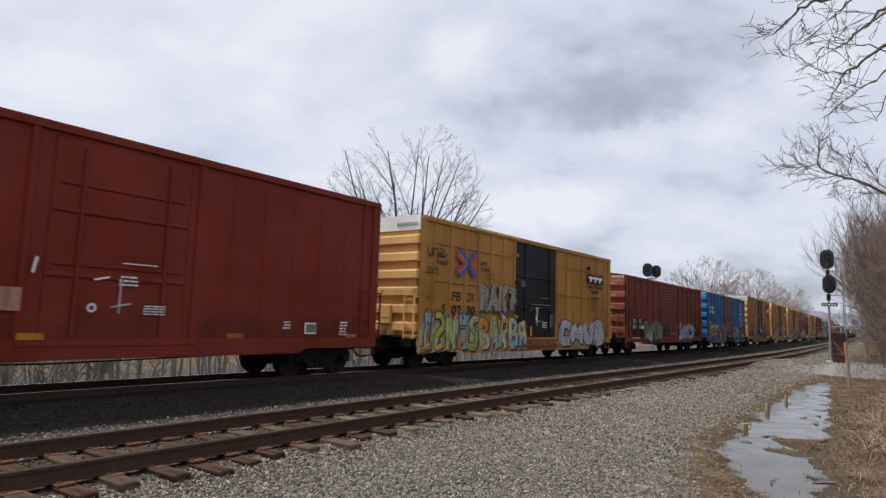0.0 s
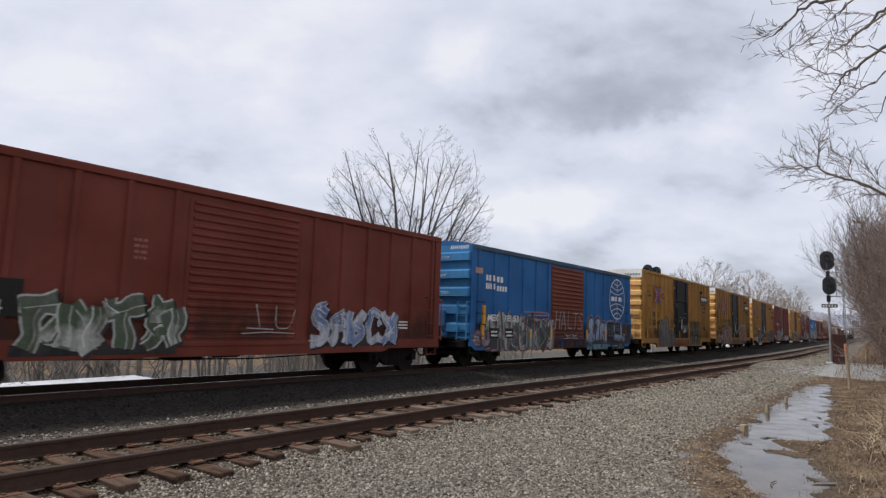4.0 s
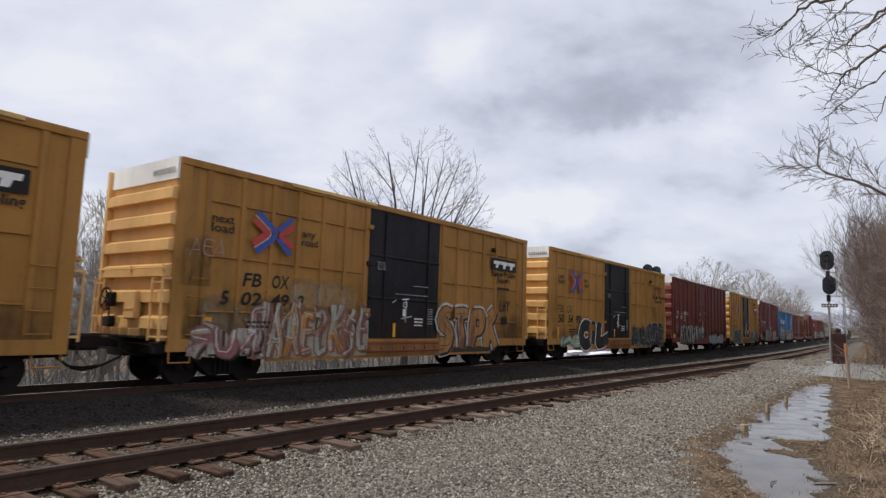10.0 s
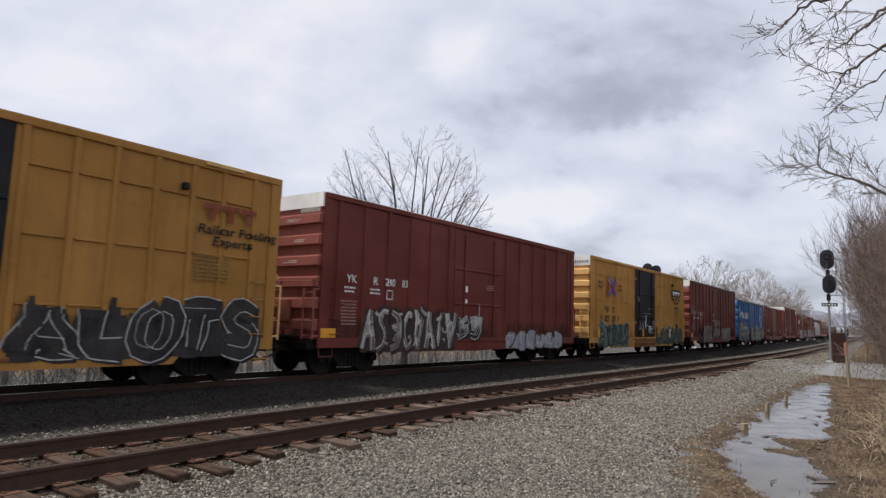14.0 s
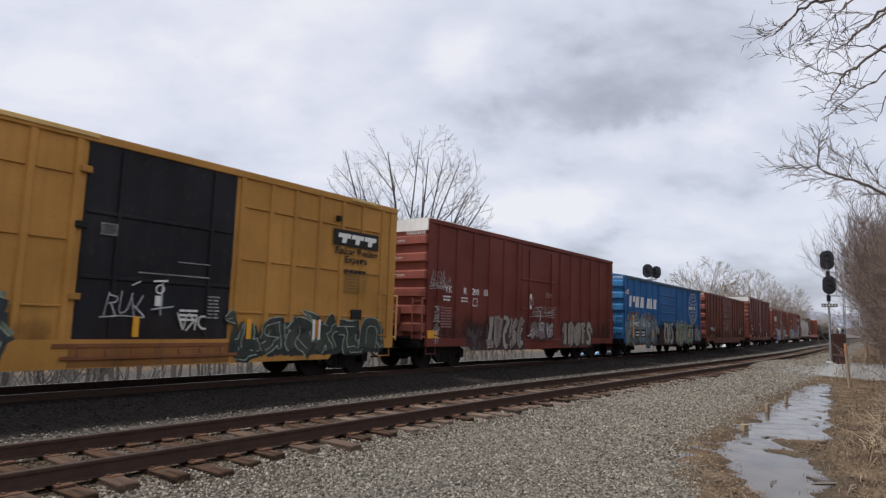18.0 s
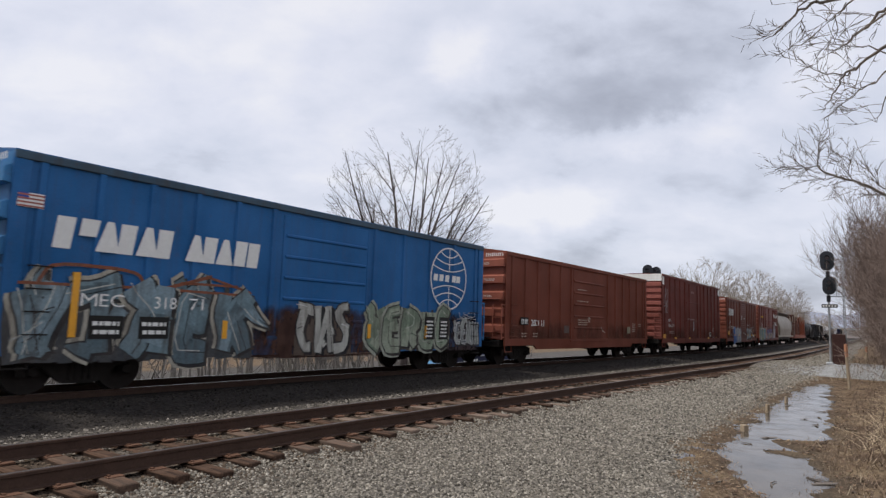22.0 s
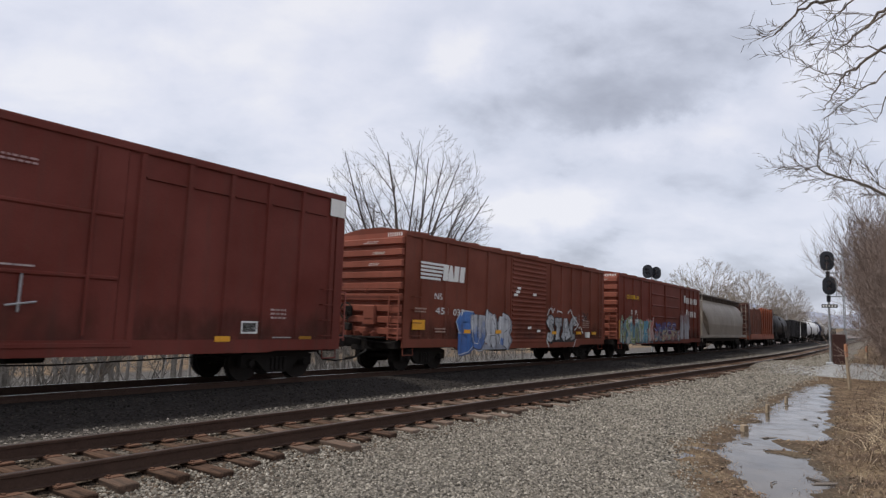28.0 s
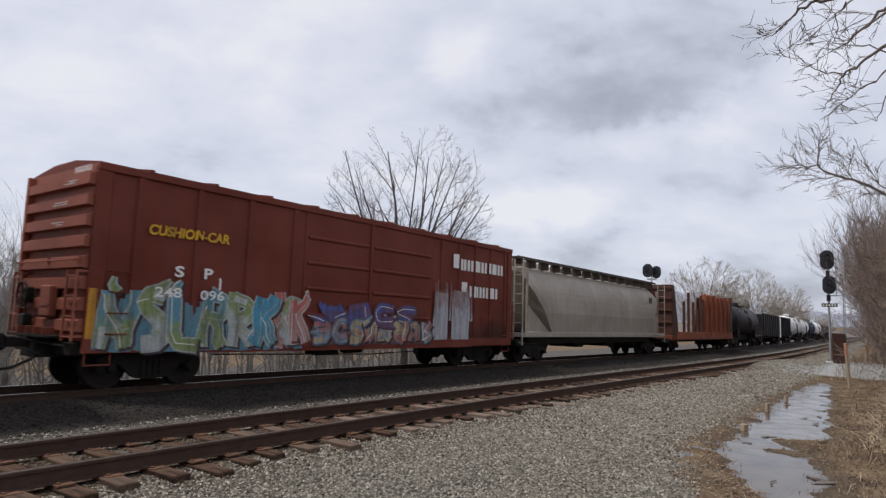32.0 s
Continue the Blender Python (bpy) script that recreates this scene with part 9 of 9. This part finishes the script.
def near_signal():
    h = heading(40.0)
    m = Matrix.Translation(SIGNAL) @ Matrix.Rotation(math.pi / 2 - h + 0.12, 4, "Z")
    sig = thing("railway_signal", "tall two-headed railway signal mast with ladder and equipment case", "railway signal", m)
    part("mast", Shape().lathe([(-0.5, 0.06), (5.9, 0.052)], 12, (0, 0.38, 0), "z"), M_GALV, sig)
    part("mast_base", Shape().soft_box(-0.25, 0.25, 0.15, 0.60, -0.3, 0.12, 0.03), M_GALV, sig)
    signal_head(sig, 0.40, 5.55, 0.66, 1.05, 2, -0.15)
    signal_head(sig, 0.34, 4.20, 0.62, 0.98, 2, -0.15)
    for z in (4.85, 3.55):
        part("bracket", Shape().lathe([(z - 0.22, 0.10), (z + 0.12, 0.10)], 10, (0, 0.38, 0), "z"), M_SIGNAL, sig)
    plate = part("number_plate", Shape().box(-0.12, -0.10, -0.02, 0.72, 3.02, 3.20), M_DECAL_BLACK, sig)
    sh = Shape()
    for k in range(5):
        sh.box(-0.126, -0.121, 0.05 + k * 0.135, 0.13 + k * 0.135, 3.06, 3.16)
    part("plate_print", sh, M_DECAL_WHITE, plate)
    part("equipment_case", Shape().soft_box(-0.25, 0.35, -0.32, 0.30, 0.02, 1.62, 0.025), M_CABINET, sig, "dark brown steel equipment case")
    part("case_plinth", Shape().soft_box(-0.3, 0.4, -0.36, 0.34, -0.4, 0.03, 0.02), M_GALV, sig)
    # ladder with its cage
    for y in (-0.36, -0.30):
        part("ladder_rail", Shape().box(0.05 if y < -0.33 else 0.35, 0.10 if y < -0.33 else 0.40, y - 0.02, y + 0.02, -0.3, 5.9), M_GALV, sig)
    for k in range(18):
        part("rung", Shape().box(0.10, 0.36, -0.345, -0.315, 0.15 + k * 0.32, 0.175 + k * 0.32), M_GALV, sig)
    for z in (1.92, 3.60, 4.88):
        part("stay", Shape().box(0.02, 0.06, -0.36, 0.40, z, z + 0.05), M_GALV, sig)
    for z0, z1 in ((3.6, 5.5),):
        part("cage_bar", Shape().box(0.05, 0.09, -0.02, 0.02, z0, z1), M_GALV, sig)
    part("platform", Shape().box(0.0, 0.5, -1.0, -0.3, 1.86, 1.90), M_GALV, sig)
    for y in (-0.98, -0.62):
        part("platform_rail", Shape().box(0.0, 0.03, y - 0.015, y + 0.015, 1.9, 3.3), M_GALV, sig)
    part("platform_rail", Shape().box(0.0, 0.03, -0.98, -0.62, 2.6, 2.63), M_GALV, sig)
    part("ground_conduit", Shape().tube([(0, -0.3, -0.02), (0.1, -0.9, 0.0), (0.2, -1.6, -0.1)], 0.035, 6), M_GALV, sig)


near_signal()


def far_signal():
    s = 58.5
    base = on_line(s, -4.6, -0.7)
    m = Matrix.Translation(base) @ Matrix.Rotation(math.pi / 2 - heading(s), 4, "Z")
    sig = thing("railway_signal", "black twin-headed railway signal behind the train", "railway signal", m)
    z = 7.4
    part("mast", Shape().lathe([(-0.4, 0.08), (z + 0.3, 0.07)], 12, (0, 0, 0), "z"), M_GALV, sig)
    signal_head(sig, 0.32, z + 0.10, 0.92, 1.25, 2, -0.15)
    signal_head(sig, -0.34, z - 0.02, 0.88, 1.15, 2, 0.25)
    part("bracket", Shape().box(-0.1, 0.3, -0.4, 0.4, z - 0.75, z - 0.62), M_GALV, sig)


far_signal()


def stake(x, y, h, w, lean, label, painted=True):
    g = ground_at(x, y)
    st = thing("stake", label, "stake", Matrix.Translation((x, y, g)) @ Matrix.Rotation(lean, 4, "Y") @ Matrix.Rotation(0.5, 4, "Z"), "marker stakes")
    part("post", Shape().soft_box(-w, w, -w * 0.7, w * 0.7, -0.3, h * (0.72 if painted else 1), 0.008), M_STAKE, st)
    if painted:
        part("painted_top", Shape().soft_box(-w - 0.003, w + 0.003, -w * 0.7 - 0.003, w * 0.7 + 0.003, h * 0.72, h, 0.008), M_ORANGE_TAPE, st, "faded orange painted top")


stake(15.76, 24.69, 1.72, 0.055, -0.06, "leaning wooden stake with a faded orange top")
stake(26.9, 40.4, 1.45, 0.06, 0.03, "wooden stake with a faded orange top beside the bank")
for x, y, high, wide in ((6.46, 13.68, 0.17, 0.075), (8.60, 16.90, 0.21, 0.05), (10.42, 19.35, 0.23, 0.045)):
    stake(x, y, high, wide, 0.04, "short pale wooden stake at the puddle's edge", False)

# ---- loose stone, dead grass ----
def stone_field(name, label, fields, tint, seed):
    m, n, l, b = material("ballast_stone", 0.9)
    b.inputs["Specular IOR Level"].default_value = 0.15
    geo = n.new("ShaderNodeNewGeometry")
    pos = scaled_coords(n, l, "Object", (1, 1, 1))
    c = ramp_node(n, l, geo.outputs["Random Per Island"], ((0.0, (0.055, 0.052, 0.048)), (0.3, (0.145, 0.138, 0.128)), (0.62, (0.235, 0.223, 0.207)), (0.88, (0.30, 0.286, 0.265)), (1.0, (0.42, 0.405, 0.38))))
    c = mix_node(n, l, 0.35, c, ramp_node(n, l, noise_node(n, l, pos, 30, 4), ((0.3, (0.1, 0.1, 0.1)), (0.7, (0.9, 0.9, 0.9)))), "OVERLAY")
    l.new(mix_node(n, l, 1.0, c, tint, "MULTIPLY"), b.inputs["Base Color"])
    rng = np.random.default_rng(seed)
    # fields: s range, offset range, how many, size
    spots = []
    for s0, s1, o0, o1, count, size in fields:
        spots.append(np.stack([rng.uniform(s0, s1, count), rng.uniform(o0, o1, count), rng.uniform(0.55, 1.35, count) * size], 1))
    q = np.concatenate(spots)
    h = np.interp(q[:, 0], COURSE_S, COURSE_H)
    x = np.interp(q[:, 0], COURSE_S, COURSE_X) + np.cos(h) * q[:, 1]
    y = np.interp(q[:, 0], COURSE_S, COURSE_Y) - np.sin(h) * q[:, 1]
    keep = (np.abs(q[:, 1] - (SIDING - 0.7535)) > 0.09) & (np.abs(q[:, 1] - (SIDING + 0.7535)) > 0.09)
    edge = np.interp(q[:, 0], [0, 8.6, 12.8, 19.6, 30, 60], [12.6, 12.2, 11.1, 10.8, 10.5, 10.3]) + rng.normal(0, 0.25, len(q))
    keep &= q[:, 1] < edge
    q, x, y = q[keep], x[keep], y[keep]
    z = ground_height(x, y, q[:, 0], q[:, 1])
    cnt = len(q)
    base = np.array([(1, 0, -0.5), (-0.5, 0.87, -0.3), (-0.5, -0.87, -0.3), (0.6, 0.55, 0.55), (-0.75, 0.1, 0.6), (0.35, -0.7, 0.5)])
    tri = np.array([(3, 4, 5), (0, 1, 3), (1, 4, 3), (1, 2, 4), (2, 5, 4), (2, 0, 5), (0, 3, 5)])
    v = base[None] * (1 + rng.normal(0, 0.22, (cnt, 6, 3)))
    v = v * rng.uniform(0.65, 1.2, (cnt, 1, 3))
    a = rng.uniform(0, 6.28, cnt)
    ca, sa = np.cos(a)[:, None], np.sin(a)[:, None]
    t = rng.normal(0, 0.4, cnt)[:, None]
    vx, vy, vz = v[:, :, 0], v[:, :, 1], v[:, :, 2]
    vx, vz = vx * np.cos(t) - vz * np.sin(t), vx * np.sin(t) + vz * np.cos(t)
    rx, ry = vx * ca - vy * sa, vx * sa + vy * ca
    size = q[:, 2][:, None]
    out = np.stack([rx * size + x[:, None], ry * size + y[:, None], vz * size * 0.85 + z[:, None] + size * rng.uniform(-0.1, 0.6, cnt)[:, None]], -1).reshape(-1, 3)
    faces = (tri[None] + (np.arange(cnt) * 6)[:, None, None]).reshape(-1, 3)
    me = bpy.data.meshes.new("gravel")
    me.vertices.add(len(out))
    me.vertices.foreach_set("co", out.ravel())
    me.loops.add(faces.size)
    me.loops.foreach_set("vertex_index", faces.ravel())
    me.polygons.add(len(faces))
    me.polygons.foreach_set("loop_start", np.arange(0, faces.size, 3))
    me.update(calc_edges=True)
    me.materials.append(m)
    tagged(new(name, me), label, "gravel", kind="stuff")



stone_field("gravel", "loose grey crushed ballast stones", ((1, 11, 7.3, 12.4, 44000, 0.0195), (11, 22, 7.3, 11.4, 30000, 0.024), (22, 42, 7.3, 10.9, 18000, 0.033), (42, 75, 7.3, 10.6, 6500, 0.050)), (0.985, 0.93, 0.83), 4)
stone_field("pale_gravel", "pale ballast stones along the siding rail", ((-7, 22, 4.35, 5.45, 10000, 0.030), (22, 60, 4.45, 5.5, 3500, 0.040)), (1.2, 1.12, 1.02), 11)
stone_field("rusty_gravel", "brown dirty ballast between the siding rails", ((-5, 16, 5.2, 7.9, 8200, 0.023), (16, 45, 5.2, 7.8, 5200, 0.030)), (0.44, 0.335, 0.25), 5)
# this tint holds soot and also the train's shadow
stone_field("sooty_shaded_gravel", "dark ballast stones under the main line, soot and train shade in their colour", ((-7, 30, 1.3, 3.35, 10000, 0.026), (30, 65, 1.3, 3.3, 2200, 0.036)), (0.155, 0.138, 0.126), 6)
stone_field("dusty_gravel", "grey ballast stones on the main line's shoulder", ((-7, 30, 3.3, 4.4, 8500, 0.027), (30, 65, 3.3, 4.35, 2000, 0.040)), (0.80, 0.745, 0.68), 9)


def grass_field():
    m, n, l, b = material("dead_grass", 0.85)
    geo = n.new("ShaderNodeNewGeometry")
    l.new(ramp_node(n, l, geo.outputs["Random Per Island"], ((0.0, (0.06, 0.038, 0.026)), (0.45, (0.145, 0.095, 0.062)), (0.85, (0.24, 0.175, 0.115)), (1.0, (0.40, 0.33, 0.23)))), b.inputs["Base Color"])
    rnd = random.Random(12)
    sh = Shape()
    for i in range(19000):
        k = rnd.random()
        if k < 0.55:
            s, o = rnd.uniform(8, 34), rnd.uniform(13.0, 17.5)
            if puddle_depth(np.array([s]), np.array([o]))[0] > -0.1:
                continue
            big = 0.22 if s < 12.5 else 0.6 if o > 13.9 else 0.28
        elif k < 0.75:
            s, o = rnd.uniform(34, 75), rnd.uniform(11.2, 15)
            big = 0.7
        else:
            s = rnd.uniform(7.5, 34)
            o = float(np.interp(s, [7, 9, 12.4, 15, 20, 30], [12.6, 12.5, 11.5, 11.2, 11.0, 10.7])) + rnd.uniform(-0.4, 0.55)
            big = 0.14
        if i % 5 == 0:
            s, o = rnd.uniform(8, 16), rnd.uniform(13.2, 16.0)
            big = 0.12
        q = on_line(s, o)
        z = ground_at_fast(q.x, q.y, s, o)
        hgt, a, lean = big * rnd.uniform(0.3, 1.0), rnd.uniform(0, 6.28), rnd.uniform(0.7, 2.2)
        w = 0.003 + 0.009 * big * rnd.random()
        d = Vector((math.cos(a), math.sin(a), 0))
        side = Vector((-d.y, d.x, 0)) * w
        p0 = Vector((q.x, q.y, z - 0.02))
        p1 = p0 + d * (hgt * lean * 0.4) + Vector((0, 0, hgt * 0.6))
        p2 = p0 + d * (hgt * lean) + Vector((0, 0, hgt * max(0.95 - 0.38 * lean, 0.12)))
        sh.add([p0 - side, p0 + side, p1 - side * 0.8, p1 + side * 0.8, p2], [(0, 1, 3, 2), (2, 3, 4)])
    tagged(new("dead_grass", sh.mesh("dead_grass", [m])), "matted tan dead grass and reeds on the bank", "grass", kind="stuff")


def leaf_litter():
    rnd = random.Random(14)
    sh = Shape()
    for i in range(15000):
        s, o = 8 + 30 * rnd.random() ** 1.7, rnd.choice((rnd.uniform(11.4, 13.2), rnd.uniform(13.0, 16.5)))
        if o < 12.9 and o < float(np.interp(s, [8, 10.5, 12.5, 15, 20, 30], [12.9, 12.1, 11.5, 11.3, 11.1, 10.7])) + rnd.gauss(0, 0.15):
            continue
        d = puddle_depth(np.array([s]), np.array([o]))[0]
        if d > -0.05:
            continue
        q = on_line(s, o)
        q.z = ground_at_fast(q.x, q.y, s, o) + 0.012
        a, ln = rnd.uniform(0, 6.28), rnd.uniform(0.012, 0.045)
        u = Vector((math.cos(a), math.sin(a), rnd.uniform(-0.3, 0.5))) * ln
        v = Vector((-math.sin(a), math.cos(a), rnd.uniform(-0.3, 0.3))) * ln * 0.55
        sh.add([q - u, q + v, q + u, q - v], [(0, 1, 2, 3)])
    m, n, l, b = material("dead_leaves", 0.85)
    geo = n.new("ShaderNodeNewGeometry")
    l.new(ramp_node(n, l, geo.outputs["Random Per Island"], ((0.0, (0.05, 0.03, 0.02)), (0.5, (0.14, 0.08, 0.045)), (1.0, (0.28, 0.20, 0.12)))), b.inputs["Base Color"])
    tagged(new("leaf_litter", sh.mesh("leaf_litter", [m])), "brown fallen leaves on wet ground by the puddle", "leaves", kind="stuff")


def ground_at_fast(x, y, s, o):
    return float(ground_height(np.array([x]), np.array([y]), np.array([s]), np.array([o]))[0])


def straw():
    """Broken pale stalks lying on the bank."""
    rnd = random.Random(44)
    sh = Shape()
    for i in range(420):
        s, o = rnd.uniform(13.5, 28), 13.75 + abs(rnd.gauss(0, 0.8))
        if puddle_depth(np.array([s]), np.array([o]))[0] > -0.25:
            continue
        q = on_line(s, o)
        q.z = ground_at_fast(q.x, q.y, s, o) + 0.02
        a, ln = rnd.gauss(0.6, 0.9), rnd.uniform(0.15, 0.85)
        tip = q + Vector((math.cos(a) * ln, math.sin(a) * ln, rnd.uniform(0.0, 0.45) * ln))
        mid = q.lerp(tip, 0.5) + Vector((rnd.gauss(0, 0.03), rnd.gauss(0, 0.03), 0.05 * ln))
        sh.tube([q, mid, tip], [0.006, 0.005, 0.003], 3, caps=False)
    tagged(new("straw", sh.mesh("straw", [plain("dry_straw", (0.42, 0.33, 0.22), 0.8, 0, 0.35, 3, 0)])), "pale broken reed stalks lying on the bank", "grass", kind="stuff")


grass_field()
leaf_litter()
straw()


def floating_sticks():
    rnd = random.Random(31)
    sh = Shape()
    for i in range(80):
        s = rnd.uniform(8.5, 31)
        o = rnd.uniform(11.0, 14.2)
        d = puddle_depth(np.array([s]), np.array([o]))[0]
        if d < -0.25 or (d > 0.3 and rnd.random() < 0.6):
            continue
        p = on_line(s, o, WATER + 0.008)
        a, ln = rnd.uniform(0, 6.28), rnd.uniform(0.08, 0.4)
        q = p + Vector((math.cos(a), math.sin(a), 0)) * ln
        sh.tube([p, p.lerp(q, 0.5) + Vector((rnd.gauss(0, 0.04), rnd.gauss(0, 0.04), 0.01)), q], [0.012, 0.010, 0.004], 4)
        if rnd.random() < 0.35:
            w = rnd.uniform(0.03, 0.09)
            sh.add([p + Vector((-w * 3, -w, 0.004)), p + Vector((w * 2, -w * 0.4, 0.004)), p + Vector((w * 3, w, 0.006)), p + Vector((-w, w * 0.8, 0.004))], [(0, 1, 2, 3)])
    tagged(new("floating_sticks", sh.mesh("floating_sticks", [M_BARK])), "dark sticks and dead stalks lying in the puddle", "debris", kind="stuff")


floating_sticks()
# ---- the road below the embankment ----
M_ROAD = plain("grey_asphalt", (0.09, 0.09, 0.09), 0.9, 0, 0.2, 2)
sh = Shape()
for s in range(-60, 181, 4):
    for o in (-29.5, -22.5):
        p = on_line(s, o)
        sh.v.append((p.x, p.y, max(ground_at(p.x, p.y), -5.72 + fall(p.x, p.y)) + 0.05))
for i in range(60):
    sh.f.append((2 * i, 2 * i + 1, 2 * i + 3, 2 * i + 2))
    sh.m.append(0)
tagged(new("road", sh.mesh("road", [M_ROAD])), "grey asphalt road below the railway embankment", "road", kind="structure")

M_TRAILER = plain("white_trailer_panel", (0.74, 0.75, 0.77), 0.4, 0, 0.06, 1.5, 0.02)
M_TYRE = plain("tyre_rubber", (0.02, 0.02, 0.02), 0.9, 0, 0.2, 8)
M_GLASS = plain("dark_cab_glass", (0.02, 0.025, 0.03), 0.08, 0, 0.1, 3, 0)
TYRE = Shape().lathe([(-0.14, 0.30), (-0.15, 0.48), (-0.10, 0.52), (0.10, 0.52), (0.15, 0.48), (0.14, 0.30)], 20).mesh("tyre", [M_TYRE])


def lorry(label, body_mat, cab_mat, length, high, stripe):
    """A truck that drives towards local -x."""
    v = thing("truck", label, "truck")
    part("trailer_box", Shape().soft_box(0, length, -1.28, 1.28, 1.15, high, 0.05), body_mat, v)
    part("roof_edge", Shape().box(0.02, length - 0.02, -1.30, -1.27, high - 0.10, high - 0.02), M_GALV, v)
    part("front_unit", Shape().soft_box(-0.55, -0.01, -0.9, 0.9, 2.2, high - 0.25, 0.06), M_TRAILER, v)
    for i in range(6):
        part("emblem", Shape().box(1.6 + i * 0.5, 1.95 + i * 0.5, -1.295, -1.283, high - 0.62, high - 0.36), stripe, v)
    part("chassis", Shape().box(-2.6, length, -0.45, 0.45, 0.75, 1.15), M_STEEL, v)
    part("cab", Shape().prism([(-3.6, 0.6), (-3.6, 1.7), (-2.9, 1.9), (-2.5, 2.75), (-1.2, high - 0.5), (-1.0, high - 0.5), (-1.0, 0.6)], "y", -1.2, 1.2), cab_mat, v)
    part("windscreen", Shape().prism([(-2.93, 1.92), (-2.53, 2.72), (-2.50, 2.70), (-2.90, 1.90)], "y", -1.05, 1.05), M_GLASS, v)
    part("side_window", Shape().box(-2.3, -1.6, -1.215, -1.19, 1.9, 2.55), M_GLASS, v)
    for x in (-2.9, -0.6, 0.6, length - 2.4, length - 1.1):
        for y in (-1.05, 1.05):
            part("tyre", TYRE, M_TYRE, v).location = (x, y, 0.52)
    return v


def road_pose(s, o=-26.0, back=False):
    p, q = on_line(s, o), on_line(s + 1, o)
    turn = math.atan2(q.y - p.y, q.x - p.x) + (math.pi if back else 0)
    return Matrix.Translation((p.x, p.y, max(ground_at(p.x, p.y), -5.72 + fall(p.x, p.y)) + 0.05)) @ Matrix.Rotation(turn, 4, "Z")


def drive(t0, s0, speed, o=-26.0, back=False):
    """Rows for a vehicle that is at s0 at t0 and drives at a steady speed, parked far off outside its time in view."""
    rows = []
    for t in range(0, 33, 2):
        rows.append((t, road_pose(s0 + speed * (t - t0), o, back)))
    return rows


MOVERS = []
white = lorry("white box trailer truck driving on the road below", M_TRAILER, M_TRAILER, 8.8, 3.30, spray((0.20, 0.03, 0.03)))
MOVERS.append((white, drive(13.0, 24.9, -20.4)))
blue = lorry("dark blue trailer truck with pale blue cab on the road below", M_NAVY, spray((0.16, 0.38, 0.62)), 13.5, 3.55, M_DECAL_WHITE)
MOVERS.append((blue, drive(25.5, 18.3, -10.9)))
white2 = lorry("long white box trailer truck driving on the road below", M_TRAILER, M_TRAILER, 12.5, 3.05, M_TRAILER)
MOVERS.append((white2, drive(5.5, 43.0, 14.0, -25.5, True)))
# ---- what moves ----
def car_pose(middle, reach):
    a, b = on_line(middle - reach, 0.0), on_line(middle + reach, 0.0)
    d = b - a
    turn = math.atan2(d.y, d.x)
    dip = -math.atan2(d.z, math.hypot(d.x, d.y))
    return Matrix.Translation((a + b) / 2) @ Matrix.Rotation(turn, 4, "Z") @ Matrix.Rotation(dip, 4, "Y")


def motions():
    for car, front, rear in CARS:
        middle, reach = (front + rear) / 2, max((rear - front) / 2 - 1.8, 1.0)
        walk(car, [(t, car_pose(middle - travelled(t), reach)) for t in range(0, 33)])
    for mover, rows in MOVERS:
        walk(mover, rows)


motions()
